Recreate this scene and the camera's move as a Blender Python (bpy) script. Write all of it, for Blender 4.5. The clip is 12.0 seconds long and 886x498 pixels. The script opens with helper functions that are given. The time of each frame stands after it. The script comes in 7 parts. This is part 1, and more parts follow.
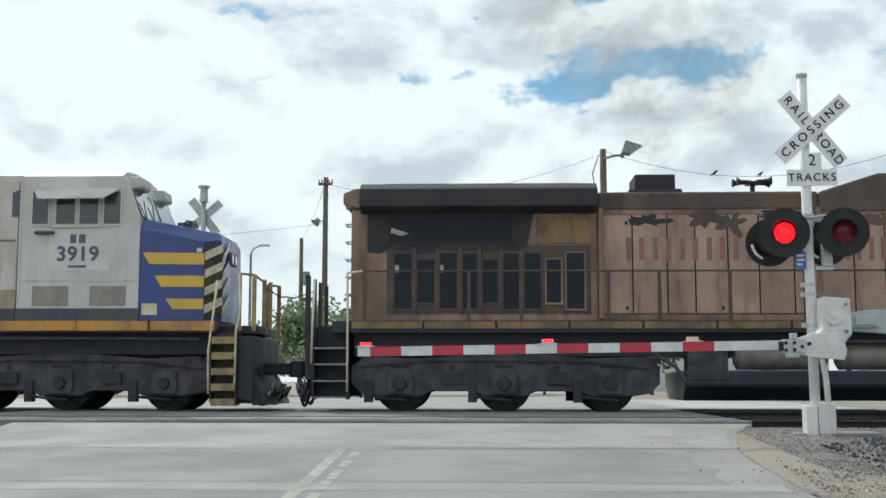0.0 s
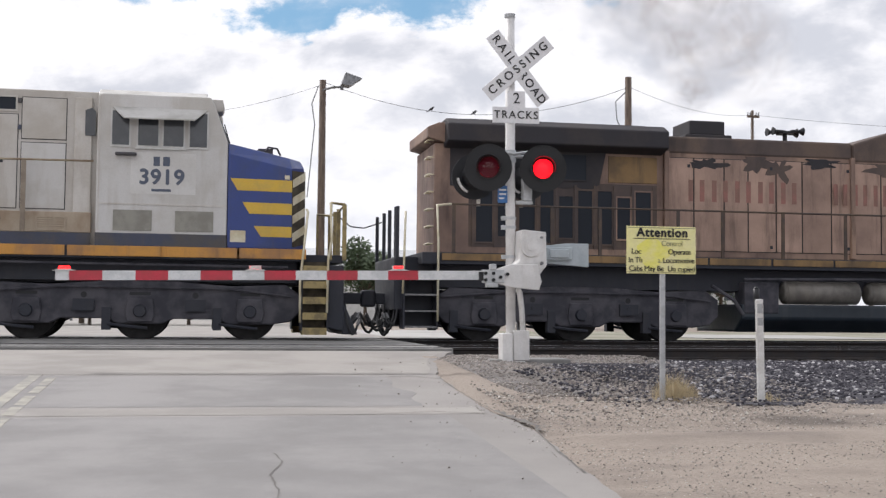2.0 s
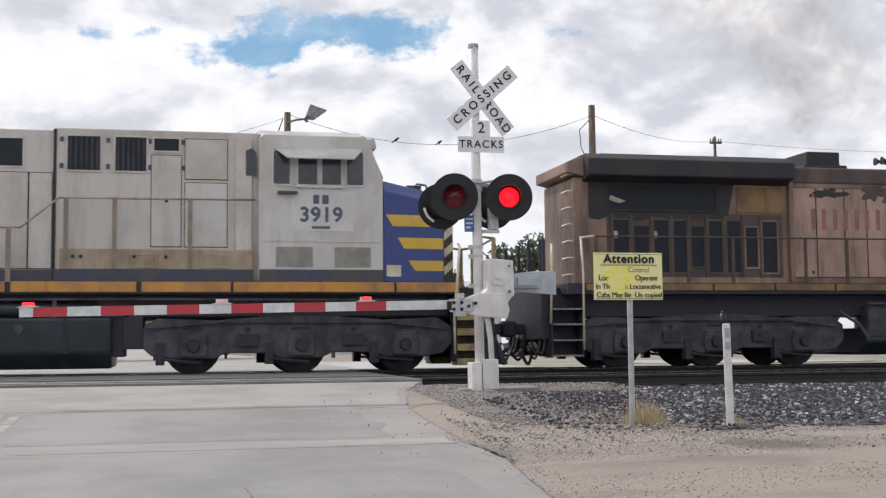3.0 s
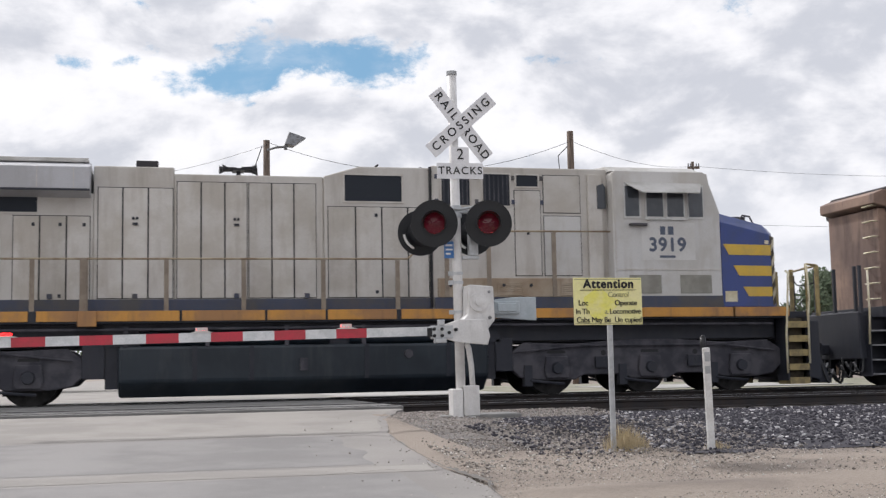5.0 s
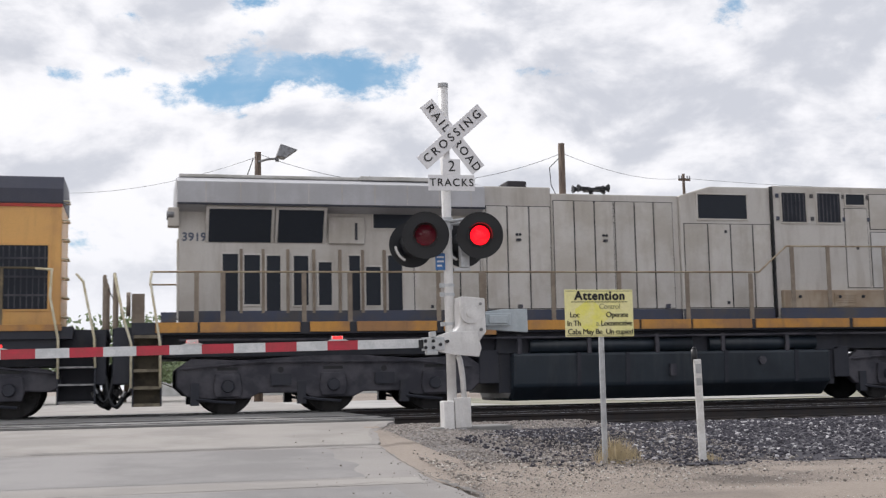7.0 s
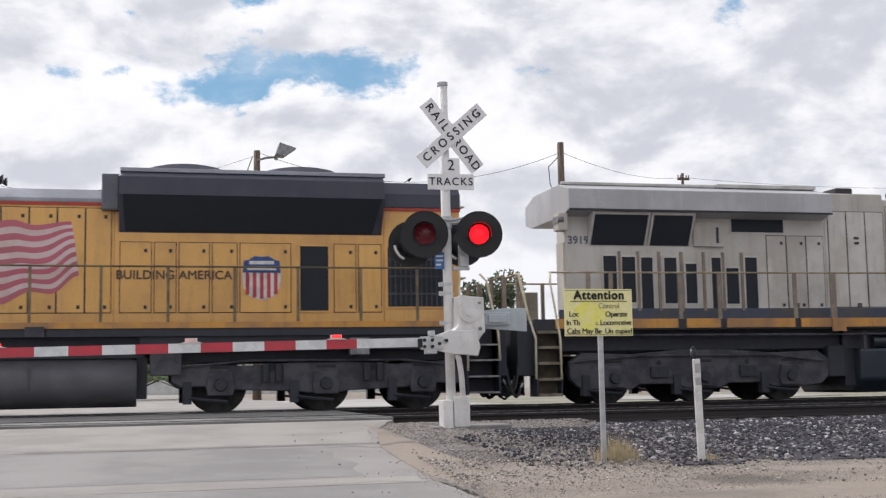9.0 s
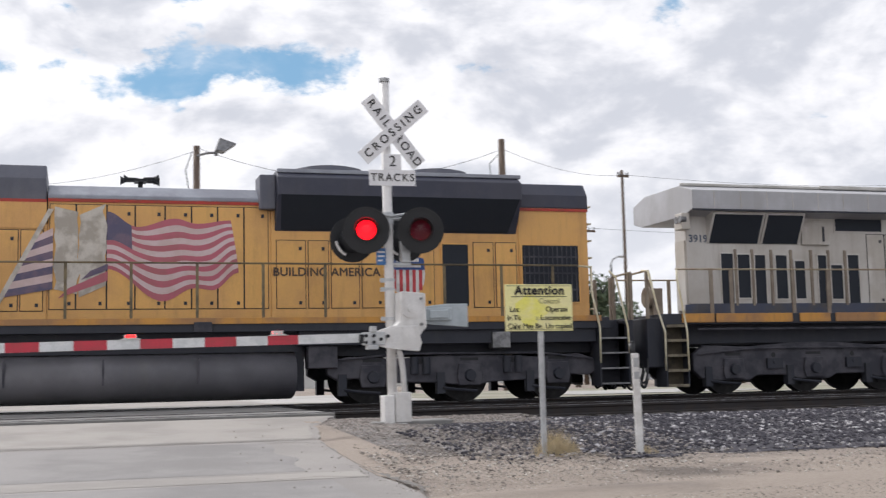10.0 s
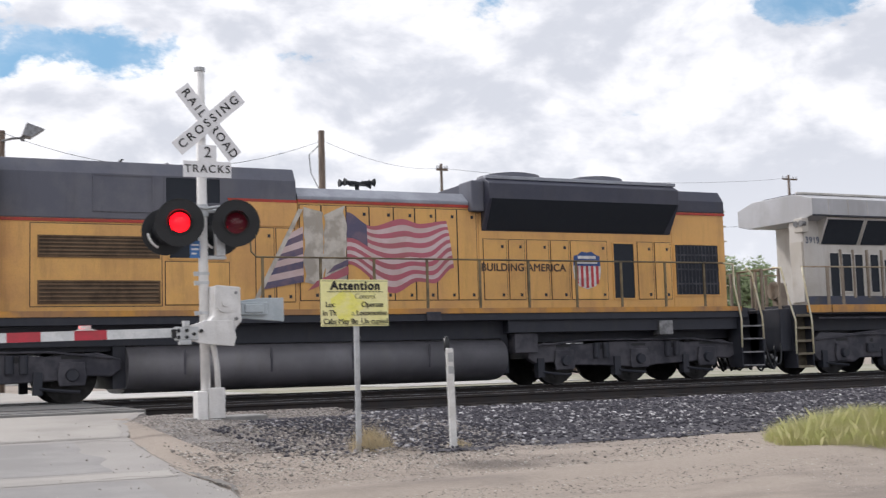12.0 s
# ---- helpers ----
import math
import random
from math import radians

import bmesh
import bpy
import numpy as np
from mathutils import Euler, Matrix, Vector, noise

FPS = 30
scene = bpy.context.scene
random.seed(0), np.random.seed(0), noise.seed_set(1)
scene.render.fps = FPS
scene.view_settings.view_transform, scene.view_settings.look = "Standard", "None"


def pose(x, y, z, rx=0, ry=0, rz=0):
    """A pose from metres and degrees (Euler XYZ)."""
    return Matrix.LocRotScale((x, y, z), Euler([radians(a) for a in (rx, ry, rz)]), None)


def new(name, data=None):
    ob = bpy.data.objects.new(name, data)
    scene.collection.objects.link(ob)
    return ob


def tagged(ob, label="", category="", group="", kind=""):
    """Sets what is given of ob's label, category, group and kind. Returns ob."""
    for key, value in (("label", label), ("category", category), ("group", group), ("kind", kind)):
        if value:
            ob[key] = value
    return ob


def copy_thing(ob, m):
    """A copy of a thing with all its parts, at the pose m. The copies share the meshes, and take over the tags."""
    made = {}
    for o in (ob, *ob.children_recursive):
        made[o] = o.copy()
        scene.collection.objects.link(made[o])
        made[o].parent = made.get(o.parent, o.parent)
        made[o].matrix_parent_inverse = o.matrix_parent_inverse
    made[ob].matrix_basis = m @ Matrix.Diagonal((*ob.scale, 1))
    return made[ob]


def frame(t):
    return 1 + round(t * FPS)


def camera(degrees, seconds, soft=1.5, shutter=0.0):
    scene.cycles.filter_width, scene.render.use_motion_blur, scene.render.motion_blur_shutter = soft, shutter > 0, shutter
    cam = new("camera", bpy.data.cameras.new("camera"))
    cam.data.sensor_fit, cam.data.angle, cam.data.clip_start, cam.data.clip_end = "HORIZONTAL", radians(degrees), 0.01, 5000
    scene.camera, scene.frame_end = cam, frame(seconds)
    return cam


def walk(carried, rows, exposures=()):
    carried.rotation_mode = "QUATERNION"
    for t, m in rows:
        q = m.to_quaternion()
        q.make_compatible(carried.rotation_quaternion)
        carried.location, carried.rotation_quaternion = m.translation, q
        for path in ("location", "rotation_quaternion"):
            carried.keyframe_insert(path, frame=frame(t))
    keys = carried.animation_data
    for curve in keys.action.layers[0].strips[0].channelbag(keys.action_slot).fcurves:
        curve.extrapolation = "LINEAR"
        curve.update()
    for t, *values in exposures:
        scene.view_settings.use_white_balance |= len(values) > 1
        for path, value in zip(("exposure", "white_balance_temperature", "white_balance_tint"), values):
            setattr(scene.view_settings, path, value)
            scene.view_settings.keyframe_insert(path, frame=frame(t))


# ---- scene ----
from math import sin, cos, pi

# ---- camera ----
cam = camera(40.37, 12.0, soft=1.3, shutter=0.2)
PATH = [
    (0, pose(-0.132, 0.038, 0.498, 96.27, -0.06, 2.08)),
    (0.1, pose(-0.121, 0.041, 0.491, 95.59, 0.07, 1.77)),
    (0.2, pose(-0.110, 0.044, 0.484, 95.05, 0.19, 1.95)),
    (0.3, pose(-0.099, 0.047, 0.476, 94.50, 0.32, 1.99)),
    (0.4, pose(-0.087, 0.050, 0.469, 94.07, 0.44, 1.76)),
    (0.5, pose(-0.076, 0.053, 0.461, 93.79, 0.57, 0.95)),
    (0.6, pose(-0.058, 0.048, 0.457, 93.53, 0.76, -0.16)),
    (0.7, pose(-0.040, 0.043, 0.453, 93.35, 0.94, -1.40)),
    (0.8, pose(-0.022, 0.039, 0.449, 93.27, 1.13, -3.13)),
    (0.9, pose(-0.004, 0.034, 0.444, 93.06, 1.31, -4.98)),
    (1, pose(0.014, 0.029, 0.440, 93.11, 1.50, -7.04)),
    (1.1, pose(0.014, 0.031, 0.440, 92.98, 1.13, -8.15)),
    (1.2, pose(0.014, 0.033, 0.439, 92.97, 0.75, -8.83)),
    (1.3, pose(0.014, 0.035, 0.439, 92.87, 0.38, -9.46)),
    (1.4, pose(0.013, 0.037, 0.439, 92.89, 0.01, -9.80)),
    (1.5, pose(0.013, 0.039, 0.438, 92.90, -0.37, -10.34)),
    (1.6, pose(0.013, 0.033, 0.437, 92.95, -0.40, -10.53)),
    (1.8, pose(0.011, 0.021, 0.435, 92.99, -0.47, -10.54)),
    (2, pose(0.010, 0.008, 0.433, 93.12, -0.54, -11.25)),
    (2.2, pose(0.010, 0.009, 0.432, 93.65, -0.11, -12.43)),
    (2.4, pose(0.010, 0.010, 0.431, 94.04, 0.32, -12.42)),
    (2.5, pose(0.010, 0.011, 0.431, 94.11, 0.53, -12.37)),
    (3, pose(0.006, 0.013, 0.429, 94.55, 0.54, -12.75)),
    (4.8, pose(0.007, 0.005, 0.427, 95.65, 1.04, -13.53)),
    (5, pose(0.007, 0.004, 0.427, 95.80, 1.09, -13.65)),
    (5.5, pose(0.007, 0.003, 0.426, 96.06, 1.02, -13.83)),
    (6, pose(0.011, 0.013, 0.427, 96.24, 1.06, -13.92)),
    (6.5, pose(0.011, 0.009, 0.427, 96.34, 1.06, -13.97)),
    (7, pose(0.008, 0.008, 0.426, 96.36, 1.12, -14.06)),
    (8.8, pose(0.004, 0.010, 0.429, 96.30, 1.02, -14.19)),
    (9, pose(0.003, 0.011, 0.430, 96.30, 1.01, -14.13)),
    (9.5, pose(0.007, 0.007, 0.420, 96.29, 0.85, -14.09)),
    (9.6, pose(0.002, -0.001, 0.419, 96.23, 0.94, -14.15)),
    (9.7, pose(-0.002, -0.009, 0.418, 96.22, 1.03, -14.24)),
    (9.8, pose(-0.006, -0.018, 0.417, 96.17, 1.11, -14.62)),
    (9.9, pose(-0.010, -0.026, 0.416, 96.15, 1.20, -15.44)),
    (10, pose(-0.014, -0.034, 0.415, 96.08, 1.29, -16.91)),
    (10.1, pose(-0.014, -0.032, 0.417, 95.95, 1.50, -18.43)),
    (10.2, pose(-0.013, -0.029, 0.419, 95.82, 1.71, -20.39)),
    (10.3, pose(-0.013, -0.026, 0.421, 95.74, 1.92, -22.04)),
    (10.4, pose(-0.012, -0.024, 0.423, 95.66, 2.12, -23.05)),
    (10.5, pose(-0.012, -0.021, 0.425, 95.59, 2.33, -23.37)),
    (10.6, pose(-0.011, -0.023, 0.423, 95.52, 2.39, -23.47)),
    (10.7, pose(-0.009, -0.024, 0.421, 95.47, 2.44, -23.59)),
    (10.8, pose(-0.008, -0.025, 0.420, 95.42, 2.50, -23.62)),
    (10.9, pose(-0.007, -0.027, 0.418, 95.41, 2.55, -23.60)),
    (11, pose(-0.006, -0.028, 0.416, 95.40, 2.60, -23.63)),
    (11.1, pose(-0.003, -0.022, 0.420, 95.15, 2.66, -23.61)),
    (11.2, pose(-0.000, -0.015, 0.425, 94.43, 2.71, -23.67)),
    (11.3, pose(0.003, -0.008, 0.429, 93.61, 2.76, -23.77)),
    (11.4, pose(0.006, -0.002, 0.433, 92.79, 2.81, -23.82)),
    (11.5, pose(0.009, 0.005, 0.438, 92.21, 2.86, -23.91)),
    (11.6, pose(0.015, -0.000, 0.442, 92.85, 2.62, -24.08)),
    (11.7, pose(0.021, -0.005, 0.446, 93.62, 2.38, -24.09)),
    (11.8, pose(0.027, -0.010, 0.451, 95.02, 2.15, -24.26)),
    (11.9, pose(0.032, -0.016, 0.455, 95.57, 1.91, -24.55)),
    (12, pose(0.038, -0.021, 0.460, 95.44, 1.67, -25.45)),
]
walk(cam, PATH, exposures=[(0, 0.02, 6020, 1), (0.25, 0.05, 6150, 5), (0.6, 0.12, 6340, 12), (1.5, 0.2, 6380, 14), (2.5, 0.08, 6360, 13), (9.5, 0.05, 6360, 13), (10.5, 0.2, 6330, 13), (12, 0.2, 6330, 13)])

# ---- world: cloudy daylight ----
SUN_EL, SUN_AZ = 44, -28
world = bpy.data.worlds.new("sky")
scene.world = world
world.use_nodes = True


class Nodes:
    """Short way to write node trees."""

    def __init__(self, tree):
        self.t = tree
        tree.nodes.clear()

    def add(self, kind, **settings):
        n = self.t.nodes.new(kind)
        for k, v in settings.items():
            n.inputs[k[2:].replace("_", " ")].default_value = v
        return n

    def link(self, a, b):
        self.t.links.new(a, b)

    def math(self, op, a, b=0.0, clamp=False):
        n = self.t.nodes.new("ShaderNodeMath")
        n.operation, n.use_clamp = op, clamp
        for i, v in enumerate((a, b)):
            if isinstance(v, (int, float)):
                n.inputs[i].default_value = v
            else:
                self.t.links.new(v, n.inputs[i])
        return n.outputs[0]

    def ramp(self, x, lo, hi, a=0.0, b=1.0):
        n = self.t.nodes.new("ShaderNodeMapRange")
        n.interpolation_type = "SMOOTHSTEP"
        for i, v in ((1, lo), (2, hi), (3, a), (4, b)):
            n.inputs[i].default_value = v
        self.t.links.new(x, n.inputs[0])
        return n.outputs[0]

    def mix(self, fac, a, b):
        n = self.t.nodes.new("ShaderNodeMix")
        n.data_type = "RGBA"
        for s, v in ((n.inputs[0], fac), (n.inputs[6], a), (n.inputs[7], b)):
            if isinstance(v, (int, float)):
                s.default_value = v
            elif isinstance(v, tuple):
                s.default_value = (*v[:3], 1)
            else:
                self.t.links.new(v, s)
        return n.outputs[2]

    def noise(self, vec, scale, detail=6.0, rough=0.55, dist=0.0):
        n = self.add("ShaderNodeTexNoise", i_Scale=scale, i_Detail=detail, i_Roughness=rough, i_Distortion=dist)
        if vec is not None:
            self.link(vec, n.inputs["Vector"])
        return n.outputs["Fac"]


def sky_world():
    g = Nodes(world.node_tree)
    co = g.add("ShaderNodeTexCoord").outputs["Generated"]
    sky = g.add("ShaderNodeTexSky")
    sky.sky_type, sky.sun_disc, sky.sun_elevation, sky.sun_rotation = "NISHITA", False, radians(SUN_EL), radians(SUN_AZ)

    def mapped(shift):
        mp = g.add("ShaderNodeMapping")
        mp.inputs["Scale"].default_value = (1.0, 1.0, 1.75)
        mp.inputs["Location"].default_value = (0.35, 0.2, 0.1 + shift)
        g.link(co, mp.inputs["Vector"])
        return mp.outputs[0]
    v, above = mapped(0.0), mapped(0.045)
    big = g.noise(v, 3.2, 3, 0.5)
    fine = g.noise(v, 15.0, 12, 0.62, 0.15)
    cover = g.math("ADD", g.math("MULTIPLY", big, 0.3), g.math("MULTIPLY", fine, 0.7))
    # gaps in the cloud where blue shows: direction, width, depth
    sep = g.add("ShaderNodeSeparateXYZ")
    g.link(co, sep.inputs[0])
    az = g.math("ARCTAN2", sep.outputs[0], sep.outputs[1])
    el = g.math("ARCSINE", sep.outputs[2])
    total = None
    for a0, e0, wa, we, depth in BLUE_GAPS:
        da = g.math("DIVIDE", g.math("SUBTRACT", az, radians(a0)), radians(wa))
        de = g.math("DIVIDE", g.math("SUBTRACT", el, radians(e0)), radians(we))
        d2 = g.math("ADD", g.math("MULTIPLY", da, da), g.math("MULTIPLY", de, de))
        k = g.math("MULTIPLY", g.math("POWER", 2.718, g.math("MULTIPLY", d2, -1.0)), depth)
        total = k if total is None else g.math("ADD", total, k)
    cover = g.math("SUBTRACT", cover, total)
    mask = g.ramp(cover, 0.288, 0.385)
    # cloud body: billows with bright tops and grey undersides, over broad lighter and darker banks
    here = g.noise(v, 8.0, 10, 0.55, 0.2)
    over = g.noise(above, 8.0, 10, 0.55, 0.2)
    relief = g.math("MULTIPLY", g.math("SUBTRACT", here, over), 1.0)
    broad = g.noise(v, 2.6, 2, 0.5)
    lit = g.math("ADD", g.math("ADD", g.math("MULTIPLY", here, 0.45), g.math("MULTIPLY", broad, 0.45)), g.math("ADD", relief, 0.06))
    # the clouds towards the sun are brighter
    lit = g.math("ADD", lit, g.math("MULTIPLY", g.math("SUBTRACT", 0.14, az), 0.2))
    body = g.mix(g.ramp(lit, 0.285, 0.62), (0.615, 0.638, 0.68), (0.965, 0.965, 0.965))
    low = g.ramp(el, radians(2), radians(11))
    body = g.mix(g.math("ADD", g.math("MULTIPLY", low, 0.55), 0.45), (0.82, 0.84, 0.865), body)
    blue = g.add("ShaderNodeMixRGB")
    blue.blend_type = "MULTIPLY"
    blue.inputs[0].default_value = 1
    g.link(sky.outputs[0], blue.inputs[1])
    blue.inputs[2].default_value = (0.08, 0.115, 0.13, 1)
    haze = g.mix(0.75, blue.outputs[0], (0.21, 0.38, 0.535))
    # thin wisps inside the gaps
    wisp = g.ramp(g.noise(v, 11.0, 9, 0.6, 0.4), 0.42, 0.72, 0.0, 0.42)
    haze = g.mix(wisp, haze, (0.80, 0.85, 0.90))
    col = g.mix(mask, haze, body)
    bg = g.add("ShaderNodeBackground", i_Strength=1.0)
    g.link(col, bg.inputs[0])
    g.link(bg.outputs[0], g.add("ShaderNodeOutputWorld").inputs[0])


# azimuth from straight across the track towards the right, elevation, half widths, depth
BLUE_GAPS = [(8.2, 15.0, 5.2, 1.5, 0.26), (2.4, 13.4, 2.6, 0.6, 0.15), (4.3, 12.7, 1.6, 0.4, 0.12), (18.6, 14.5, 3.0, 0.5, 0.13), (28.9, 17.0, 1.4, 0.5, 0.12), (-1.0, 17.0, 2.6, 0.6, 0.12), (5.2, 17.9, 2.5, 0.5, 0.12), (43.6, 16.3, 3.4, 1.5, 0.25), (-11, 14.1, 3.2, 0.5, 0.13), (-10, 17.2, 4, 0.45, 0.13), (-3.0, 14.3, 3, 0.4, 0.10)]
sky_world()
sun = new("sun", bpy.data.lights.new("sun", "SUN"))
sun.data.energy, sun.data.angle, sun.data.color = 2.2, radians(5), (1.0, 0.97, 0.93)
sun.matrix_world = pose(0, 0, 0, 90 - SUN_EL, 0, 180 - SUN_AZ)

# ---- materials ----


def surface(name, base, other=None, rough=0.6, metal=0.0, scale=6.0, amount=1.0, bump=0.1, bump_scale=40.0, streak=0.0, streak_col=(0.12, 0.09, 0.07), spread=(0.4, 0.62), per=0.0, run=2.4, grain_mix=0.22, coat=0.0, stretch=(1, 1, 1)):
    """A surface of two colours mixed by broad noise, with fine grain, run-down streaks and relief."""
    m = bpy.data.materials.new(name)
    m.use_nodes = True
    g = Nodes(m.node_tree)
    co = g.add("ShaderNodeTexCoord").outputs["Object"]
    if stretch != (1, 1, 1):
        mp0 = g.add("ShaderNodeMapping")
        mp0.inputs["Scale"].default_value = stretch
        g.link(co, mp0.inputs["Vector"])
        co = mp0.outputs[0]
    other = other or tuple(c * 0.72 for c in base)
    broad = g.noise(co, scale, 7, 0.6)
    col = g.mix(g.math("MULTIPLY", g.ramp(broad, *spread), amount), base, other)
    grain = g.noise(co, bump_scale, 4, 0.6)
    col = g.mix(g.ramp(grain, 0.35, 0.75, 0.0, grain_mix), col, tuple(c * 0.55 for c in base))
    if streak:
        mp = g.add("ShaderNodeMapping")
        mp.inputs["Scale"].default_value = (run, run, 0.35)
        g.link(co, mp.inputs["Vector"])
        runs = g.noise(mp.outputs[0], 1.6, 6, 0.65)
        col = g.mix(g.math("MULTIPLY", g.ramp(runs, 0.47, 0.72), streak), col, streak_col)
    if per:
        rnd = g.add("ShaderNodeObjectInfo").outputs["Random"]
        hs = g.add("ShaderNodeHueSaturation")
        g.link(g.math("ADD", g.math("MULTIPLY", rnd, per), 1 - per / 2), hs.inputs["Value"])
        g.link(col, hs.inputs["Color"])
        col = hs.outputs[0]
    b = g.add("ShaderNodeBsdfPrincipled", i_Metallic=metal)
    g.link(col, b.inputs["Base Color"])
    g.link(g.ramp(broad, 0.3, 0.7, max(rough - 0.1, 0.05), min(rough + 0.12, 1)), b.inputs["Roughness"])
    if coat:
        b.inputs["Coat Weight"].default_value = coat
    if bump:
        bp = g.add("ShaderNodeBump", i_Strength=bump, i_Distance=0.02)
        g.link(grain, bp.inputs["Height"])
        g.link(bp.outputs[0], b.inputs["Normal"])
    g.link(b.outputs[0], g.add("ShaderNodeOutputMaterial").inputs[0])
    return m


def stone_mat(name, dark, light, share=(0.45, 0.8)):
    m = bpy.data.materials.new(name)
    m.use_nodes = True
    g = Nodes(m.node_tree)
    co = g.add("ShaderNodeTexCoord").outputs["Object"]
    isl = g.add("ShaderNodeNewGeometry").outputs["Random Per Island"]
    patch = g.noise(co, 0.7, 3)
    k = g.math("ADD", g.math("MULTIPLY", isl, 0.7), g.math("MULTIPLY", patch, 0.45))
    col = g.mix(g.ramp(k, *share), dark, light)
    col = g.mix(g.ramp(g.noise(co, 60, 3), 0.4, 0.7, 0, 0.35), col, tuple(c * 0.6 for c in dark))
    b = g.add("ShaderNodeBsdfPrincipled", i_Roughness=0.9)
    g.link(col, b.inputs["Base Color"])
    g.link(b.outputs[0], g.add("ShaderNodeOutputMaterial").inputs[0])
    return m


def glow(name, colour, strength):
    m = bpy.data.materials.new(name)
    m.use_nodes = True
    g = Nodes(m.node_tree)
    co = g.add("ShaderNodeTexCoord").outputs["Object"]
    vor = g.add("ShaderNodeTexVoronoi", i_Scale=38.0)
    g.link(co, vor.inputs["Vector"])
    e = g.add("ShaderNodeEmission")
    e.inputs[0].default_value = (*colour, 1)
    g.link(g.ramp(vor.outputs["Distance"], 0.0, 0.8, strength * 1.3, strength * 0.6), e.inputs[1])
    g.link(e.outputs[0], g.add("ShaderNodeOutputMaterial").inputs[0])
    return m


def clear_lens(name, colour, gloss=0.12):
    m = bpy.data.materials.new(name)
    m.use_nodes = True
    g = Nodes(m.node_tree)
    t = g.add("ShaderNodeBsdfTransparent")
    t.inputs[0].default_value = (*colour, 1)
    s = g.add("ShaderNodeBsdfGlossy", i_Roughness=0.08)
    s.inputs[0].default_value = (0.9, 0.9, 0.9, 1)
    mx = g.add("ShaderNodeMixShader")
    mx.inputs[0].default_value = gloss
    g.link(t.outputs[0], mx.inputs[1])
    g.link(s.outputs[0], mx.inputs[2])
    g.link(mx.outputs[0], g.add("ShaderNodeOutputMaterial").inputs[0])
    return m


GREY_PAINT = surface("grey_loco_paint", (0.58, 0.555, 0.52), (0.47, 0.435, 0.39), 0.5, scale=0.7, streak=0.30, streak_col=(0.24, 0.20, 0.16), bump=0.05, spread=(0.4, 0.7))
GREY_DOOR = surface("grey_door_paint", (0.60, 0.575, 0.54), (0.49, 0.455, 0.405), 0.5, scale=0.9, streak=0.28, streak_col=(0.26, 0.21, 0.16), bump=0.05, per=0.14)
CAB_PAINT = surface("pale_cab_paint", (0.61, 0.60, 0.585), (0.52, 0.50, 0.465), 0.42, scale=0.8, streak=0.3, streak_col=(0.36, 0.31, 0.25), bump=0.03, coat=0.2)
WING_PAINT = surface("cool_grey_paint", (0.49, 0.495, 0.52), (0.41, 0.41, 0.425), 0.5, scale=0.8, streak=0.22, streak_col=(0.25, 0.23, 0.21), bump=0.05)
TAN_GRIME = surface("tan_grimed_paint", (0.43, 0.355, 0.27), (0.33, 0.25, 0.175), 0.65, scale=1.3, streak=0.4, streak_col=(0.20, 0.12, 0.07), bump=0.06)
ROOF_PAINT = surface("dusty_roof_paint", (0.56, 0.55, 0.53), (0.40, 0.39, 0.36), 0.6, scale=1.2, bump=0.05)
BLUE_PAINT = surface("blue_paint", (0.022, 0.05, 0.23), (0.03, 0.055, 0.19), 0.38, scale=1.5, streak=0.2, bump=0.03, coat=0.3)
NAVY_BAND = surface("dull_navy_band", (0.055, 0.065, 0.105), (0.09, 0.085, 0.085), 0.6, scale=1.4, streak=0.3, bump=0.05)
STRIPE_YELLOW = surface("yellow_stripe", (0.72, 0.47, 0.06), (0.62, 0.42, 0.09), 0.45, scale=2, streak=0.15, bump=0.03)
SILL_ORANGE = surface("orange_sill", (0.60, 0.29, 0.055), (0.37, 0.195, 0.085), 0.55, scale=1.1, streak=0.45, streak_col=(0.12, 0.09, 0.07), bump=0.05)
YELLOW_PAINT = surface("armour_yellow", (0.74, 0.405, 0.12), (0.64, 0.345, 0.12), 0.45, scale=0.8, streak=0.32, streak_col=(0.30, 0.17, 0.06), bump=0.03, coat=0.1)
YELLOW_DOOR = surface("armour_yellow_door", (0.77, 0.43, 0.125), (0.66, 0.365, 0.125), 0.45, scale=0.9, streak=0.32, streak_col=(0.30, 0.17, 0.06), bump=0.03, per=0.1)
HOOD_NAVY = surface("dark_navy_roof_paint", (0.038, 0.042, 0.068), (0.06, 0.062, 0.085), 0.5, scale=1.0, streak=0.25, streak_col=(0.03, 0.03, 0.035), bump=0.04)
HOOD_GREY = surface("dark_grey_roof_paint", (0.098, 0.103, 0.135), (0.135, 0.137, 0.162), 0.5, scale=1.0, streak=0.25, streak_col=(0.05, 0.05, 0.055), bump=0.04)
# roof grey with the sunlight on it put into the colour
ROOF_SUNLIT = surface("sunlit_grey_roof", (0.33, 0.35, 0.40), (0.24, 0.25, 0.29), 0.5, scale=1.0, bump=0.04)
RED_LINE = surface("red_line", (0.45, 0.04, 0.025), (0.33, 0.05, 0.03), 0.5)
RUST_PAINT = surface("sooty_yellow_paint", (0.385, 0.255, 0.185), (0.185, 0.127, 0.108), 0.68, scale=0.55, streak=0.75, streak_col=(0.075, 0.05, 0.044), bump=0.08, spread=(0.33, 0.66), run=1.6)
RUST_DOOR = surface("sooty_yellow_door", (0.465, 0.315, 0.245), (0.295, 0.202, 0.163), 0.66, scale=0.8, streak=0.6, streak_col=(0.11, 0.072, 0.06), bump=0.08, per=0.22, spread=(0.36, 0.7))
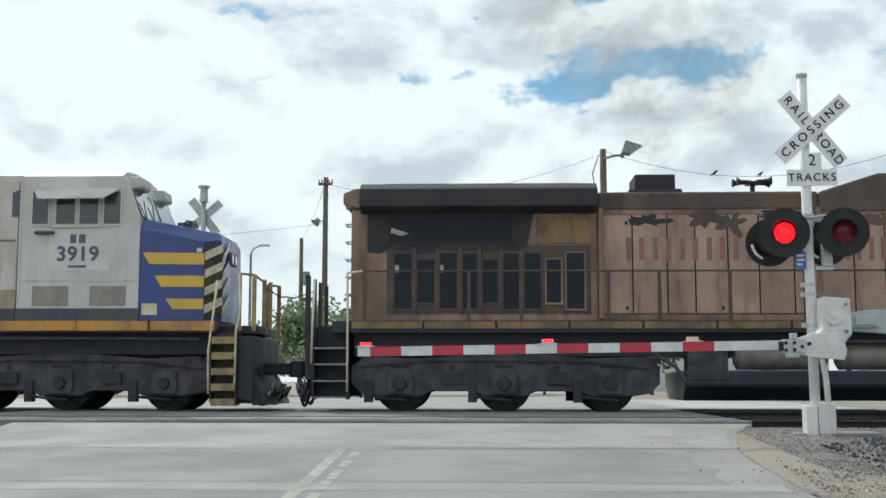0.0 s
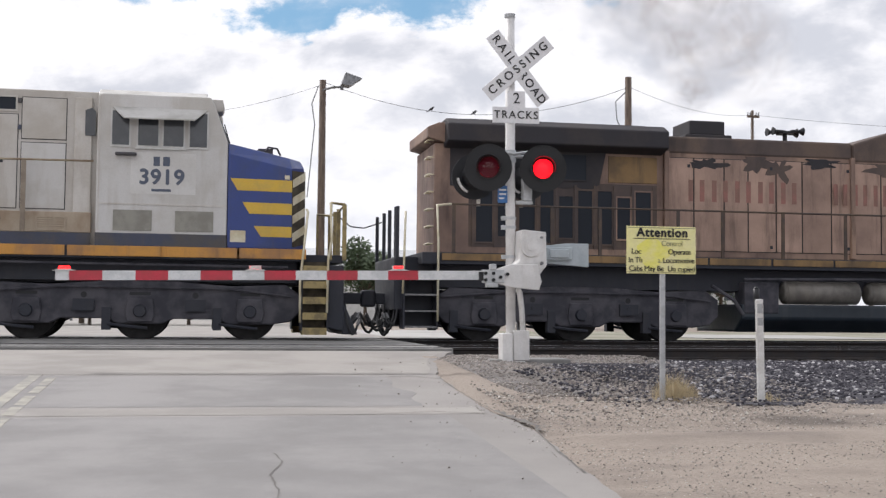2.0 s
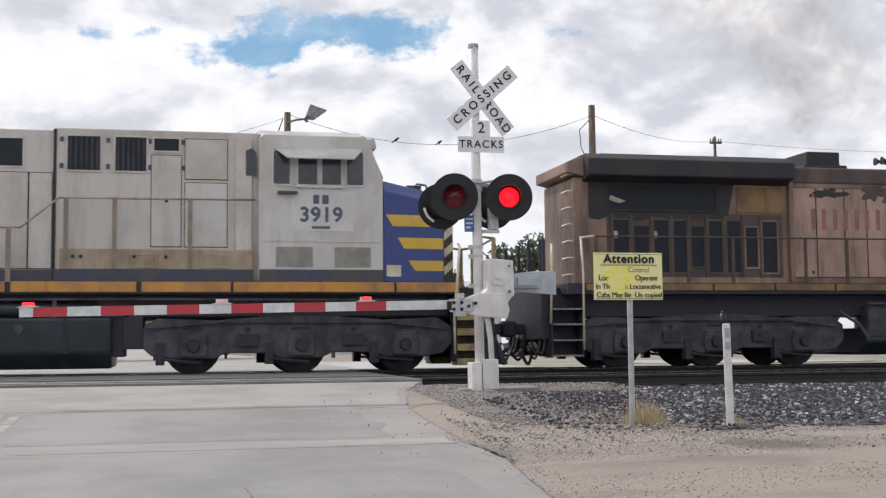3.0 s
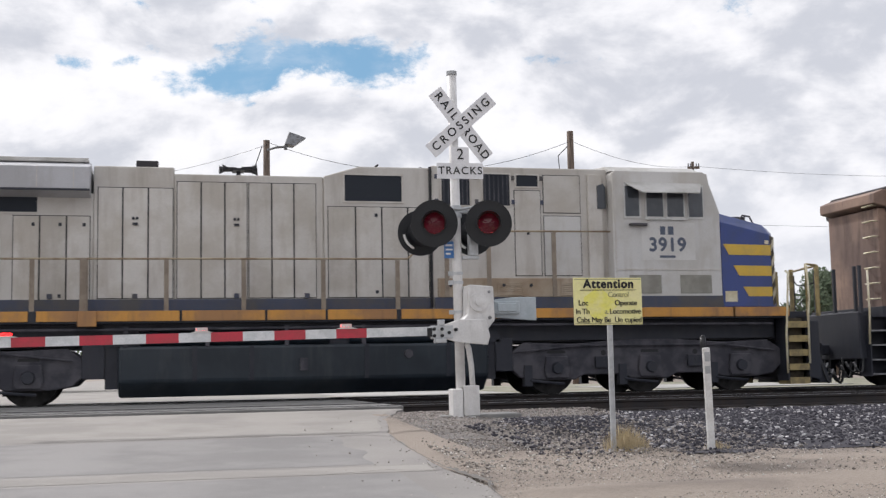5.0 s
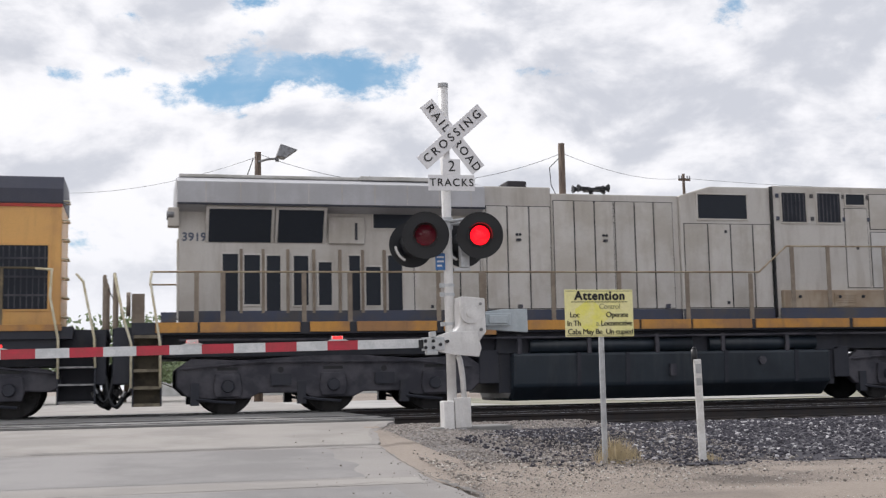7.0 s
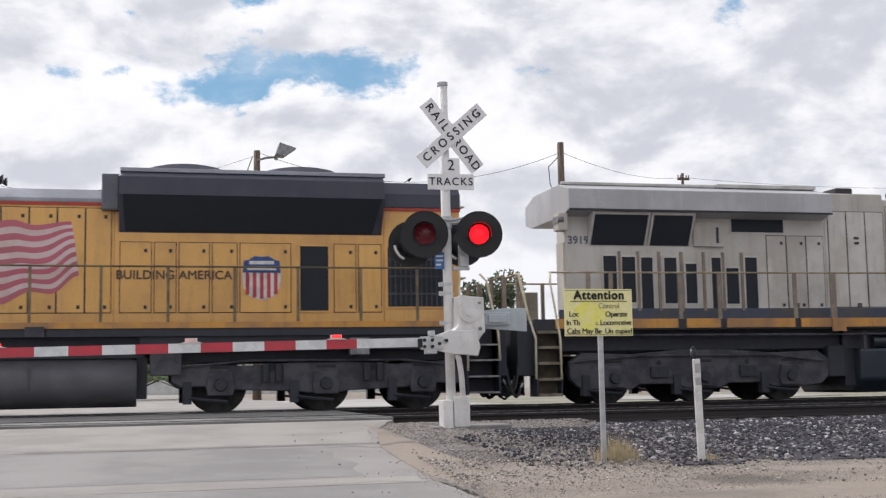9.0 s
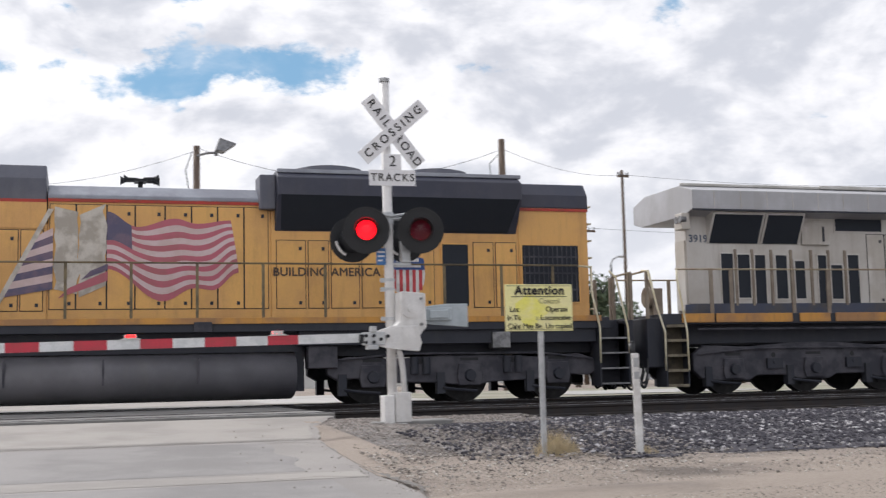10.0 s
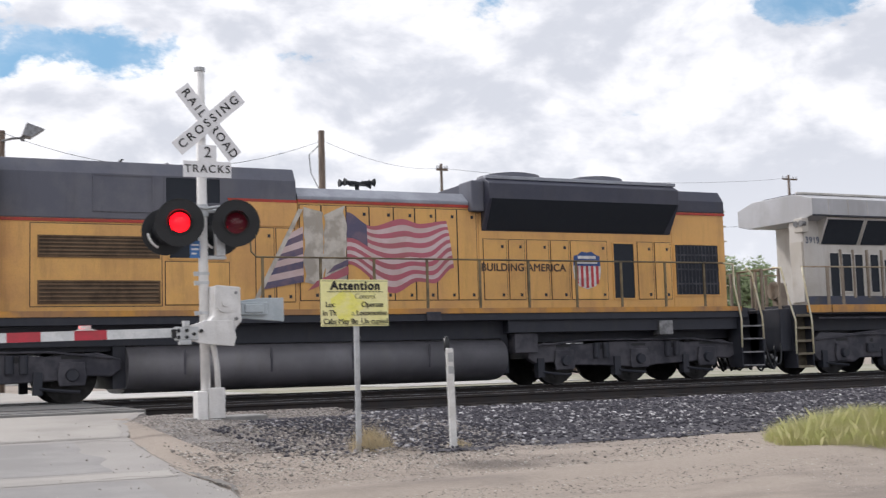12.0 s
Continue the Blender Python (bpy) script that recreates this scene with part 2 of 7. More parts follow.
OCHRE_PAINT = surface("ochre_patch", (0.27, 0.165, 0.065), (0.15, 0.10, 0.055), 0.6, scale=1.2, streak=0.6, streak_col=(0.08, 0.055, 0.04), bump=0.06)
SOOT_BROWN = surface("brown_soot", (0.09, 0.068, 0.063), (0.15, 0.108, 0.086), 0.75, scale=0.9, streak=0.5, streak_col=(0.03, 0.027, 0.03), run=1.6, bump=0.08)
CLEAN_PAINT = surface("cleaner_pale_paint", (0.66, 0.65, 0.63), (0.60, 0.585, 0.56), 0.4, scale=1.5, bump=0.02)
# SOOT is lightened, DIRTY_BLACK to TANK_GREY blued, for windscreen haze
SOOT = surface("soot_black", (0.032, 0.030, 0.036), (0.056, 0.049, 0.050), 0.8, scale=1.1, bump=0.1)
SCREEN = surface("dark_screen", (0.011, 0.016, 0.026), (0.02, 0.025, 0.035), 0.75, scale=5, bump=0.25, bump_scale=120)
DIRTY_BLACK = surface("oily_black", (0.018, 0.021, 0.032), (0.033, 0.035, 0.047), 0.6, scale=1.6, streak=0.25, streak_col=(0.06, 0.054, 0.05), bump=0.12)
UNDER_GREY = surface("dusty_underframe", (0.078, 0.075, 0.088), (0.04, 0.04, 0.052), 0.72, scale=2.2, bump=0.12)
TANK_GREY = surface("dusty_tank", (0.022, 0.032, 0.044), (0.013, 0.02, 0.029), 0.38, scale=0.8, streak=0.3, streak_col=(0.07, 0.075, 0.08), bump=0.05)
WHEEL_STEEL = surface("wheel_steel", (0.032, 0.03, 0.03), (0.02, 0.019, 0.019), 0.55, metal=0.5, scale=5, bump=0.1)
STEEL = surface("worn_steel", (0.28, 0.28, 0.285), (0.18, 0.18, 0.185), 0.4, metal=0.8, scale=9, bump=0.05)
TAN_RAIL = surface("tan_handrail", (0.42, 0.35, 0.24), (0.27, 0.19, 0.12), 0.6, scale=3, bump=0.05)
BROWN_POST = surface("brown_stanchion", (0.22, 0.175, 0.135), (0.30, 0.25, 0.195), 0.65, scale=3, bump=0.05)
DARK_RAIL = surface("dark_handrail", (0.07, 0.052, 0.045), (0.12, 0.085, 0.06), 0.65, scale=3, bump=0.05)
OLIVE_RAIL = surface("olive_handrail", (0.21, 0.16, 0.085), (0.12, 0.095, 0.06), 0.6, scale=3, bump=0.05)
PALE_RAIL = surface("cream_handrail", (0.74, 0.69, 0.53), (0.60, 0.52, 0.34), 0.5, scale=4, bump=0.05)
STEP_BROWN = surface("worn_brown_step", (0.085, 0.07, 0.045), (0.05, 0.042, 0.032), 0.75, scale=4, bump=0.08)
STEP_DULL = surface("dull_tan_step", (0.21, 0.18, 0.125), (0.13, 0.11, 0.08), 0.65, scale=5, bump=0.08)
STEP_YELLOW = surface("yellow_step", (0.36, 0.28, 0.12), (0.20, 0.16, 0.085), 0.6, scale=5, bump=0.08)
GLASS_DARK = surface("tinted_glass", (0.035, 0.04, 0.048), (0.06, 0.065, 0.075), 0.08, scale=2, bump=0.0, coat=0.5)
GLASS_BLUE = surface("cab_glass", (0.09, 0.105, 0.115), (0.17, 0.19, 0.19), 0.06, scale=1.5, bump=0.0, coat=0.6)
WHITE_FRAME = surface("white_frame", (0.66, 0.66, 0.64), (0.55, 0.55, 0.53), 0.5, scale=6)
LETTER_BLUE = surface("slate_lettering", (0.085, 0.105, 0.155), (0.11, 0.125, 0.165), 0.5)
LETTER_BROWN = surface("dark_brown_lettering", (0.075, 0.05, 0.04), (0.11, 0.07, 0.045), 0.55)
FADED_RED = surface("faded_red_lettering", (0.34, 0.15, 0.125), (0.26, 0.15, 0.12), 0.7, scale=2.5, streak=0.7, streak_col=(0.12, 0.075, 0.06), spread=(0.35, 0.6))
FLAG_RED = surface("flag_red", (0.49, 0.12, 0.165), (0.42, 0.13, 0.15), 0.5, scale=2.5, streak=0.15)
FLAG_WHITE = surface("flag_pink_white", (0.66, 0.51, 0.52), (0.58, 0.44, 0.42), 0.5, scale=2.0, streak=0.2, streak_col=(0.45, 0.28, 0.2))
FLAG_BLUE = surface("flag_blue", (0.095, 0.085, 0.15), (0.17, 0.12, 0.17), 0.5, scale=3)
PEELED = surface("peeled_grey_primer", (0.60, 0.56, 0.50), (0.40, 0.36, 0.31), 0.7, scale=2.6, streak=0.35, streak_col=(0.34, 0.27, 0.19), spread=(0.42, 0.58))
SHIELD_RED = surface("shield_red", (0.55, 0.05, 0.06), None, 0.45)
SHIELD_BLUE = surface("shield_blue", (0.035, 0.085, 0.27), None, 0.45)
SHIELD_WHITE = surface("shield_white", (0.72, 0.70, 0.68), None, 0.45)

MAST_WHITE = surface("aluminium_white_paint", (0.80, 0.79, 0.78), (0.68, 0.67, 0.66), 0.5, scale=3, streak=0.3, streak_col=(0.36, 0.33, 0.30), bump=0.05)
SIGN_WHITE = surface("sign_white", (0.82, 0.82, 0.84), (0.75, 0.75, 0.77), 0.45, scale=3, bump=0.02)
SIGN_BLACK = surface("sign_black", (0.015, 0.015, 0.017), None, 0.5)
SIGN_BACK = surface("sign_back_aluminium", (0.45, 0.46, 0.47), (0.36, 0.37, 0.38), 0.45, metal=0.4, scale=4)
SIGN_YELLOW = surface("faded_yellow_sign", (0.84, 0.80, 0.36), (0.82, 0.77, 0.42), 0.5, scale=3, bump=0.02)
SIGN_LEMON = surface("bright_yellow_patch", (0.84, 0.80, 0.17), (0.83, 0.78, 0.32), 0.5, scale=6)
SIGN_FADED = surface("faded_grey_lettering", (0.30, 0.29, 0.17), (0.45, 0.43, 0.22), 0.6, scale=14)
MATT_BLACK = surface("matt_black", (0.008, 0.009, 0.012), (0.014, 0.015, 0.018), 0.5, scale=6)
GALV = surface("galvanised_steel", (0.56, 0.575, 0.59), (0.45, 0.465, 0.48), 0.45, metal=0.3, scale=5, bump=0.04)
GALV_BLUE = surface("pale_blue_grey_paint", (0.46, 0.51, 0.54), (0.40, 0.45, 0.48), 0.5, scale=4, bump=0.04)
ARM_RED = surface("red_reflective", (0.52, 0.035, 0.06), (0.43, 0.045, 0.06), 0.4, scale=5)
ARM_WHITE = surface("white_reflective", (0.70, 0.71, 0.72), (0.58, 0.60, 0.61), 0.4, scale=5)
PLATE_BLUE = surface("blue_plate", (0.06, 0.20, 0.50), None, 0.45)
RED_GLOW = glow("red_led", (1.0, 0.012, 0.02), 3.2)
RED_SMALL = glow("small_red_led", (1.0, 0.03, 0.03), 3.4)
RED_DULL = surface("unlit_red", (0.10, 0.010, 0.04), None, 0.3)
LENS_RED = clear_lens("red_lens", (1.0, 0.42, 0.52), 0.03)
POST_WHITE = surface("white_fibreglass", (0.72, 0.72, 0.71), (0.58, 0.57, 0.55), 0.5, scale=5, streak=0.2)
WOOD_POLE = surface("weathered_pole", (0.17, 0.125, 0.095), (0.10, 0.075, 0.06), 0.85, scale=4, bump=0.3, stretch=(4, 4, 0.4))
CONCRETE = surface("concrete", (0.27, 0.265, 0.255), (0.20, 0.198, 0.192), 0.85, scale=1.2, bump=0.15)

ASPHALT = surface("worn_pale_asphalt", (0.315, 0.296, 0.278), (0.262, 0.247, 0.234), 0.85, scale=0.5, bump=0.25, bump_scale=90, spread=(0.3, 0.7))
PATCH_ASPHALT = surface("darker_asphalt_patch", (0.278, 0.266, 0.258), (0.235, 0.226, 0.22), 0.85, scale=0.8, bump=0.25, bump_scale=90)
PALE_ASPHALT = surface("pale_asphalt_band", (0.35, 0.328, 0.302), (0.30, 0.282, 0.262), 0.85, scale=0.8, bump=0.2, bump_scale=90)
TAR = surface("tar_crack", (0.13, 0.12, 0.112), (0.20, 0.19, 0.175), 0.9, scale=5)
LINE_PAINT = surface("worn_yellow_line", (0.39, 0.365, 0.305), (0.29, 0.28, 0.255), 0.8, scale=4, spread=(0.35, 0.6))
DIRT = surface("pale_brown_dirt", (0.355, 0.30, 0.252), (0.228, 0.194, 0.17), 0.95, scale=0.7, bump=1.0, bump_scale=34, spread=(0.42, 0.72), grain_mix=0.45, stretch=(0.7, 1.5, 1))
BALLAST_BED = surface("dark_ballast_bed", (0.052, 0.049, 0.060), (0.082, 0.077, 0.086), 0.95, scale=1.0, bump=0.8, bump_scale=18)
GRAVEL_BED = surface("grey_gravel", (0.19, 0.178, 0.172), (0.26, 0.235, 0.215), 0.95, scale=1.0, bump=0.8, bump_scale=30)
STONES = stone_mat("ballast_stones", (0.055, 0.052, 0.065), (0.74, 0.72, 0.73), (0.74, 1.0))
PEBBLES = stone_mat("pebbles", (0.235, 0.21, 0.192), (0.50, 0.45, 0.41), (0.35, 1.0))
GRIT = stone_mat("mixed_grit", (0.20, 0.178, 0.16), (0.66, 0.62, 0.57), (0.42, 0.95))
# rail and tie colours are darkened for the shade the train casts
RAIL_SIDE = surface("rusty_rail", (0.026, 0.023, 0.024), (0.042, 0.034, 0.031), 0.8, scale=4, bump=0.1)
RAIL_TOP = surface("polished_rail_top", (0.42, 0.42, 0.43), (0.32, 0.32, 0.33), 0.3, metal=0.9, scale=6)
TIE_WOOD = surface("creosoted_tie", (0.024, 0.021, 0.021), (0.045, 0.038, 0.034), 0.9, scale=5, bump=0.4, per=0.4)
DRY_GRASS = surface("dry_grass", (0.58, 0.48, 0.31), (0.44, 0.36, 0.22), 0.9, scale=8)
GREEN_GRASS = surface("yellow_green_grass", (0.46, 0.47, 0.19), (0.58, 0.54, 0.30), 0.9, scale=6)
# LEAF is lightened: haze over the far bushes is put into its colour
LEAF = surface("foliage", (0.20, 0.265, 0.125), (0.25, 0.30, 0.165), 0.8, scale=3, bump=0)
LEAF_DARK = surface("dark_foliage", (0.08, 0.115, 0.06), (0.11, 0.14, 0.08), 0.8, scale=3, bump=0)
BARK = surface("bark", (0.10, 0.075, 0.055), None, 0.9)
TANK_LIGHT = surface("grey_tank_paint", (0.16, 0.155, 0.17), (0.11, 0.108, 0.12), 0.42, scale=0.8, streak=0.35, streak_col=(0.13, 0.125, 0.115), bump=0.04)
FAR_DIRT = surface("dull_far_dirt", (0.31, 0.295, 0.235), (0.21, 0.21, 0.145), 0.95, scale=0.4, bump=0.2)
YARD = surface("pale_concrete_yard", (0.46, 0.45, 0.43), (0.36, 0.352, 0.335), 0.9, scale=0.3, bump=0.1)
WALL_WHITE = surface("pale_metal_wall", (0.62, 0.62, 0.60), (0.52, 0.52, 0.50), 0.6, scale=1.5)

# ---- mesh helpers ----


class Mesh:
    """Collects simple solids into one mesh."""

    def __init__(self, ox=0.0):
        self.v, self.f, self.ox = [], [], ox

    def add(self, verts, faces):
        n = len(self.v)
        self.v += [(x - self.ox, y, z) for x, y, z in verts]
        self.f += [tuple(n + i for i in f) for f in faces]
        return self

    def box(self, x0, x1, y0, y1, z0, z1):
        return self.add([(x0, y0, z0), (x1, y0, z0), (x1, y1, z0), (x0, y1, z0), (x0, y0, z1), (x1, y0, z1), (x1, y1, z1), (x0, y1, z1)],
                        [(3, 2, 1, 0), (4, 5, 6, 7), (0, 1, 5, 4), (1, 2, 6, 5), (2, 3, 7, 6), (3, 0, 4, 7)])

    def prism_xz(self, pts, y0, y1):
        """A side outline of (x, z), counter-clockwise seen from -y, pushed from y0 to y1."""
        n = len(pts)
        return self.add([(x, y0, z) for x, z in pts] + [(x, y1, z) for x, z in pts],
                        [tuple(range(n)), tuple(range(2 * n - 1, n - 1, -1))] + [(i, i + n, (i + 1) % n + n, (i + 1) % n) for i in range(n)])

    def prism_yz(self, pts, x0, x1):
        """A cross-section of (y, z), counter-clockwise seen from +x, pushed from x0 to x1."""
        n = len(pts)
        return self.add([(x1, y, z) for y, z in pts] + [(x0, y, z) for y, z in pts],
                        [tuple(range(n)), tuple(range(2 * n - 1, n - 1, -1))] + [(i, i + n, (i + 1) % n + n, (i + 1) % n) for i in range(n)])

    def prism_xy(self, pts, z0, z1):
        n = len(pts)
        return self.add([(x, y, z1) for x, y in pts] + [(x, y, z0) for x, y in pts],
                        [tuple(range(n)), tuple(range(2 * n - 1, n - 1, -1))] + [(i, i + n, (i + 1) % n + n, (i + 1) % n) for i in range(n)])

    def cyl(self, a, b, r0, r1=None, n=16):
        a, b = Vector(a), Vector(b)
        r1 = r0 if r1 is None else r1
        d = (b - a).normalized()
        u = d.orthogonal().normalized()
        w = d.cross(u)
        ring = lambda c, r: [tuple(c + (u * cos(2 * pi * i / n) + w * sin(2 * pi * i / n)) * r) for i in range(n)]
        return self.add(ring(a, r0) + ring(b, r1), [tuple(range(n - 1, -1, -1)), tuple(range(n, 2 * n))] + [(i, (i + 1) % n, (i + 1) % n + n, i + n) for i in range(n)])

    def pipe(self, pts, r, n=8):
        """One bent tube along the points, with closed ends."""
        ps = [Vector(p) for p in pts]
        dirs = [(b - a).normalized() for a, b in zip(ps, ps[1:])]
        u = dirs[0].orthogonal().normalized()
        rings = []
        for k, p in enumerate(ps):
            before, after = dirs[max(k - 1, 0)], dirs[min(k, len(dirs) - 1)]
            t = (before + after).normalized()
            u = (u - t * u.dot(t)).normalized()
            w = t.cross(u)
            # wider across the bend, so that the tube keeps its thickness
            wide = min(1 / max(t.dot(after), 0.5), 1.5)
            rings += [tuple(p + (u * cos(2 * pi * i / n) + w * sin(2 * pi * i / n)) * r * wide) for i in range(n)]
        m = len(ps) - 1
        return self.add(rings, [tuple(range(n - 1, -1, -1)), tuple(range(m * n, m * n + n))] + [(k * n + i, k * n + (i + 1) % n, (k + 1) * n + (i + 1) % n, (k + 1) * n + i) for k in range(m) for i in range(n)])

    def shell(self, a, b, r, start, end, thick=0.01, n=20):
        """A part of a tube wall from angle start to end (degrees, 0 to the right, 90 up), along y."""
        (x, y0, z), y1 = a, b
        pts = []
        for k in range(n + 1):
            t = radians(start + (end - start) * k / n)
            pts += [(x + cos(t) * r, y0, z + sin(t) * r), (x + cos(t) * (r + thick), y0, z + sin(t) * (r + thick)), (x + cos(t) * (r + thick), y1, z + sin(t) * (r + thick)), (x + cos(t) * r, y1, z + sin(t) * r)]
        faces = []
        for k in range(n):
            o = 4 * k
            faces += [(o + j, o + (j + 1) % 4, o + 4 + (j + 1) % 4, o + 4 + j) for j in range(4)]
        return self.add(pts, faces + [(0, 1, 2, 3), (4 * n + 3, 4 * n + 2, 4 * n + 1, 4 * n)])

    def mesh(self, name, material, smooth=False):
        me = bpy.data.meshes.new(name)
        me.from_pydata(self.v, [], self.f)
        bm = bmesh.new()
        bm.from_mesh(me)
        bmesh.ops.recalc_face_normals(bm, faces=bm.faces)
        bm.to_mesh(me)
        bm.free()
        me.materials.append(material)
        if smooth:
            me.polygons.foreach_set("use_smooth", [len(p.vertices) == 4 for p in me.polygons])
        return me


def part(name, m, material, parent=None, label="", bevel=0.0, smooth=False):
    ob = new(name, m.mesh(name, material, smooth))
    if parent is not None:
        ob.parent = parent
    if label:
        tagged(ob, label)
    if bevel:
        mod = ob.modifiers.new("bevel", "BEVEL")
        mod.width, mod.segments, mod.limit_method, mod.angle_limit = bevel, 2, "ANGLE", radians(40)
    return ob


def thing(name, label, category, at=(0, 0, 0), group="", kind=""):
    ob = new(name)
    ob.location = at
    return tagged(ob, label, category, group, kind)


def lettering(name, body, size, material, parent, m, spacing=1.0, depth=0.003, bold=0.0, heavy=0.0):
    """Flat letters, centred on the pose m, facing -y, with their base line along x."""
    cu = bpy.data.curves.new(name, "FONT")
    cu.body, cu.size, cu.extrude, cu.align_x, cu.align_y, cu.space_character, cu.offset = body, size, depth, "CENTER", "CENTER", spacing, bold
    tmp = bpy.data.objects.new(name, cu)
    scene.collection.objects.link(tmp)
    me = bpy.data.meshes.new_from_object(tmp.evaluated_get(bpy.context.evaluated_depsgraph_get()))
    bpy.data.objects.remove(tmp)
    bpy.data.curves.remove(cu)
    me.materials.clear()
    me.materials.append(material)
    if heavy:
        # heavier strokes: the letters laid over themselves, a little apart
        bm = bmesh.new()
        for k, (dx, dy) in enumerate(((0, 0), (heavy, 0), (-heavy, 0), (0, heavy), (0, -heavy))):
            n = len(bm.verts)
            bm.from_mesh(me)
            bm.verts.ensure_lookup_table()
            for v in bm.verts[n:]:
                v.co += Vector((dx, dy, 0.0004 * k))
        bm.to_mesh(me)
        bm.free()
    me.transform(m @ pose(0, 0, 0, 90, 0, 0))
    ob = new(name, me)
    ob.parent = parent
    return ob


# ---- ground, road and tracks ----
RAIL_Z, NEAR_Y, FAR_Y = -0.10, 20.0, 25.5


def ground_z(y):
    """The ground climbs to the tracks and lies level past them."""
    if y < -8:
        return -1.52
    return min(-1.1 + 0.0523 * y, -0.15)


def bumpy(x, y, k=1.0):
    return 0.025 * k * noise.noise((x * 0.5, y * 0.5, 3)) + 0.012 * k * noise.noise((x * 2.1, y * 2.1, 7))


def sheet(name, xs, ys, zfun, material, label, category, kind="structure"):
    v = [(x, y, zfun(x, y)) for y in ys for x in xs]
    n = len(xs)
    f = [(j * n + i, j * n + i + 1, (j + 1) * n + i + 1, (j + 1) * n + i) for j in range(len(ys) - 1) for i in range(n - 1)]
    me = bpy.data.meshes.new(name)
    me.from_pydata(v, [], f)
    me.materials.append(material)
    me.polygons.foreach_set("use_smooth", [True] * len(f))
    return tagged(new(name, me), label, category, "", kind)


def span(a, b, step):
    n = max(int(round((b - a) / step)), 1)
    return [a + (b - a) * i / n for i in range(n + 1)]


def ground():
    xs = [-1500, -600, -250, -100, -50] + span(-25, 3, 1.0)[:-1] + span(3, 14, 0.2) + span(15, 30, 1.0) + [50, 100, 250, 600, 1500]
    ys = [-1500, -400, -100, -40, -20] + span(-10, 5, 1.0)[:-1] + span(5, 18, 0.2) + span(19, 30, 1.0) + [40, 60, 100, 200, 500, 1500]

    def z(x, y):
        base = ground_z(y)
        k = 1.0 if 2.5 < x < 30 and y < 19 else 0.0
        if -9 < x < 2.7:
            return base - 0.05
        sink = 0.35 * min(max((y - 12.6) / 2.0, 0), 1) * min(max((x - 3.4) / 0.6, 0), 1)
        if y > 18:
            return base - 0.05 - (sink if y < 28.5 else 0)
        base -= sink
        # shallow wheel ruts that run past the sign
        rut = -0.03 * math.exp(-((y - 8.6 - 0.08 * x) / 0.35) ** 2) - 0.025 * math.exp(-((y - 10.2 - 0.05 * x) / 0.3) ** 2) + 0.03 * math.exp(-((y - 9.4 - 0.06 * x) / 0.3) ** 2)
        edge = min(max((x - 2.7) / 0.5, 0), 1)
        return base - 0.05 * (1 - edge) + (bumpy(x, y, k) + rut) * edge
    sheet("ground", xs, ys, z, DIRT, "pale brown bare dirt beside the railway", "ground")


def road_edge(y):
    """The broken right edge of the asphalt."""
    keys = [(-1500, 2.6), (6, 2.6), (7.4, 2.62), (8.8, 2.74), (10.2, 2.86), (11.5, 2.77), (13, 2.8), (15, 2.92), (16.8, 3.25), (18.6, 3.85), (18.9, 3.9), (60, 3.9)]
    for (y0, a), (y1, b) in zip(keys, keys[1:]):
        if y <= y1:
            return a + (b - a) * (y - y0) / (y1 - y0) + 0.07 * noise.noise((0, y * 2.3, 1)) + 0.03 * noise.noise((5, y * 7, 1))
    return 3.9


def road_left(y):
    return -6.6 if y < 15 else -6.6 - 0.25 * (y - 15)


def band(name, ys, left, right, lift, material, parent=None, label="", n=10):
    """A strip of paving, 6 cm thick, that follows the ground."""
    top, faces = [], []
    for y in ys:
        a, b = left(y), right(y)
        top += [(a + (b - a) * i / n, y, ground_z(y) + lift) for i in range(n + 1)]
    k = n + 1
    faces = [(j * k + i, j * k + i + 1, (j + 1) * k + i + 1, (j + 1) * k + i) for j in range(len(ys) - 1) for i in range(n)]
    m = Mesh()
    m.add(top, faces)
    rim = [j * k + n for j in range(len(ys))]
    m.add([top[i] for i in rim] + [(top[i][0] + 0.02, top[i][1], top[i][2] - 0.1) for i in rim], [(j, j + len(rim), j + 1 + len(rim), j + 1) for j in range(len(rim) - 1)])
    ob = new(name, m.mesh(name, material))
    ob.parent = parent
    if label:
        tagged(ob, label)
    return ob


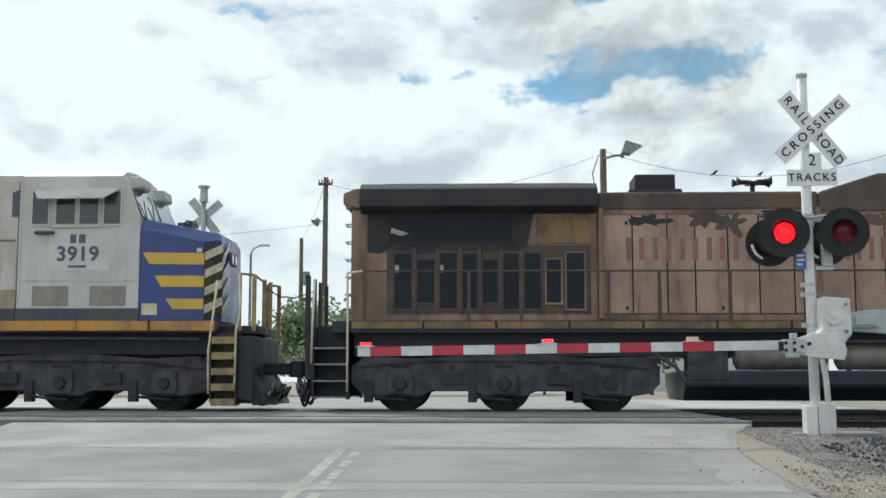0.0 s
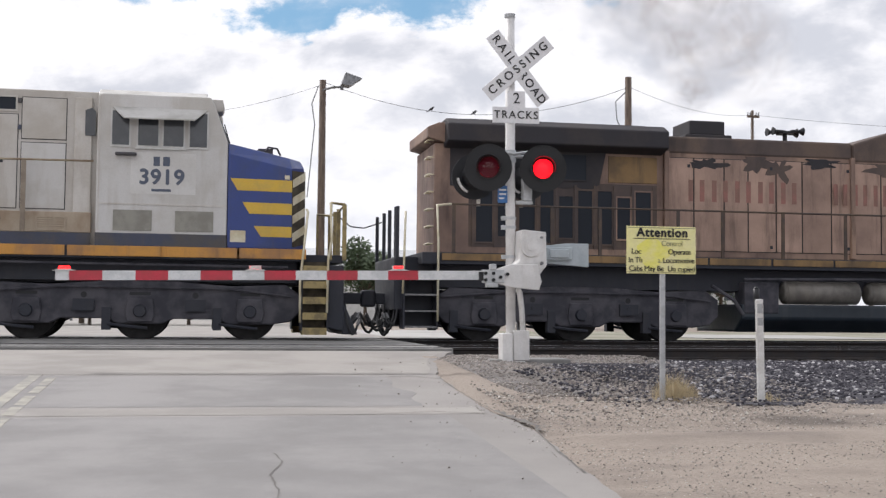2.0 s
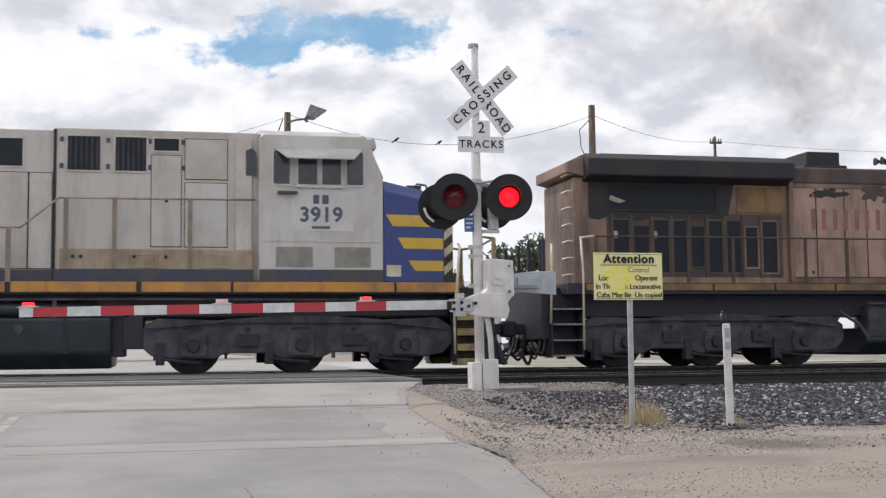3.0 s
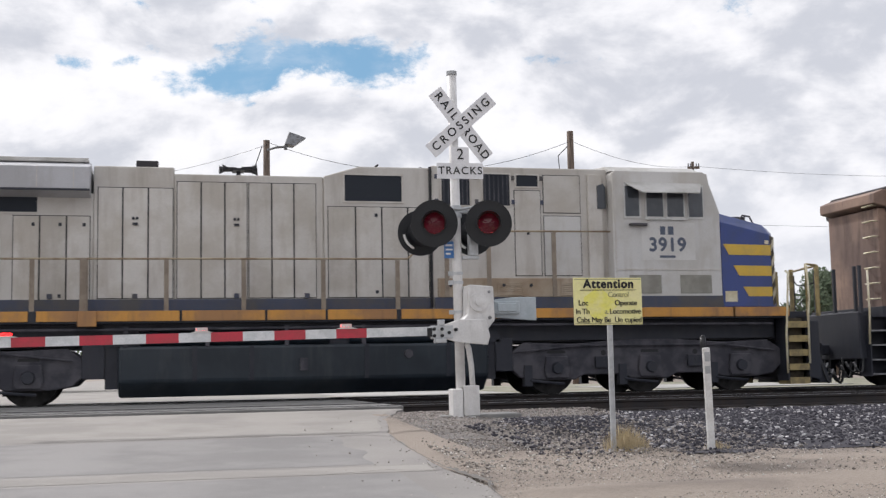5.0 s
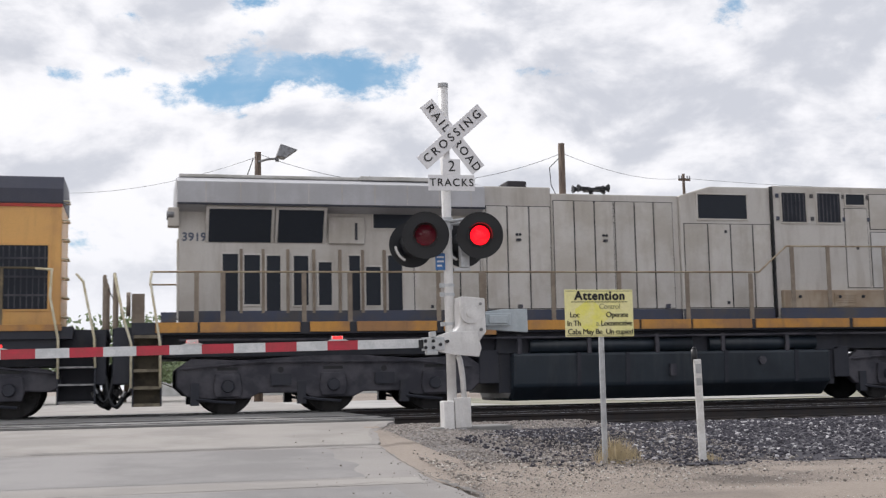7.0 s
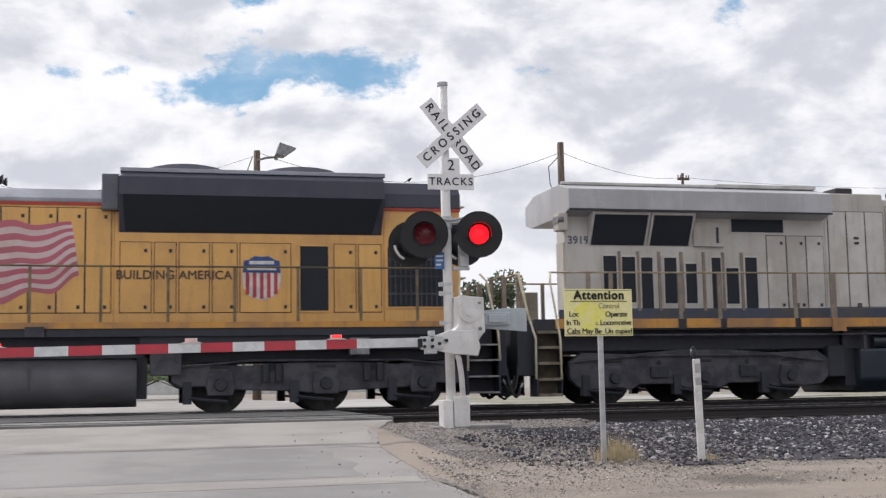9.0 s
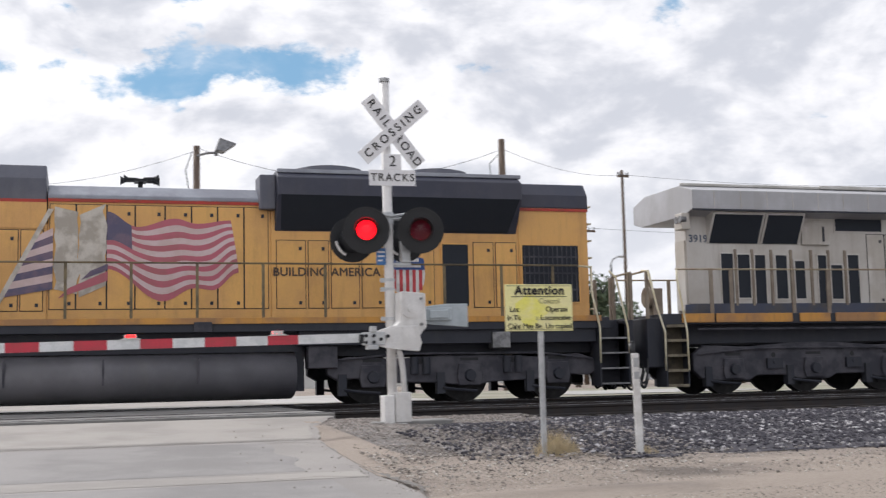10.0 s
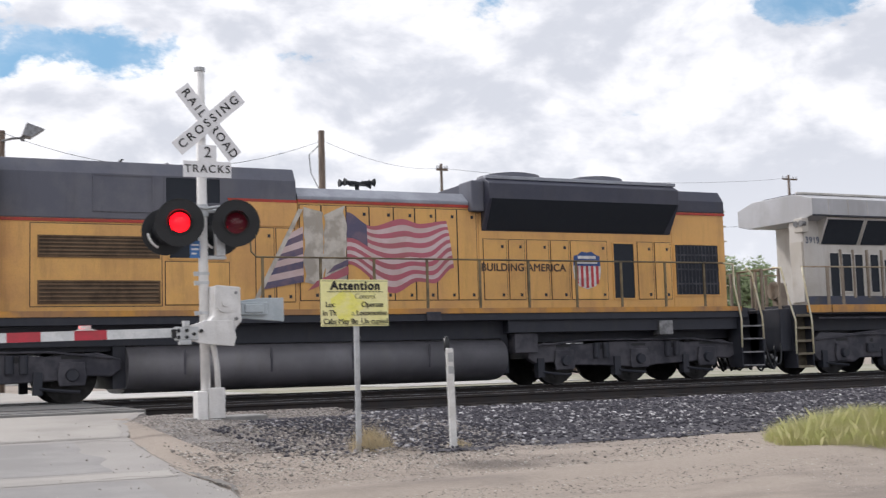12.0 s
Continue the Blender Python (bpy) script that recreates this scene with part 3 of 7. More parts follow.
def road():
    root = thing("road", "worn pale grey asphalt road with patched bands", "road", kind="structure")
    far = [-1400, -300, -100, -40, -15]
    band("asphalt", far + span(0, 18.9, 0.3), road_left, road_edge, 0.0, ASPHALT, root)
    # older darker lane surface, cut by paler bands
    darker = lambda y: road_edge(y) - 0.25 - 0.15 * noise.noise((9, y, 0))
    band("patch", span(11.9, 14.75, 0.2), lambda y: -6.3, lambda y: 2.2 + 0.18 * noise.noise((2, y * 1.5, 4)), 0.002, PATCH_ASPHALT, root, "darker asphalt patch")
    band("patch", [-60, -20] + span(0, 11.2, 0.3), lambda y: -6.4, lambda y: min(darker(y), 2.3), 0.002, PATCH_ASPHALT, root, "darker asphalt patch")
    band("apron", span(14.95, 18.9, 0.3), lambda y: road_left(y) + 0.2, lambda y: road_edge(y) - 0.12 - 0.1 * noise.noise((3, y, 0)), 0.002, PALE_ASPHALT, root, "pale asphalt apron at the crossing")
    band("seal", span(11.3, 11.75, 0.15), lambda y: -6.3, lambda y: road_edge(y) - 0.1, 0.003, PALE_ASPHALT, root, "pale sealed seam")
    # centre lines: one solid, one broken
    band("centre_line", [-60, -30] + span(-10, 14.9, 0.4), lambda y: -1.96, lambda y: -1.83, 0.005, LINE_PAINT, root, "worn yellow centre line", 1)
    y = -20.0
    while y < 14.8:
        e = min(y + 0.55 + 0.25 * random.random(), 14.9)
        if e - y > 0.2:
            band("lane_dash", span(y, e, 0.3), lambda q: -1.74, lambda q: -1.63, 0.005, LINE_PAINT, root, "worn yellow dashes", 1)
        y = e + 0.12 + 0.15 * random.random()
    # cracks
    for pts, w in ((((0.44, 7.0), (0.5, 7.8), (0.47, 8.3), (0.58, 8.8), (0.55, 9.2)), 0.018), (((-5, 14.86), (-2, 14.82), (0, 14.87), (1.2, 14.82), (2.4, 14.95)), 0.02),
                   (((2.66, 8.2), (2.74, 9.1), (2.86, 10.2)), 0.025), (((2.86, 10.2), (2.93, 10.45), (2.84, 11.0), (2.80, 11.5)), 0.10), (((2.80, 11.5), (2.79, 12.3), (2.80, 13.2), (2.86, 14.6)), 0.022), (((2.2, 14.62), (2.55, 14.70), (2.86, 14.4)), 0.04), (((1.6, 11.3), (2.2, 11.45), (2.75, 11.3)), 0.018)):
        m = Mesh()
        for (xa, ya), (xb, yb) in zip(pts, pts[1:]):
            for k in range(6):
                t0, t1 = k / 6, (k + 1) / 6
                x0, y0, x1, y1 = xa + (xb - xa) * t0, ya + (yb - ya) * t0, xa + (xb - xa) * t1, ya + (yb - ya) * t1
                j0, j1 = 0.02 * noise.noise((x0 * 6, y0 * 6, 0)), 0.02 * noise.noise((x1 * 6, y1 * 6, 0))
                wid = w * 0.6 * (0.5 + random.random())
                dx, dy = (0, wid) if abs(xb - xa) > abs(yb - ya) else (wid, 0)
                m.add([(x0 + j0, y0 + j0, ground_z(y0) + 0.0055), (x0 + j0 + dx, y0 + j0 + dy, ground_z(y0 + dy) + 0.0055), (x1 + j1 + dx, y1 + j1 + dy, ground_z(y1 + dy) + 0.0055), (x1 + j1, y1 + j1, ground_z(y1) + 0.0055)], [(0, 1, 2, 3)])
        part("crack", m, TAR, root, "dark crack in the asphalt")
    # crossing surface between the rails, and the road past the tracks
    for y0, y1 in ((18.95, NEAR_Y - 0.80), (NEAR_Y - 0.66, NEAR_Y + 0.66), (NEAR_Y + 0.80, FAR_Y - 0.80), (FAR_Y - 0.66, FAR_Y + 0.66), (FAR_Y + 0.80, 28.2)):
        part("crossing_panel", Mesh().box(-9.5, 3.95, y0, y1, -0.4, RAIL_Z - 0.006), CONCRETE, root, "flush concrete crossing panel", bevel=0.01)
    tagged(part("yard", Mesh().box(-70, 9, 29.0, 43.0, -0.5, -0.135), YARD), "pale bright concrete yard beyond the tracks", "yard", kind="structure")
    tagged(part("verge", Mesh().box(9.1, 160, 28.4, 43.0, -0.5, -0.14), FAR_DIRT), "dull weedy dirt verge beyond the tracks", "verge", kind="structure")
    tagged(part("yard_slab", Mesh().box(13, 19, 30.0, 36.0, -0.139, -0.12), YARD), "pale concrete slab beyond the tracks", "slab", kind="structure")
    m = Mesh()
    m.add([(-9, 28.2, -0.12), (4.5, 28.2, -0.12), (4.5, 300, -0.12), (-9, 300, -0.12)], [(0, 1, 2, 3)])
    part("far_asphalt", m, PALE_ASPHALT, root)


def tracks():
    for yc, nm in ((NEAR_Y, "empty near railway track with dark rails"), (FAR_Y, "railway track that carries the train")):
        root = thing("railway_track", nm, "track", kind="structure")
        for s in (-1, 1):
            y = yc + s * 0.755
            z = RAIL_Z
            prof = [(y - 0.035, z), (y - 0.035, z - 0.035), (y - 0.009, z - 0.055), (y - 0.009, z - 0.14), (y - 0.07, z - 0.16), (y - 0.07, z - 0.175), (y + 0.07, z - 0.175), (y + 0.07, z - 0.16), (y + 0.0055, z - 0.14), (y + 0.0055, z - 0.055), (y + 0.035, z - 0.035), (y + 0.035, z)]
            part("rail", Mesh().prism_yz(prof, -400, 400), RAIL_SIDE, root, "rust-brown steel rail")
            part("rail_head", Mesh().box(-400, 400, y - 0.028, y + 0.028, z, z + 0.003), RAIL_TOP, root, "polished running surface")
        # bed
        m = Mesh()
        for x0, x1 in ((-400, -9.6), (4.0, 400)):
            m.prism_yz([(yc - 2.6, -0.6), (yc + 2.8, -0.6), (yc + 2.8, RAIL_Z - 0.22), (yc - 1.7, RAIL_Z - 0.22), (yc - 2.6, RAIL_Z - 0.30)][::1], x0, x1)
        tagged(part("ballast_bed", m, BALLAST_BED, root, "dark ballast"), kind="stuff")
        tie = Mesh().box(-0.11, 0.11, -1.3, 1.3, -0.17, 0).mesh("tie", TIE_WOOD)
        for k in range(85):
            if yc == NEAR_Y or k < 60:
                t = new("tie", tie)
                t.parent = root
                t.location = (4.5 + k * 0.52 + random.uniform(-0.03, 0.03), yc + random.uniform(-0.04, 0.04), RAIL_Z - 0.176)


def rocks(name, count, place, size, material, label, seed):
    """Loose stones, each a small uneven solid, as one mesh."""
    rng = np.random.default_rng(seed)
    t = (1 + 5 ** 0.5) / 2
    ico = np.array([(-1, t, 0), (1, t, 0), (-1, -t, 0), (1, -t, 0), (0, -1, t), (0, 1, t), (0, -1, -t), (0, 1, -t), (t, 0, -1), (t, 0, 1), (-t, 0, -1), (-t, 0, 1)], float) / 1.9
    tri = np.array([(0, 11, 5), (0, 5, 1), (0, 1, 7), (0, 7, 10), (0, 10, 11), (1, 5, 9), (5, 11, 4), (11, 10, 2), (10, 7, 6), (7, 1, 8), (3, 9, 4), (3, 4, 2), (3, 2, 6), (3, 6, 8), (3, 8, 9), (4, 9, 5), (2, 4, 11), (6, 2, 10), (8, 6, 7), (9, 8, 1)])
    vs, fs = [], []
    for i in range(count):
        x, y, z = place(rng)
        r = size[0] + (size[1] - size[0]) * rng.random() ** 2.2
        p = ico * (1 + 0.35 * rng.standard_normal((12, 1)).clip(-1, 1)) * r * np.array([1.0, 0.8, 0.62])
        a = rng.random() * 6.28
        c, s = cos(a), sin(a)
        p = p @ np.array([[c, -s, 0], [s, c, 0], [0, 0, 1]]) + np.array([x, y, z + r * 0.25])
        vs.append(p)
        fs.append(tri + 12 * i)
    me = bpy.data.meshes.new(name)
    me.from_pydata(np.concatenate(vs).tolist(), [], np.concatenate(fs).tolist())
    me.materials.append(material)
    return tagged(new(name, me), label, "stones", kind="stuff")


def shoulder_z(x, y):
    """The broad ballast shoulder between the dirt and the near track."""
    t = min(max((y - 11.9) / 5.6, 0), 1)
    k = min(max((x - 3.6) / 1.5, 0), 1) * min(max((y - 11.7) / 0.6, 0), 1)
    lift = 0.03 + 0.05 * sin(t * pi)
    return min(ground_z(y), RAIL_Z - 0.22) + lift * k + 0.02 * noise.noise((x * 1.3, y * 1.3, 5))


def mound_z(x, y):
    """The low gravel heap on which the signal mast stands."""
    return ground_z(y) - 0.06 + 0.09 * math.exp(-(((x - 4.1) / 1.0) ** 2 + ((y - 16.4) / 1.6) ** 4))


def ballast():
    # bed of the shoulder
    sheet("ballast_shoulder", [2.9, 3.2] + span(3.6, 30, 0.4) + [45, 80, 200], span(11.8, 18.7, 0.3), lambda x, y: shoulder_z(x, y) + (0.0 if x > 4.2 + (16.5 - y) * 0.28 else -0.12), BALLAST_BED, "dark grey ballast shoulder strewn with pale stones", "ballast", "stuff")

    def on_bed(rng):
        while True:
            x = 4.0 + 30 * rng.random() ** 1.5
            y = 11.7 + 6.9 * rng.random()
            if (x > 4.3 + (16.3 - y) * 0.25 or rng.random() < 0.12) and rng.random() < 0.25 + (y - 11.7) * 0.9 + 0.3 * noise.noise((x * 0.8, y, 0)):
                return x, y, shoulder_z(x, y)
    rocks("ballast_stones", 56000, on_bed, (0.010, 0.034), STONES, "loose dark and pale ballast stones", 3)

    def by_mast(rng):
        while True:
            x, y = 2.7 + 4.2 * rng.random() ** 1.15, 11.9 + 6.7 * rng.random()
            if x > road_edge(y) - 0.5 * rng.random() ** 2:
                return x, y, max(shoulder_z(x, y) if x > 4.2 else -9, mound_z(x, y), ground_z(y) - 0.05)
    rocks("mast_gravel", 15000, by_mast, (0.006, 0.021), PEBBLES, "grey brown gravel heaped round the signal mast", 5)

    def on_dirt(rng):
        y = 5.5 + 6.8 * rng.random() ** 0.6
        x = 2.6 + (0.4 + 9 * rng.random()) * rng.random() ** 0.5
        return x, y, ground_z(y)
    rocks("dirt_pebbles", 16000, on_dirt, (0.0025, 0.009), GRIT, "small pebbles scattered over the dirt", 7)

    def on_verge(rng):
        x = 3.0 + 20 * rng.random() ** 1.4
        y = 12.0 + 0.75 * rng.standard_normal()
        return x, min(max(y, 9.8), 13.4), ground_z(y) + (0.02 if y > 11.9 else 0.0)
    rocks("verge_gravel", 6500, on_verge, (0.005, 0.020), GRIT, "brown gravel along the edge of the ballast", 8)

    def on_road(rng):
        y = 6 + 12 * rng.random()
        return road_edge(y) - 1.4 * rng.random() ** 2, y, ground_z(y) + 0.015
    rocks("road_pebbles", 80, on_road, (0.005, 0.016), PEBBLES, "gravel thrown on the edge of the road", 9)


ground()
road()
tracks()
ballast()
# low heap on which the signal mast stands
sheet("gravel_mound", span(2.6, 6.6, 0.2), span(13.2, 18.6, 0.2), mound_z, GRAVEL_BED, "grey gravel mound under the signal mast", "gravel", "stuff")
# ---- crossing signal ----
LAMP_PLATES = []


def crossbuck(parent, y, zc, x, back=False):
    for ang, text in ((-52, "RAIL ROAD"), (41, "CROSSING")):
        m = Mesh().box(-0.61, 0.61, -0.006, 0.006, -0.115, 0.115)
        yy = y - (0.014 if ang > 0 else 0)
        blade = part("crossbuck_blade", m, SIGN_BACK if back else SIGN_WHITE, parent, "bare aluminium back of a crossbuck blade" if back else "white crossbuck blade with black letters", bevel=0.004)
        blade.matrix_local = pose(x, yy, zc, 0, 0, 0) @ pose(0, 0, 0, 0, -ang, 0)
        if back:
            continue
        if ang > 0:
            lettering("letters", text, 0.168, SIGN_BLACK, blade, pose(0, -0.009, 0), 1.5, bold=0.002)
        else:
            lettering("letters", "RAIL", 0.168, SIGN_BLACK, blade, pose(-0.335, -0.009, 0), 1.45, bold=0.002)
            lettering("letters", "ROAD", 0.168, SIGN_BLACK, blade, pose(0.345, -0.009, 0), 1.25, bold=0.002)


def flasher(parent, x, y, z, plates=None, side=0):
    """One round flashing light, aimed down the road: black disc, visor, housing, lens and the lit plate that turns behind it."""
    unit = part("flashing_light", Mesh().cyl((0, 0, 0), (0, 0.012, 0), 0.33, n=48), MATT_BLACK, parent, "round black flashing light unit")
    unit.matrix_local = pose(x, y, z, 4, 0, -14)
    part("housing", Mesh().cyl((0, 0.012, 0), (0, 0.26, 0), 0.19, 0.13, 24), MATT_BLACK, unit)
    part("visor", Mesh().shell((0, -0.30, 0), 0, 0.165, -18, 198, 0.006, 28), MATT_BLACK, unit)
    part("rim", Mesh().shell((0, -0.012, 0), 0, 0.318, 0, 360, 0.013, 48), MATT_BLACK, unit)
    part("socket", Mesh().shell((0, -0.03, 0), 0, 0.15, 0, 360, 0.014, 32), MATT_BLACK, unit)
    n = 24
    rings = [(0.149, -0.022), (0.10, -0.034), (0.05, -0.041)]
    v = [(r * cos(2 * pi * i / n), d, r * sin(2 * pi * i / n)) for r, d in rings for i in range(n)] + [(0, -0.043, 0)]
    f = [(j * n + i, j * n + (i + 1) % n, (j + 1) * n + (i + 1) % n, (j + 1) * n + i) for j in range(2) for i in range(n)] + [(2 * n + i, 2 * n + (i + 1) % n, 3 * n) for i in range(n)]
    part("lens", Mesh().add(v, f), LENS_RED, unit, "red lens", smooth=True)
    if plates is not None:
        plate = part("lamp_plate", Mesh().cyl((0, -0.004, 0), (0, 0, 0), 0.138, n=32), RED_GLOW, unit, "red glowing lamp plate that turns to flash")
        part("plate_back", Mesh().cyl((0, 0.001, 0), (0, 0.006, 0), 0.138, n=32), RED_DULL, plate, "dull red back")
        plates.append((plate, (0, -0.009, 0), side))
    return unit


def crossing_signal():
    mx, my = 4.29, 16.58
    z0 = -0.24
    root = thing("crossing_signal", "white railroad crossing signal with red flashing lights and lowered gate", "crossing signal", (mx, my, z0))
    root.matrix_world = pose(mx, my, z0, 0, -0.55, 0)
    p = lambda *a, **k: part(*a, **k)
    p("mast", Mesh().cyl((0, 0, 0.0), (0, 0, 4.93), 0.068, n=24), MAST_WHITE, root, "white painted mast", smooth=True)
    p("mast_cap", Mesh().cyl((0, 0, 4.93), (0, 0, 4.985), 0.075, n=24), SIGN_BACK, root, "grey mast cap")
    m = Mesh().box(-0.15, 0.0, -0.13, 0.13, 0.0, 0.42).box(-0.17, 0.17, -0.17, 0.17, -0.15, 0.03)
    p("mast_base", m, MAST_WHITE, root, "white cast mast base", bevel=0.015)
    p("foundation", Mesh().box(-0.32, 0.85, -0.12, 0.55, -0.2, 0.055), CONCRETE, root, "low concrete footing", bevel=0.02)
    p("junction_box", Mesh().box(0.01, 0.24, -0.13, 0.12, 0.04, 0.46), MAST_WHITE, root, "grey white junction box", bevel=0.012)
    p("cable_conduit", Mesh().pipe([(0.10, -0.02, 1.05), (0.12, -0.05, 0.98), (0.15, -0.05, 0.75), (0.165, -0.04, 0.46)], 0.04, 12), MAST_WHITE, root, "grey white cable conduit", smooth=True)
    p("foot_bracket", Mesh().prism_xz([(0.12, 0.30), (0.33, 0.27), (0.12, 0.42)], 0.14, 0.16), GALV, root)
    crossbuck(root, -0.10, 4.185, 0.09)
    m = Mesh()
    for zz in (4.05, 4.34):
        m.box(-0.09, 0.09, -0.095, 0.09, zz - 0.02, zz + 0.02)
    p("sign_clamp", m, GALV, root)
    s2 = p("sign_plate", Mesh().box(-0.06, 0.20, -0.09, -0.082, 3.63, 3.86), SIGN_WHITE, root, "white sign plate with a number of tracks", bevel=0.003)
    lettering("digit", "2", 0.22, SIGN_BLACK, s2, pose(0.07, -0.094, 3.75))
    s3 = p("sign_plate", Mesh().box(-0.28, 0.405, -0.09, -0.082, 3.40, 3.63), SIGN_WHITE, root, "white tracks sign plate", bevel=0.003)
    lettering("letters", "TRACKS", 0.155, SIGN_BLACK, s3, pose(0.065, -0.094, 3.515), 1.2, bold=0.001)
    # flashing lights facing the road, and the pair that faces away
    m = Mesh().pipe([(-0.55, -0.02, 2.90), (-0.15, -0.05, 2.93), (0.15, -0.05, 2.93), (0.60, -0.02, 2.90)], 0.028, 12)
    m.pipe([(-0.36, -0.05, 3.02), (0.03, -0.09, 2.96), (0.40, -0.05, 3.02)], 0.02, 8).cyl((0, 0, 2.85), (0, 0, 3.02), 0.085, n=20)
    p("cross_arm", m, GALV, root, "grey light cross arm")
    flasher(root, -0.385, -0.28, 2.735, LAMP_PLATES, 0)
    flasher(root, 0.405, -0.28, 2.735, LAMP_PLATES, 1)
    for x in (-0.47, 0.30):
        unit = part("flashing_light", Mesh().cyl((x, 0.25, 2.66), (x, 0.262, 2.66), 0.33, n=48), MATT_BLACK, root, "round black light unit that faces the tracks")
        part("visor", Mesh().shell((x, 0.262, 2.66), 0.56, 0.165, -18, 198, 0.006, 28), MATT_BLACK, unit)
        part("housing", Mesh().cyl((x, 0.25, 2.66), (x, 0.02, 2.66), 0.19, 0.13, 24), MATT_BLACK, unit)
        # added pale arc: stands in for the sunlit crescent on this unit
        part("lit_crescent", Mesh().shell((x, 0.19, 2.66), 0.249, 0.235, 186, 244, 0.024, 14), MAST_WHITE, unit, "pale crescent added for a sunlit edge")
    p("lamp_bracket", Mesh().box(0.17, 0.30, -0.08, 0.05, 2.30, 2.62).box(0.07, 0.32, -0.05, 0.02, 2.25, 2.30), GALV, root, "grey lamp bracket", bevel=0.01)
    tag = p("notice_plate", Mesh().box(-0.21, -0.07, -0.11, -0.10, 2.26, 2.50), PLATE_BLUE, root, "small blue emergency notice plate", bevel=0.004)
    part("notice_bars", Mesh().box(-0.19, -0.09, -0.115, -0.111, 2.43, 2.455).box(-0.19, -0.09, -0.115, -0.111, 2.37, 2.395).box(-0.19, -0.12, -0.115, -0.111, 2.31, 2.335), SIGN_WHITE, tag, "white bars")
    # gate mechanism
    m = Mesh().prism_xz([(-0.02, 1.18), (0.14, 1.08), (0.26, 1.12), (0.38, 1.30), (0.44, 1.36), (0.43, 1.84), (0.08, 1.87), (0.06, 1.78), (0.05, 1.45), (-0.02, 1.38)], -0.34, 0.12)
    box = p("gate_mechanism", m, MAST_WHITE, root, "white gate mechanism housing", bevel=0.02)
    part("hub", Mesh().cyl((0.20, -0.37, 1.62), (0.20, -0.34, 1.62), 0.13, n=28).cyl((0.20, -0.39, 1.62), (0.20, -0.37, 1.62), 0.05, n=16), MAST_WHITE, box)
    part("bolt", Mesh().cyl((0.10, -0.36, 1.30), (0.10, -0.34, 1.30), 0.025, n=8).cyl((0.36, -0.36, 1.40), (0.36, -0.34, 1.40), 0.025, n=8).cyl((0.36, -0.36, 1.76), (0.36, -0.34, 1.76), 0.02, n=8), STEEL, box)
    p("counterweight_arm", Mesh().prism_xz([(0.45, 1.42), (1.15, 1.36), (1.15, 1.70), (0.80, 1.70), (0.45, 1.66)], -0.03, 0.03), GALV_BLUE, root, "pale blue grey counterweight arm", bevel=0.008)
    p("counterweight", Mesh().box(0.50, 0.88, -0.10, 0.10, 1.46, 1.64).box(0.55, 0.82, -0.13, -0.10, 1.49, 1.61), GALV_BLUE, root, "bolted counterweight", bevel=0.01)
    m = Mesh().prism_xz([(-0.42, 1.14), (-0.10, 1.06), (0.30, 1.02), (0.34, 1.14), (0.28, 1.38), (-0.10, 1.38), (-0.42, 1.28)], -0.42, -0.37)
    p("arm_yoke", m, MAST_WHITE, root, "white arm yoke", bevel=0.01)
    p("arm_clamp", Mesh().box(-0.52, -0.20, -0.45, -0.41, 1.12, 1.30).box(-0.46, -0.30, -0.48, -0.36, 1.06, 1.12).box(-0.40, -0.32, -0.47, -0.35, 1.30, 1.38), GALV, root, "grey arm clamp", bevel=0.008)
    for bx, bz in ((-0.47, 1.16), (-0.47, 1.25), (-0.36, 1.16), (-0.36, 1.25), (-0.26, 1.20), (-0.16, 1.24)):
        p("clamp_bolt", Mesh().cyl((bx, -0.475, bz), (bx, -0.42, bz), 0.024, n=8), MATT_BLACK, root)
    # solid black box stands in for the shade in the clamp's cut-out
    p("clamp_gap", Mesh().box(-0.56, -0.50, -0.46, -0.40, 1.15, 1.27), MATT_BLACK, root, "dark gap in the clamp")
    for zz in (2.05, 1.92, 1.5):
        p("band_clamp", Mesh().cyl((0, 0, zz - 0.02), (0, 0, zz + 0.02), 0.08, n=20).box(-0.13, -0.06, -0.03, 0.03, zz - 0.03, zz + 0.03), GALV, root)
    # striped arm, droops a little towards its tip
    arm = part("gate_arm", Mesh().box(-6.14, -5.97, -0.43, -0.40, -0.062, 0.062), ARM_WHITE, root, "red and white striped gate arm")
    arm.matrix_local = pose(-0.42, 0, 1.225, 0, 0, 0) @ pose(0, 0, 0, 0, -0.35, 0) @ pose(0.42, 0, 0)
    x = -5.97
    for k in range(14):
        w = 0.415 if k < 12 else 0.30
        if x + w > -0.4:
            w = -0.4 - x
        part("stripe", Mesh().box(x, x + w, -0.43, -0.40, -0.062, 0.062), ARM_RED if k % 2 == 0 and k < 11 else ARM_WHITE, arm, "red stripe" if k % 2 == 0 and k < 11 else "white stripe")
        x += w
        if x >= -0.41:
            break
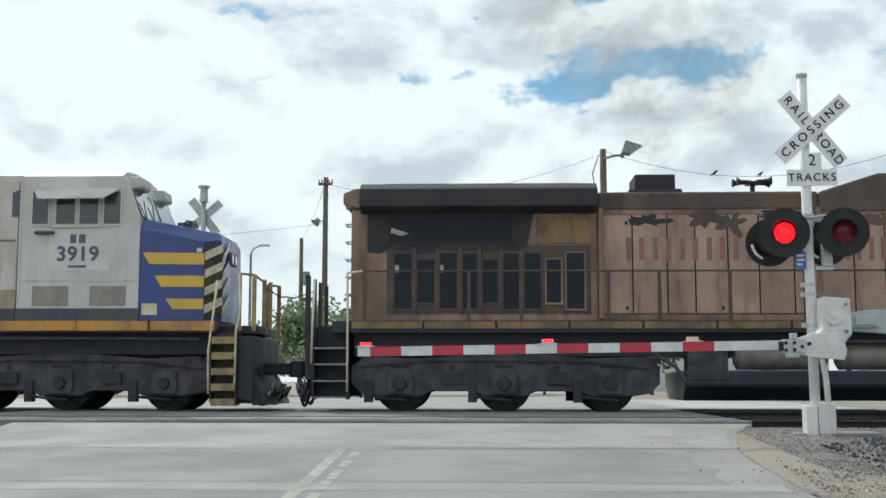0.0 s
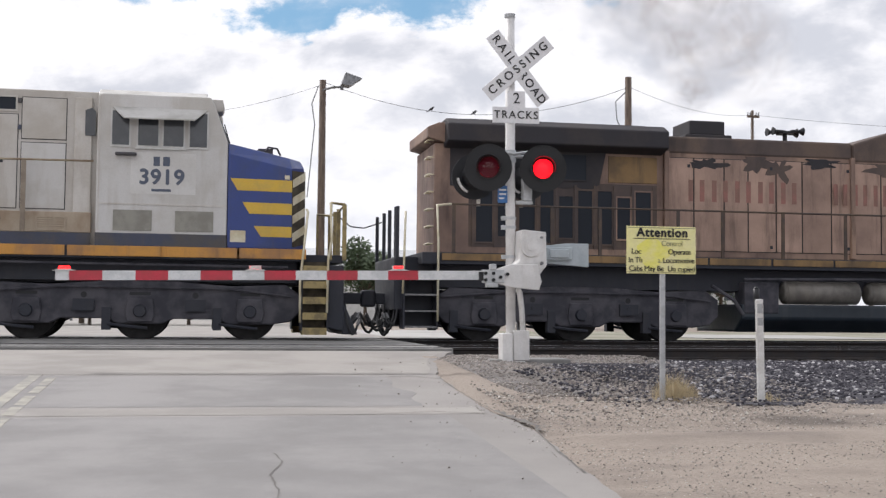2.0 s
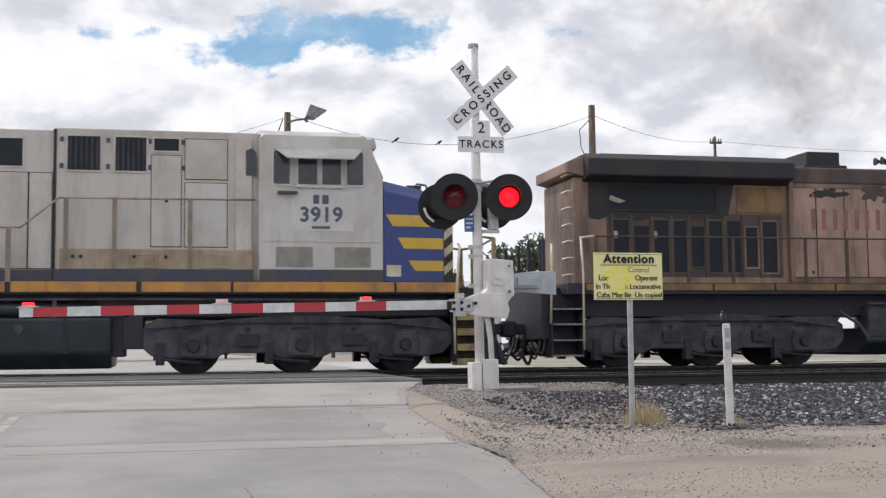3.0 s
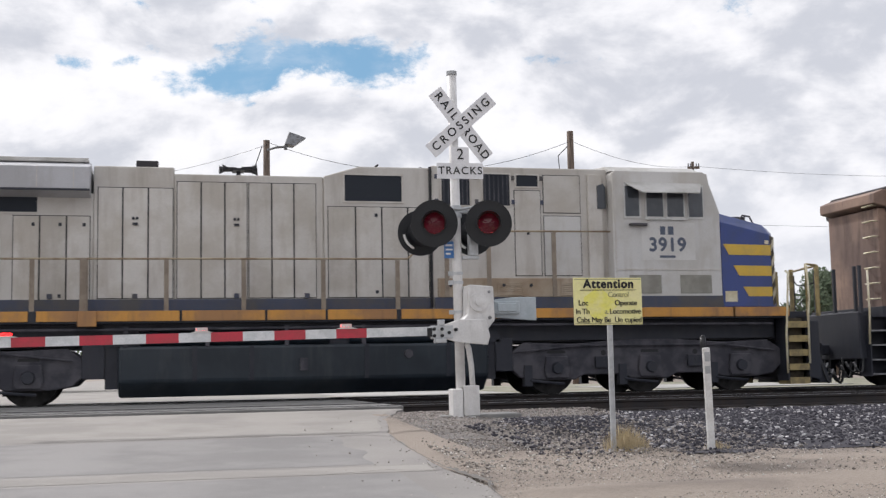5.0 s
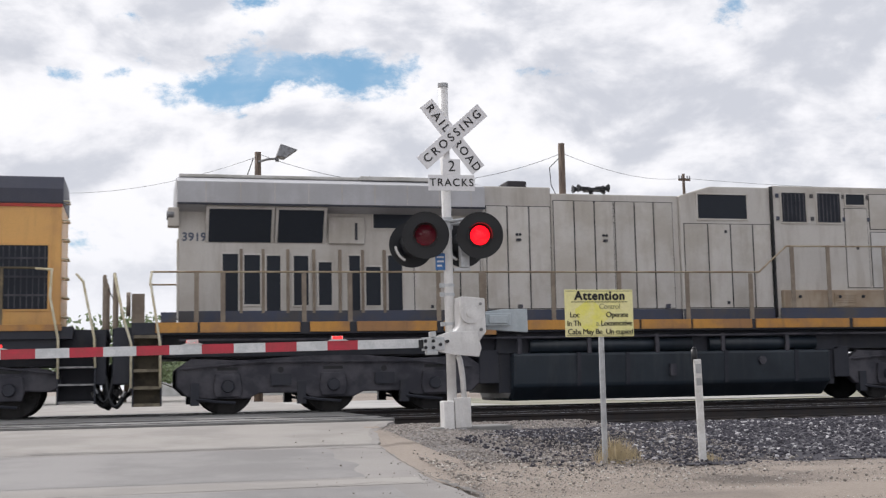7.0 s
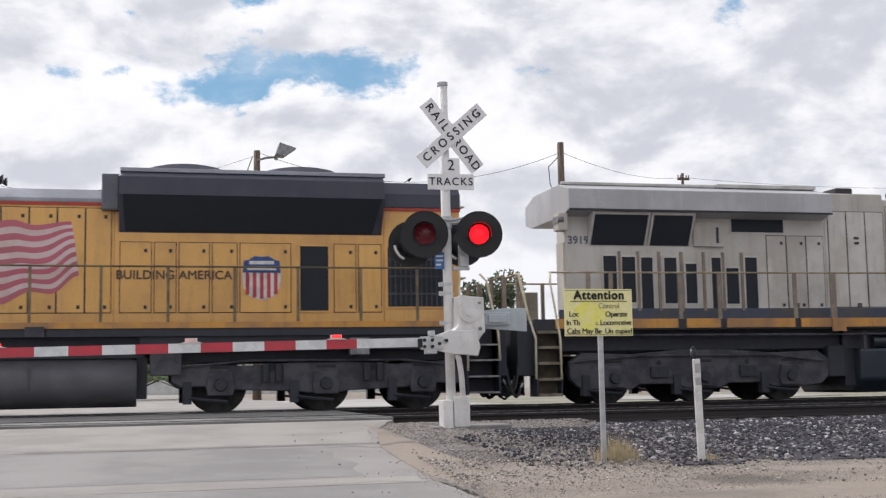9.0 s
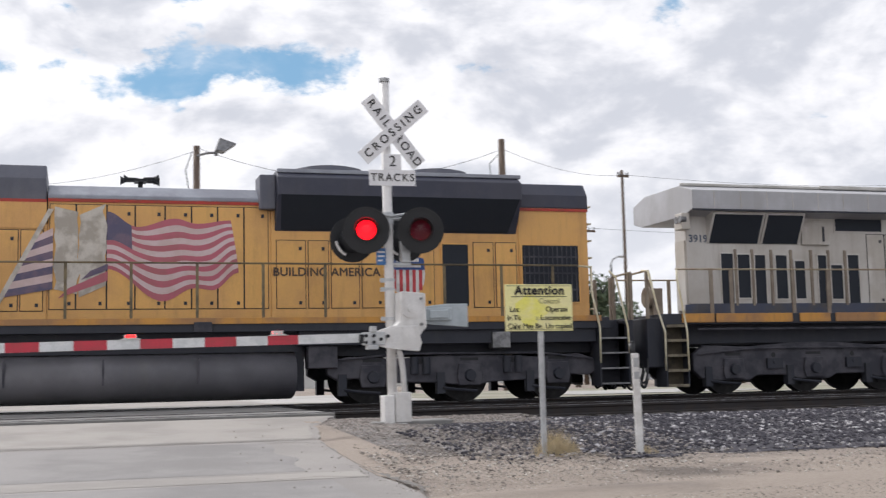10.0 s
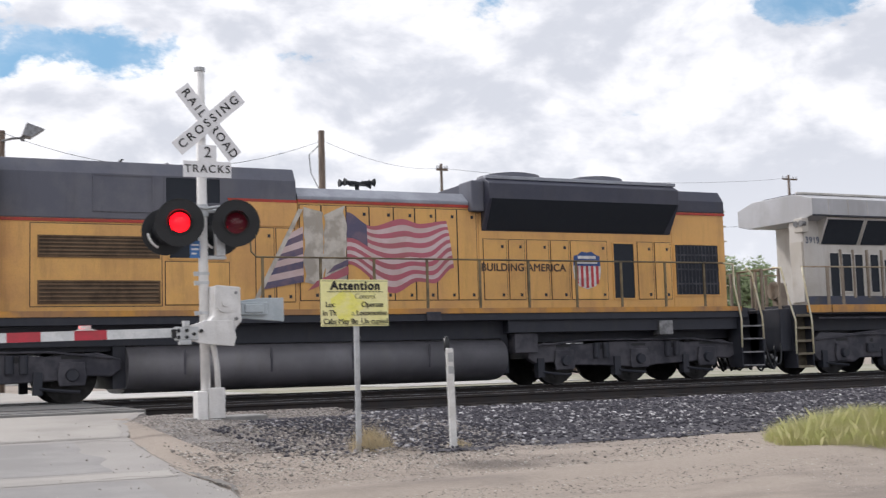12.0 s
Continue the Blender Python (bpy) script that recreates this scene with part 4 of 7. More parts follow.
    for lx, side in ((-6.03, 2), (-3.60, 0), (-1.68, 1)):
        lamp = part("arm_light", Mesh().prism_xz([(lx - 0.15, 0.062), (lx + 0.15, 0.062), (lx + 0.08, 0.082), (lx - 0.08, 0.082)], -0.45, -0.38), WHITE_FRAME, arm, "small red gate arm light")
        if side == 2:
            part("light_lens", Mesh().box(lx - 0.075, lx + 0.075, -0.445, -0.385, 0.083, 0.125), RED_SMALL, lamp, "red light", bevel=0.012)
        else:
            part("light_back", Mesh().box(lx - 0.08, lx + 0.08, -0.388, -0.38, 0.083, 0.13), WHITE_FRAME, lamp)
            plate = part("lamp_plate", Mesh().box(-0.065, 0.065, -0.020, -0.001, -0.019, 0.019), RED_SMALL, lamp, "red glowing bar that turns to flash", bevel=0.004)
            part("plate_back", Mesh().box(-0.065, 0.065, 0.0, 0.02, -0.019, 0.019), WHITE_FRAME, plate, "pale back")
            LAMP_PLATES.append((plate, (lx, -0.415, 0.106), side))
    return root


def attention_sign():
    x, y = 4.86, 12.30
    root = thing("warning_sign", "faded yellow attention sign on a steel post", "sign", (x, y, -0.46))
    part("post", Mesh().box(-0.018, 0.018, -0.012, 0.0, -0.1, 1.4).box(-0.028, -0.018, -0.024, 0.0, -0.1, 1.4).box(0.018, 0.028, -0.024, 0.0, -0.1, 1.4), GALV, root, "galvanised channel post")
    bx = -0.26 - 0.01
    w, h, zc = 0.79, 0.51, 1.61
    bd = part("sign_board", Mesh().box(bx - w / 2 + 0.25, bx + w / 2 + 0.25, -0.035, -0.028, zc - h / 2, zc + h / 2), SIGN_YELLOW, root, "faded yellow sign board", bevel=0.006)
    cx = bx + 0.25
    t = 0.008
    for zb in (zc - h / 2 + 0.012, zc + h / 2 - 0.012 - t):
        part("border", Mesh().box(cx - w / 2 + 0.012, cx + w / 2 - 0.012, -0.038, -0.035, zb, zb + t), SIGN_FADED, bd)
    # sun-bleached lemon blotch
    pts = [(cx - 0.10 + 0.19 * cos(a) * (1 + 0.18 * sin(3 * a + 1)), zc - 0.03 + 0.15 * sin(a) * (1 + 0.2 * cos(4 * a))) for a in [2 * pi * i / 22 for i in range(22)]]
    part("bleached_patch", Mesh().prism_xz(pts, -0.0372, -0.035), SIGN_LEMON, bd, "bright lemon patch")
    lettering("letters", "Attention", 0.132, SIGN_BLACK, bd, pose(cx + 0.01, -0.04, zc + 0.185), 1.12, heavy=0.005)
    part("underline", Mesh().box(cx - 0.32, cx + 0.33, -0.041, -0.038, zc + 0.118, zc + 0.124), SIGN_BLACK, bd)
    for dx, dz, body in ((0.12, 0.070, "Control"), (0.205, -0.02, "Operate"), (-0.285, -0.02, "Loc"), (-0.295, -0.112, "In Th"), (0.195, -0.112, "Locomotive"), (-0.02, -0.112, "a."), (-0.17, -0.203, "Cabs May Be"), (0.115, -0.203, "Un"), (0.285, -0.203, "cupied")):
        lettering("letters", body, 0.082, SIGN_BLACK if dx not in (0.12, -0.02) else SIGN_FADED, bd, pose(cx + dx, -0.04, zc + dz), 0.92)
    part("faint_words", Mesh().box(cx - 0.16, cx - 0.03, -0.039, -0.037, zc + 0.055, zc + 0.095).box(cx - 0.21, cx - 0.03, -0.039, -0.037, zc - 0.035, zc + 0.0).box(cx - 0.17, cx - 0.02, -0.039, -0.037, zc - 0.13, zc - 0.095), SIGN_LEMON, bd, "illegible bleached words")
    return root


def marker_post():
    root = thing("marker_post", "white plastic cable marker post with a dark cap", "marker post", (5.85, 11.98, -0.5))
    root.matrix_world = pose(5.85, 11.98, -0.5, 0, -1.0, 0)
    part("post", Mesh().box(-0.042, 0.042, -0.02, 0.02, -0.1, 1.13), POST_WHITE, root, bevel=0.012)
    part("cap", Mesh().cyl((0.0, 0.06, 1.1), (0.0, 0.06, 1.24), 0.032, n=14).cyl((0.0, 0.06, 1.24), (0.0, 0.06, 1.265), 0.032, 0.012, 14), MATT_BLACK, root, "dark cap", smooth=True)
    part("label_strip", Mesh().box(-0.03, 0.03, -0.024, -0.0205, 0.98, 1.08).box(-0.03, 0.03, -0.024, -0.0205, 0.85, 0.93), SIGN_BACK, root, "weathered label bars")


def blades(name, at, count, spread, height, material, label, seed, lean=0.5, width=0.0025):
    rng = random.Random(seed)
    m = Mesh()
    for _ in range(count):
        a, r = rng.uniform(0, 2 * pi), spread * rng.random() ** 0.7
        x, y = at[0] + r * cos(a) * 1.0, at[1] + r * sin(a) * 0.7
        h = height * rng.uniform(0.3, 1.0) * (1 - 0.55 * (r / spread) ** 2)
        la, lr = rng.uniform(0, 2 * pi), lean * h * rng.random()
        tip = (x + lr * cos(la), y + lr * sin(la), at[2] + h)
        mid = (x + lr * 0.35 * cos(la), y + lr * 0.35 * sin(la), at[2] + h * 0.6)
        wx = width * rng.uniform(0.6, 1.4)
        m.add([(x - wx, y, at[2] - 0.05), (x + wx, y, at[2] - 0.05), (mid[0] + wx * 0.8, mid[1], mid[2]), tip, (mid[0] - wx * 0.8, mid[1], mid[2])], [(0, 1, 2, 3, 4)])
    me = bpy.data.meshes.new(name)
    me.from_pydata(m.v, [], m.f)
    me.materials.append(material)
    return tagged(new(name, me), label, "grass", kind="stuff")


def tree(name, at, height, width, material, label, seed, trunk=True, leaves=2600):
    """Tapered trunk and limbs, with a crown of many small leaf clumps and gaps."""
    rng = random.Random(seed)
    root = thing(name, label, "tree" if trunk else "bush", at, "trees beyond the tracks" if trunk else "bushes beyond the tracks")
    m = Mesh()
    fork = height * (0.35 if trunk else 0.08)
    m.cyl((0, 0, -0.2), (0, 0, fork), 0.05 * height * 0.5, 0.035 * height * 0.5, 9)
    hubs = []
    for k in range(9 if trunk else 12):
        a = k * 2.4 + rng.random()
        r = width * 0.5 * rng.uniform(0.25, 0.85)
        p = Vector((r * cos(a), r * sin(a), fork + (height - fork) * rng.uniform(0.2, 0.85) * (1 - 0.35 * (2 * r / width) ** 2)))
        m.cyl((0, 0, fork * 0.9), tuple(p), 0.02 * height * 0.5, 0.006 * height, 6)
        hubs.append((p, rng.uniform(0.16, 0.30) * width))
    part("trunk", m, BARK, root)
    lv = Mesh()
    for _ in range(leaves):
        c, r = rng.choice(hubs)
        d = Vector((rng.gauss(0, 1), rng.gauss(0, 1), rng.gauss(0, 0.75))).normalized() * r * rng.random() ** 0.4
        p = c + d
        if p.z < (0.15 if trunk else 0.9):
            continue
        s = rng.uniform(0.07, 0.17) * (height / 5) ** 0.5
        u = Vector((rng.gauss(0, 1), rng.gauss(0, 1), rng.gauss(0, 1))).normalized()
        w = u.orthogonal().normalized()
        lv.add([tuple(p + u * s), tuple(p + w * s * 0.6), tuple(p - u * s), tuple(p - w * s * 0.6)], [(0, 1, 2, 3)])
    me = bpy.data.meshes.new("crown")
    me.from_pydata(lv.v, [], lv.f)
    me.materials.append(material)
    c = new("crown", me)
    c.parent = root
    return root


def utility_pole(at, height, label, arm=None, insul=True, r=0.14):
    root = thing("utility_pole", label, "utility pole", at, "utility poles beyond the tracks")
    part("pole", Mesh().cyl((0, 0, -0.3), (0, 0, height), r, r * 0.72, 14), WOOD_POLE, root, smooth=True)
    if arm:
        part("cross_arm", Mesh().box(-arm / 2, arm / 2, -0.16, -0.06, height - 0.42, height - 0.30), WOOD_POLE, root)
        for k in (-1, -0.55, 0.55, 1):
            m = Mesh().cyl((k * arm / 2 * 0.92, -0.11, height - 0.30), (k * arm / 2 * 0.92, -0.11, height - 0.12), 0.045, 0.03, 8)
            part("insulator", m, STEEL, root)
    return root


def wire(a, b, sag, label="thin sagging overhead wire", r=0.009):
    m = Mesh()
    pts = []
    for k in range(25):
        t = k / 24
        pts.append(tuple(Vector(a).lerp(Vector(b), t) - Vector((0, 0, sag * 4 * t * (1 - t)))))
    m.pipe(pts, r, 5)
    tagged(part("overhead_wire", m, MATT_BLACK), label, "wire")


def bird(at, yaw):
    root = thing("bird", "small dark bird perched on a wire", "bird", at, "birds on the wire")
    root.rotation_euler = (0, 0, yaw)
    root.scale = (0.75, 0.75, 0.75)
    m = Mesh()
    for x0, x1, r0, r1, z0, z1 in ((-0.10, 0.0, 0.035, 0.075, 0.06, 0.10), (0.0, 0.09, 0.075, 0.05, 0.10, 0.17), (0.09, 0.15, 0.05, 0.03, 0.17, 0.20)):
        m.cyl((x0, 0, z0), (x1, 0, z1), r0, r1, 10)
    b = part("body", m, MATT_BLACK, root, smooth=True)
    part("tail", Mesh().prism_xz([(-0.26, -0.03), (-0.24, -0.05), (-0.08, 0.04), (-0.09, 0.08)], -0.03, 0.03), MATT_BLACK, root)
    part("beak", Mesh().cyl((0.15, 0, 0.20), (0.19, 0, 0.195), 0.015, 0.002, 6), MATT_BLACK, root)
    part("leg", Mesh().cyl((0, 0.02, 0.0), (0, 0.02, 0.06), 0.006, n=5).cyl((0, -0.02, 0.0), (0, -0.02, 0.06), 0.006, n=5), MATT_BLACK, root)


def flood_lamp(pole, z, dx, big=1.0):
    """A box floodlight on a short bracket."""
    part("bracket", Mesh().pipe([(0, -0.1, z - 0.15), (dx * 0.45, -0.15, z - 0.05), (dx, -0.15, z)], 0.045, 8).box(dx - 0.06, dx + 0.06, -0.22, -0.08, z - 0.12, z + 0.05), STEEL, pole, "steel bracket")
    m = Mesh()
    s = big
    m.add([(dx - 0.05, -0.5 * s, z + 0.05), (dx + 0.35 * s, -0.5 * s, z + 0.0), (dx + 0.95 * s, -0.35 * s, z + 0.42 * s), (dx + 0.15 * s, -0.45 * s, z + 0.66 * s),
           (dx - 0.05, 0.2 * s, z + 0.05), (dx + 0.35 * s, 0.2 * s, z + 0.0), (dx + 0.95 * s, 0.1 * s, z + 0.42 * s), (dx + 0.15 * s, 0.15 * s, z + 0.66 * s)],
          [(0, 1, 2, 3), (7, 6, 5, 4), (0, 4, 5, 1), (1, 5, 6, 2), (2, 6, 7, 3), (3, 7, 4, 0)])
    part("floodlight", m, STEEL, pole, "grey box floodlight", bevel=0.02)


def shed(at, size, label):
    x, y, z = size
    root = thing("industrial_shed", label, "building", at, "sheds beyond the tracks")
    part("wall", Mesh().box(-x / 2, x / 2, 0, y, -0.3, z), WALL_WHITE, root)
    part("roof", Mesh().prism_yz([(-0.3, z), (y + 0.3, z), (y / 2, z + y * 0.12)], -x / 2 - 0.3, x / 2 + 0.3), GALV, root, "low metal roof")
    for k in range(3):
        xx = -x / 2 + (k + 0.6) * x / 3.4
        w = part("window", Mesh().box(xx, xx + 1.6, -0.03, 0.0, z * 0.45, z * 0.7), WHITE_FRAME, root)
        part("pane", Mesh().box(xx + 0.1, xx + 1.5, -0.045, -0.031, z * 0.47, z * 0.68), GLASS_DARK, w)


SIGNAL = crossing_signal()
attention_sign()
marker_post()
blades("dry_tuft", (5.03, 12.35, -0.45), 700, 0.26, 0.34, DRY_GRASS, "dry straw tuft at the foot of the sign", 11, 0.7, 0.0015)
blades("dry_tuft", (5.95, 12.05, -0.47), 120, 0.16, 0.14, DRY_GRASS, "dry straw tuft beside the marker post", 12)
blades("green_grass", (10.55, 10.6, -0.56), 24000, 1.35, 0.46, GREEN_GRASS, "yellow green grass clump at the edge of the ballast", 13, 0.9, 0.0014)
blades("green_grass", (12.6, 10.9, -0.56), 15000, 1.3, 0.47, GREEN_GRASS, "yellow green grass clump at the edge of the ballast", 14, 0.9, 0.0014)
# ---- locomotives ----
# Along the train, x is counted from the front edge of the grey unit's cab; z from the rail.
WHEELS, UNITS = [], []
WHEEL_R = 0.533


class Unit:
    """A locomotive: an empty on the rails that carries all its parts."""

    def __init__(self, name, label, mid):
        self.ox = mid
        self.root = thing(name, label, "locomotive", group="locomotives of the train")
        UNITS.append(self)

    def m(self):
        return Mesh(self.ox)

    def part(self, name, m, material, label="", bevel=0.0, parent=None, smooth=False):
        return part(name, m, material, parent or self.root, label, bevel, smooth)


def handrail(u, pts, posts, rail_mat, post_mat, y=-1.5, base=1.78, r=0.02, w=0.045, far=True):
    """A tube along the walkway and flat posts; pts are (x, z)."""
    for s in ((1, -1) if far else (1,)):
        u.part("handrail", u.m().pipe([(x, y * s, z) for x, z in pts], r, 8), rail_mat, "tubular walkway handrail", smooth=True)
        for x, z in posts:
            u.part("stanchion", u.m().box(x - w, x + w, y * s - 0.015, y * s + 0.015, base, z), post_mat)


def grab(u, pts, material=None, r=0.024, label="bent grab rail"):
    u.part("grab_rail", u.m().pipe(pts, r, 8), material or PALE_RAIL, label, smooth=True)


def truck(u, axles, style):
    """Side frames on both sides, journals, springs and three wheel pairs."""
    a, b = min(axles), max(axles)
    tr = u.part("truck_frame", u.m().box(a - 0.5, b + 0.5, -0.5, 0.5, 0.62, 0.86), DIRTY_BLACK, "black six-wheel truck")
    for s in (-1, 1):
        y0, y1 = (-1.22, -1.02) if s < 0 else (1.02, 1.22)
        outline = [(a - 0.95, 0.62), (a - 0.75, 0.50), (a - 0.35, 0.52), (a + 0.35, 0.44)]
        deep = style == "block"
        mid = (a + b) / 2
        outline += [(mid - 0.55, 0.40), (mid - 0.3, 0.36), (mid + 0.3, 0.36), (mid + 0.55, 0.40), (b - 0.35, 0.44), (b + 0.35, 0.52), (b + 0.75, 0.50), (b + 0.95, 0.62), (b + 0.95, 0.84), (b + 0.5, 0.98), (b - 0.5, 0.92), (mid + 0.6, 0.98), (mid - 0.6, 0.98), (a + 0.5, 0.92), (a - 0.5, 0.98), (a - 0.95, 0.84)]
        if deep:
            outline = [(a - 1.0, 0.55), (a - 0.8, 0.36), (a - 0.42, 0.30), (a + 0.42, 0.30), (a + 0.62, 0.40), (mid - 0.62, 0.40), (mid - 0.42, 0.30), (mid + 0.42, 0.30), (mid + 0.62, 0.40), (b - 0.62, 0.40), (b - 0.42, 0.30), (b + 0.42, 0.30), (b + 0.8, 0.36), (b + 1.0, 0.55), (b + 1.0, 0.90), (b + 0.7, 1.10), (b - 0.4, 1.06), (mid + 0.6, 1.14), (mid - 0.6, 1.14), (a + 0.4, 1.06), (a - 0.7, 1.10), (a - 1.0, 0.90)]
        u.part("side_frame", u.m().prism_xz(outline, y0, y1), UNDER_GREY, "dusty cast truck side frame", bevel=0.03, parent=tr)
        face = (y0 - 0.004, y0 - 0.001) if s < 0 else (y1 + 0.001, y1 + 0.004)
        # black plates on the face stand in for the shade inside slots and holes
        for x in axles:
            u.part("slot_shade", u.m().box(x - 0.2, x + 0.2, *face, 0.86, 0.92), MATT_BLACK, "black plate for the dark of a slot", parent=tr)
        for x in (mid - (b - a) / 4, mid + (b - a) / 4):
            u.part("hole_shade", u.m().cyl((x, face[0], 0.86), (x, face[1], 0.86), 0.06, n=12), MATT_BLACK, "black disc for the dark of a round hole", parent=tr)
        for x in axles:
            f = y0 if s < 0 else y1
            d = -1 if s < 0 else 1
            j = u.m().prism_xz([(x - 0.24, 0.34), (x + 0.24, 0.34), (x + 0.28, 0.50), (x + 0.24, 0.80), (x - 0.24, 0.80), (x - 0.28, 0.50)], f, f + 0.07 * d if d > 0 else f - 0.07)
            jb = u.part("journal_box", j, UNDER_GREY, parent=tr, bevel=0.02)
            u.part("bearing_cap", u.m().cyl((x, f + 0.07 * d, 0.55), (x, f + 0.15 * d, 0.55), 0.13, 0.11, 18), DIRTY_BLACK, parent=jb)
        for x in (a + (b - a) * 0.25, a + (b - a) * 0.75):
            f = -1.24 if s < 0 else 1.24
            m = u.m()
            if style == "coil":
                for k in (-0.13, 0.13):
                    m.cyl((x + k, f, 0.60), (x + k, f, 0.95), 0.085, n=12)
            else:
                m.box(x - 0.2, x + 0.2, min(f, f * 1.05), max(f, f * 1.05), 0.55, 0.78).cyl((x, f * 0.97, 0.70), (x, f * 1.06, 0.70), 0.05, n=10)
            u.part("spring", m, DIRTY_BLACK, parent=tr)
        f = -1.27 if s < 0 else 1.27
        for x in axles:
            m = u.m().pipe([(x - 0.60, f, 0.30), (x - 0.30, f, 0.26), (x + 0.15, f, 0.22)], 0.03, 6)
            m.box(x - 0.72, x - 0.55, min(f, f * 0.85), max(f, f * 0.85), 0.18, 0.62)
            u.part("brake_rigging", m, DIRTY_BLACK, parent=tr)
        m = u.m().pipe([(a - 0.9, f, 0.9), (a + 0.6, f, 1.02), (b - 0.4, f, 1.0), (b + 0.8, f, 0.86)], 0.022, 6)
        u.part("air_pipe", m, UNDER_GREY, parent=tr)
    for x in axles:
        m = Mesh()
        for s in (-1, 1):
            yy = 0.755 * s
            m.cyl((0, yy - 0.07, 0), (0, yy + 0.07, 0), WHEEL_R, n=40).cyl((0, yy - 0.07 * s - 0.02, 0), (0, yy - 0.07 * s + 0.005, 0), WHEEL_R + 0.028, n=40)
            m.cyl((0, yy + 0.06 * s, 0), (0, yy + 0.10 * s, 0), 0.17, n=20)
            for k in range(6):
                t = k * pi / 3
                m.cyl((0.33 * cos(t), yy + 0.06 * s, 0.33 * sin(t)), (0.33 * cos(t), yy + 0.085 * s, 0.33 * sin(t)), 0.05, n=8)
        m.cyl((0, -0.8, 0), (0, 0.8, 0), 0.1, n=16)
        w = part("wheelset", m, WHEEL_STEEL, tr, "dark steel wheelset")
        WHEELS.append((w, x - u.ox, WHEEL_R + 0.001))
    return tr


def steps(u, x0, x1, zs, mat, side=-1):
    """A stairwell at the corner of the deck: side plates and treads."""
    for s in (-1, 1):
        y0, y1 = (-1.55, -1.05) if s < 0 else (1.05, 1.55)
        st = u.part("step_well", u.m().box(x0 - 0.03, x0, y0, y1, min(zs) - 0.06, 1.6).box(x1, x1 + 0.03, y0, y1, min(zs) - 0.06, 1.6).box(x0, x1, *((-1.07, -1.03) if s < 0 else (1.03, 1.07)), min(zs), 1.6), DIRTY_BLACK, "dark stairwell plates")
        if mat in (STEP_YELLOW, STEP_DULL):
            u.part("riser", u.m().box(x0, x1, *((-1.30, -1.27) if s < 0 else (1.27, 1.30)), min(zs), 1.56), STEP_BROWN, "worn brown riser plate", parent=st)
        for z in zs:
            u.part("tread", u.m().box(x0, x1, y0 - 0.01 if s < 0 else y0, y1 if s < 0 else y1 + 0.01, z - (0.14 if mat is STEP_YELLOW else 0.06 if mat is STEP_DULL else 0.035), z), mat, parent=st)


def coupler(u, x0, x1):
    d = 1 if x1 > x0 else -1
    c = u.part("coupler", u.m().box(min(x0, x1), max(x0, x1), -0.12, 0.12, 0.74, 0.98), DIRTY_BLACK, "black knuckle coupler", bevel=0.03)
    u.part("knuckle", u.m().box(min(x1, x1 + 0.22 * d), max(x1, x1 + 0.22 * d), -0.2, 0.16, 0.68, 1.04), DIRTY_BLACK, parent=c, bevel=0.05)


def hoses(u, x, d, seed):
    """Air hoses that hang in loops under the end plate."""
    rng = random.Random(seed)
    for k in range(11):
        y = -1.36 + k * 0.25
        z = rng.uniform(0.72, 0.86)
        low = rng.uniform(0.10, 0.34)
        wide = rng.uniform(0.16, 0.42)
        x0 = x - d * rng.uniform(-0.02, 0.12)
        pts = []
        for i in range(11):
            t = i / 10
            # hangs down, swings round at the bottom and climbs part of the way back
            pts.append((x0 + d * wide * t ** 1.2, y - 0.08 * sin(pi * t), z - (z - low) * sin(pi * min(t * 0.78, 1)) ** 0.8))
        u.part("air_hose", u.m().pipe(pts, rng.uniform(0.024, 0.034), 8), MATT_BLACK, "black rubber air hose", smooth=True)
        u.part("hose_fitting", u.m().cyl(pts[-1], (pts[-1][0] + d * 0.05, pts[-1][1], pts[-1][2] + 0.1), 0.038, 0.03, 8), STEEL)


def door(u, x0, x1, z0, z1, material, y=-1.05, gap=0.015, latch=0, hinge=False, out=0.018):
    d = u.part("access_door", u.m().box(x0 + gap, x1 - gap, y - out, y - 0.004, z0 + gap, z1 - gap), material, bevel=0.005)
    # black sheet added behind the door for the dark of its seams
    u.part("seam_dark", u.m().box(x0, x1, y - 0.0035, y - 0.001, z0, z1), MATT_BLACK, parent=d)
    if latch:
        xm = (x0 + x1) / 2 if latch == 1 else x1 - 0.12
        for z in ((z0 + z1) / 2,) if latch == 1 else (z0 + 0.12, z1 - 0.18):
            u.part("latch", u.m().box(xm - 0.03, xm + 0.03, y - out - 0.012, y - out, z - 0.034, z + 0.034), DIRTY_BLACK, parent=d)
    return d


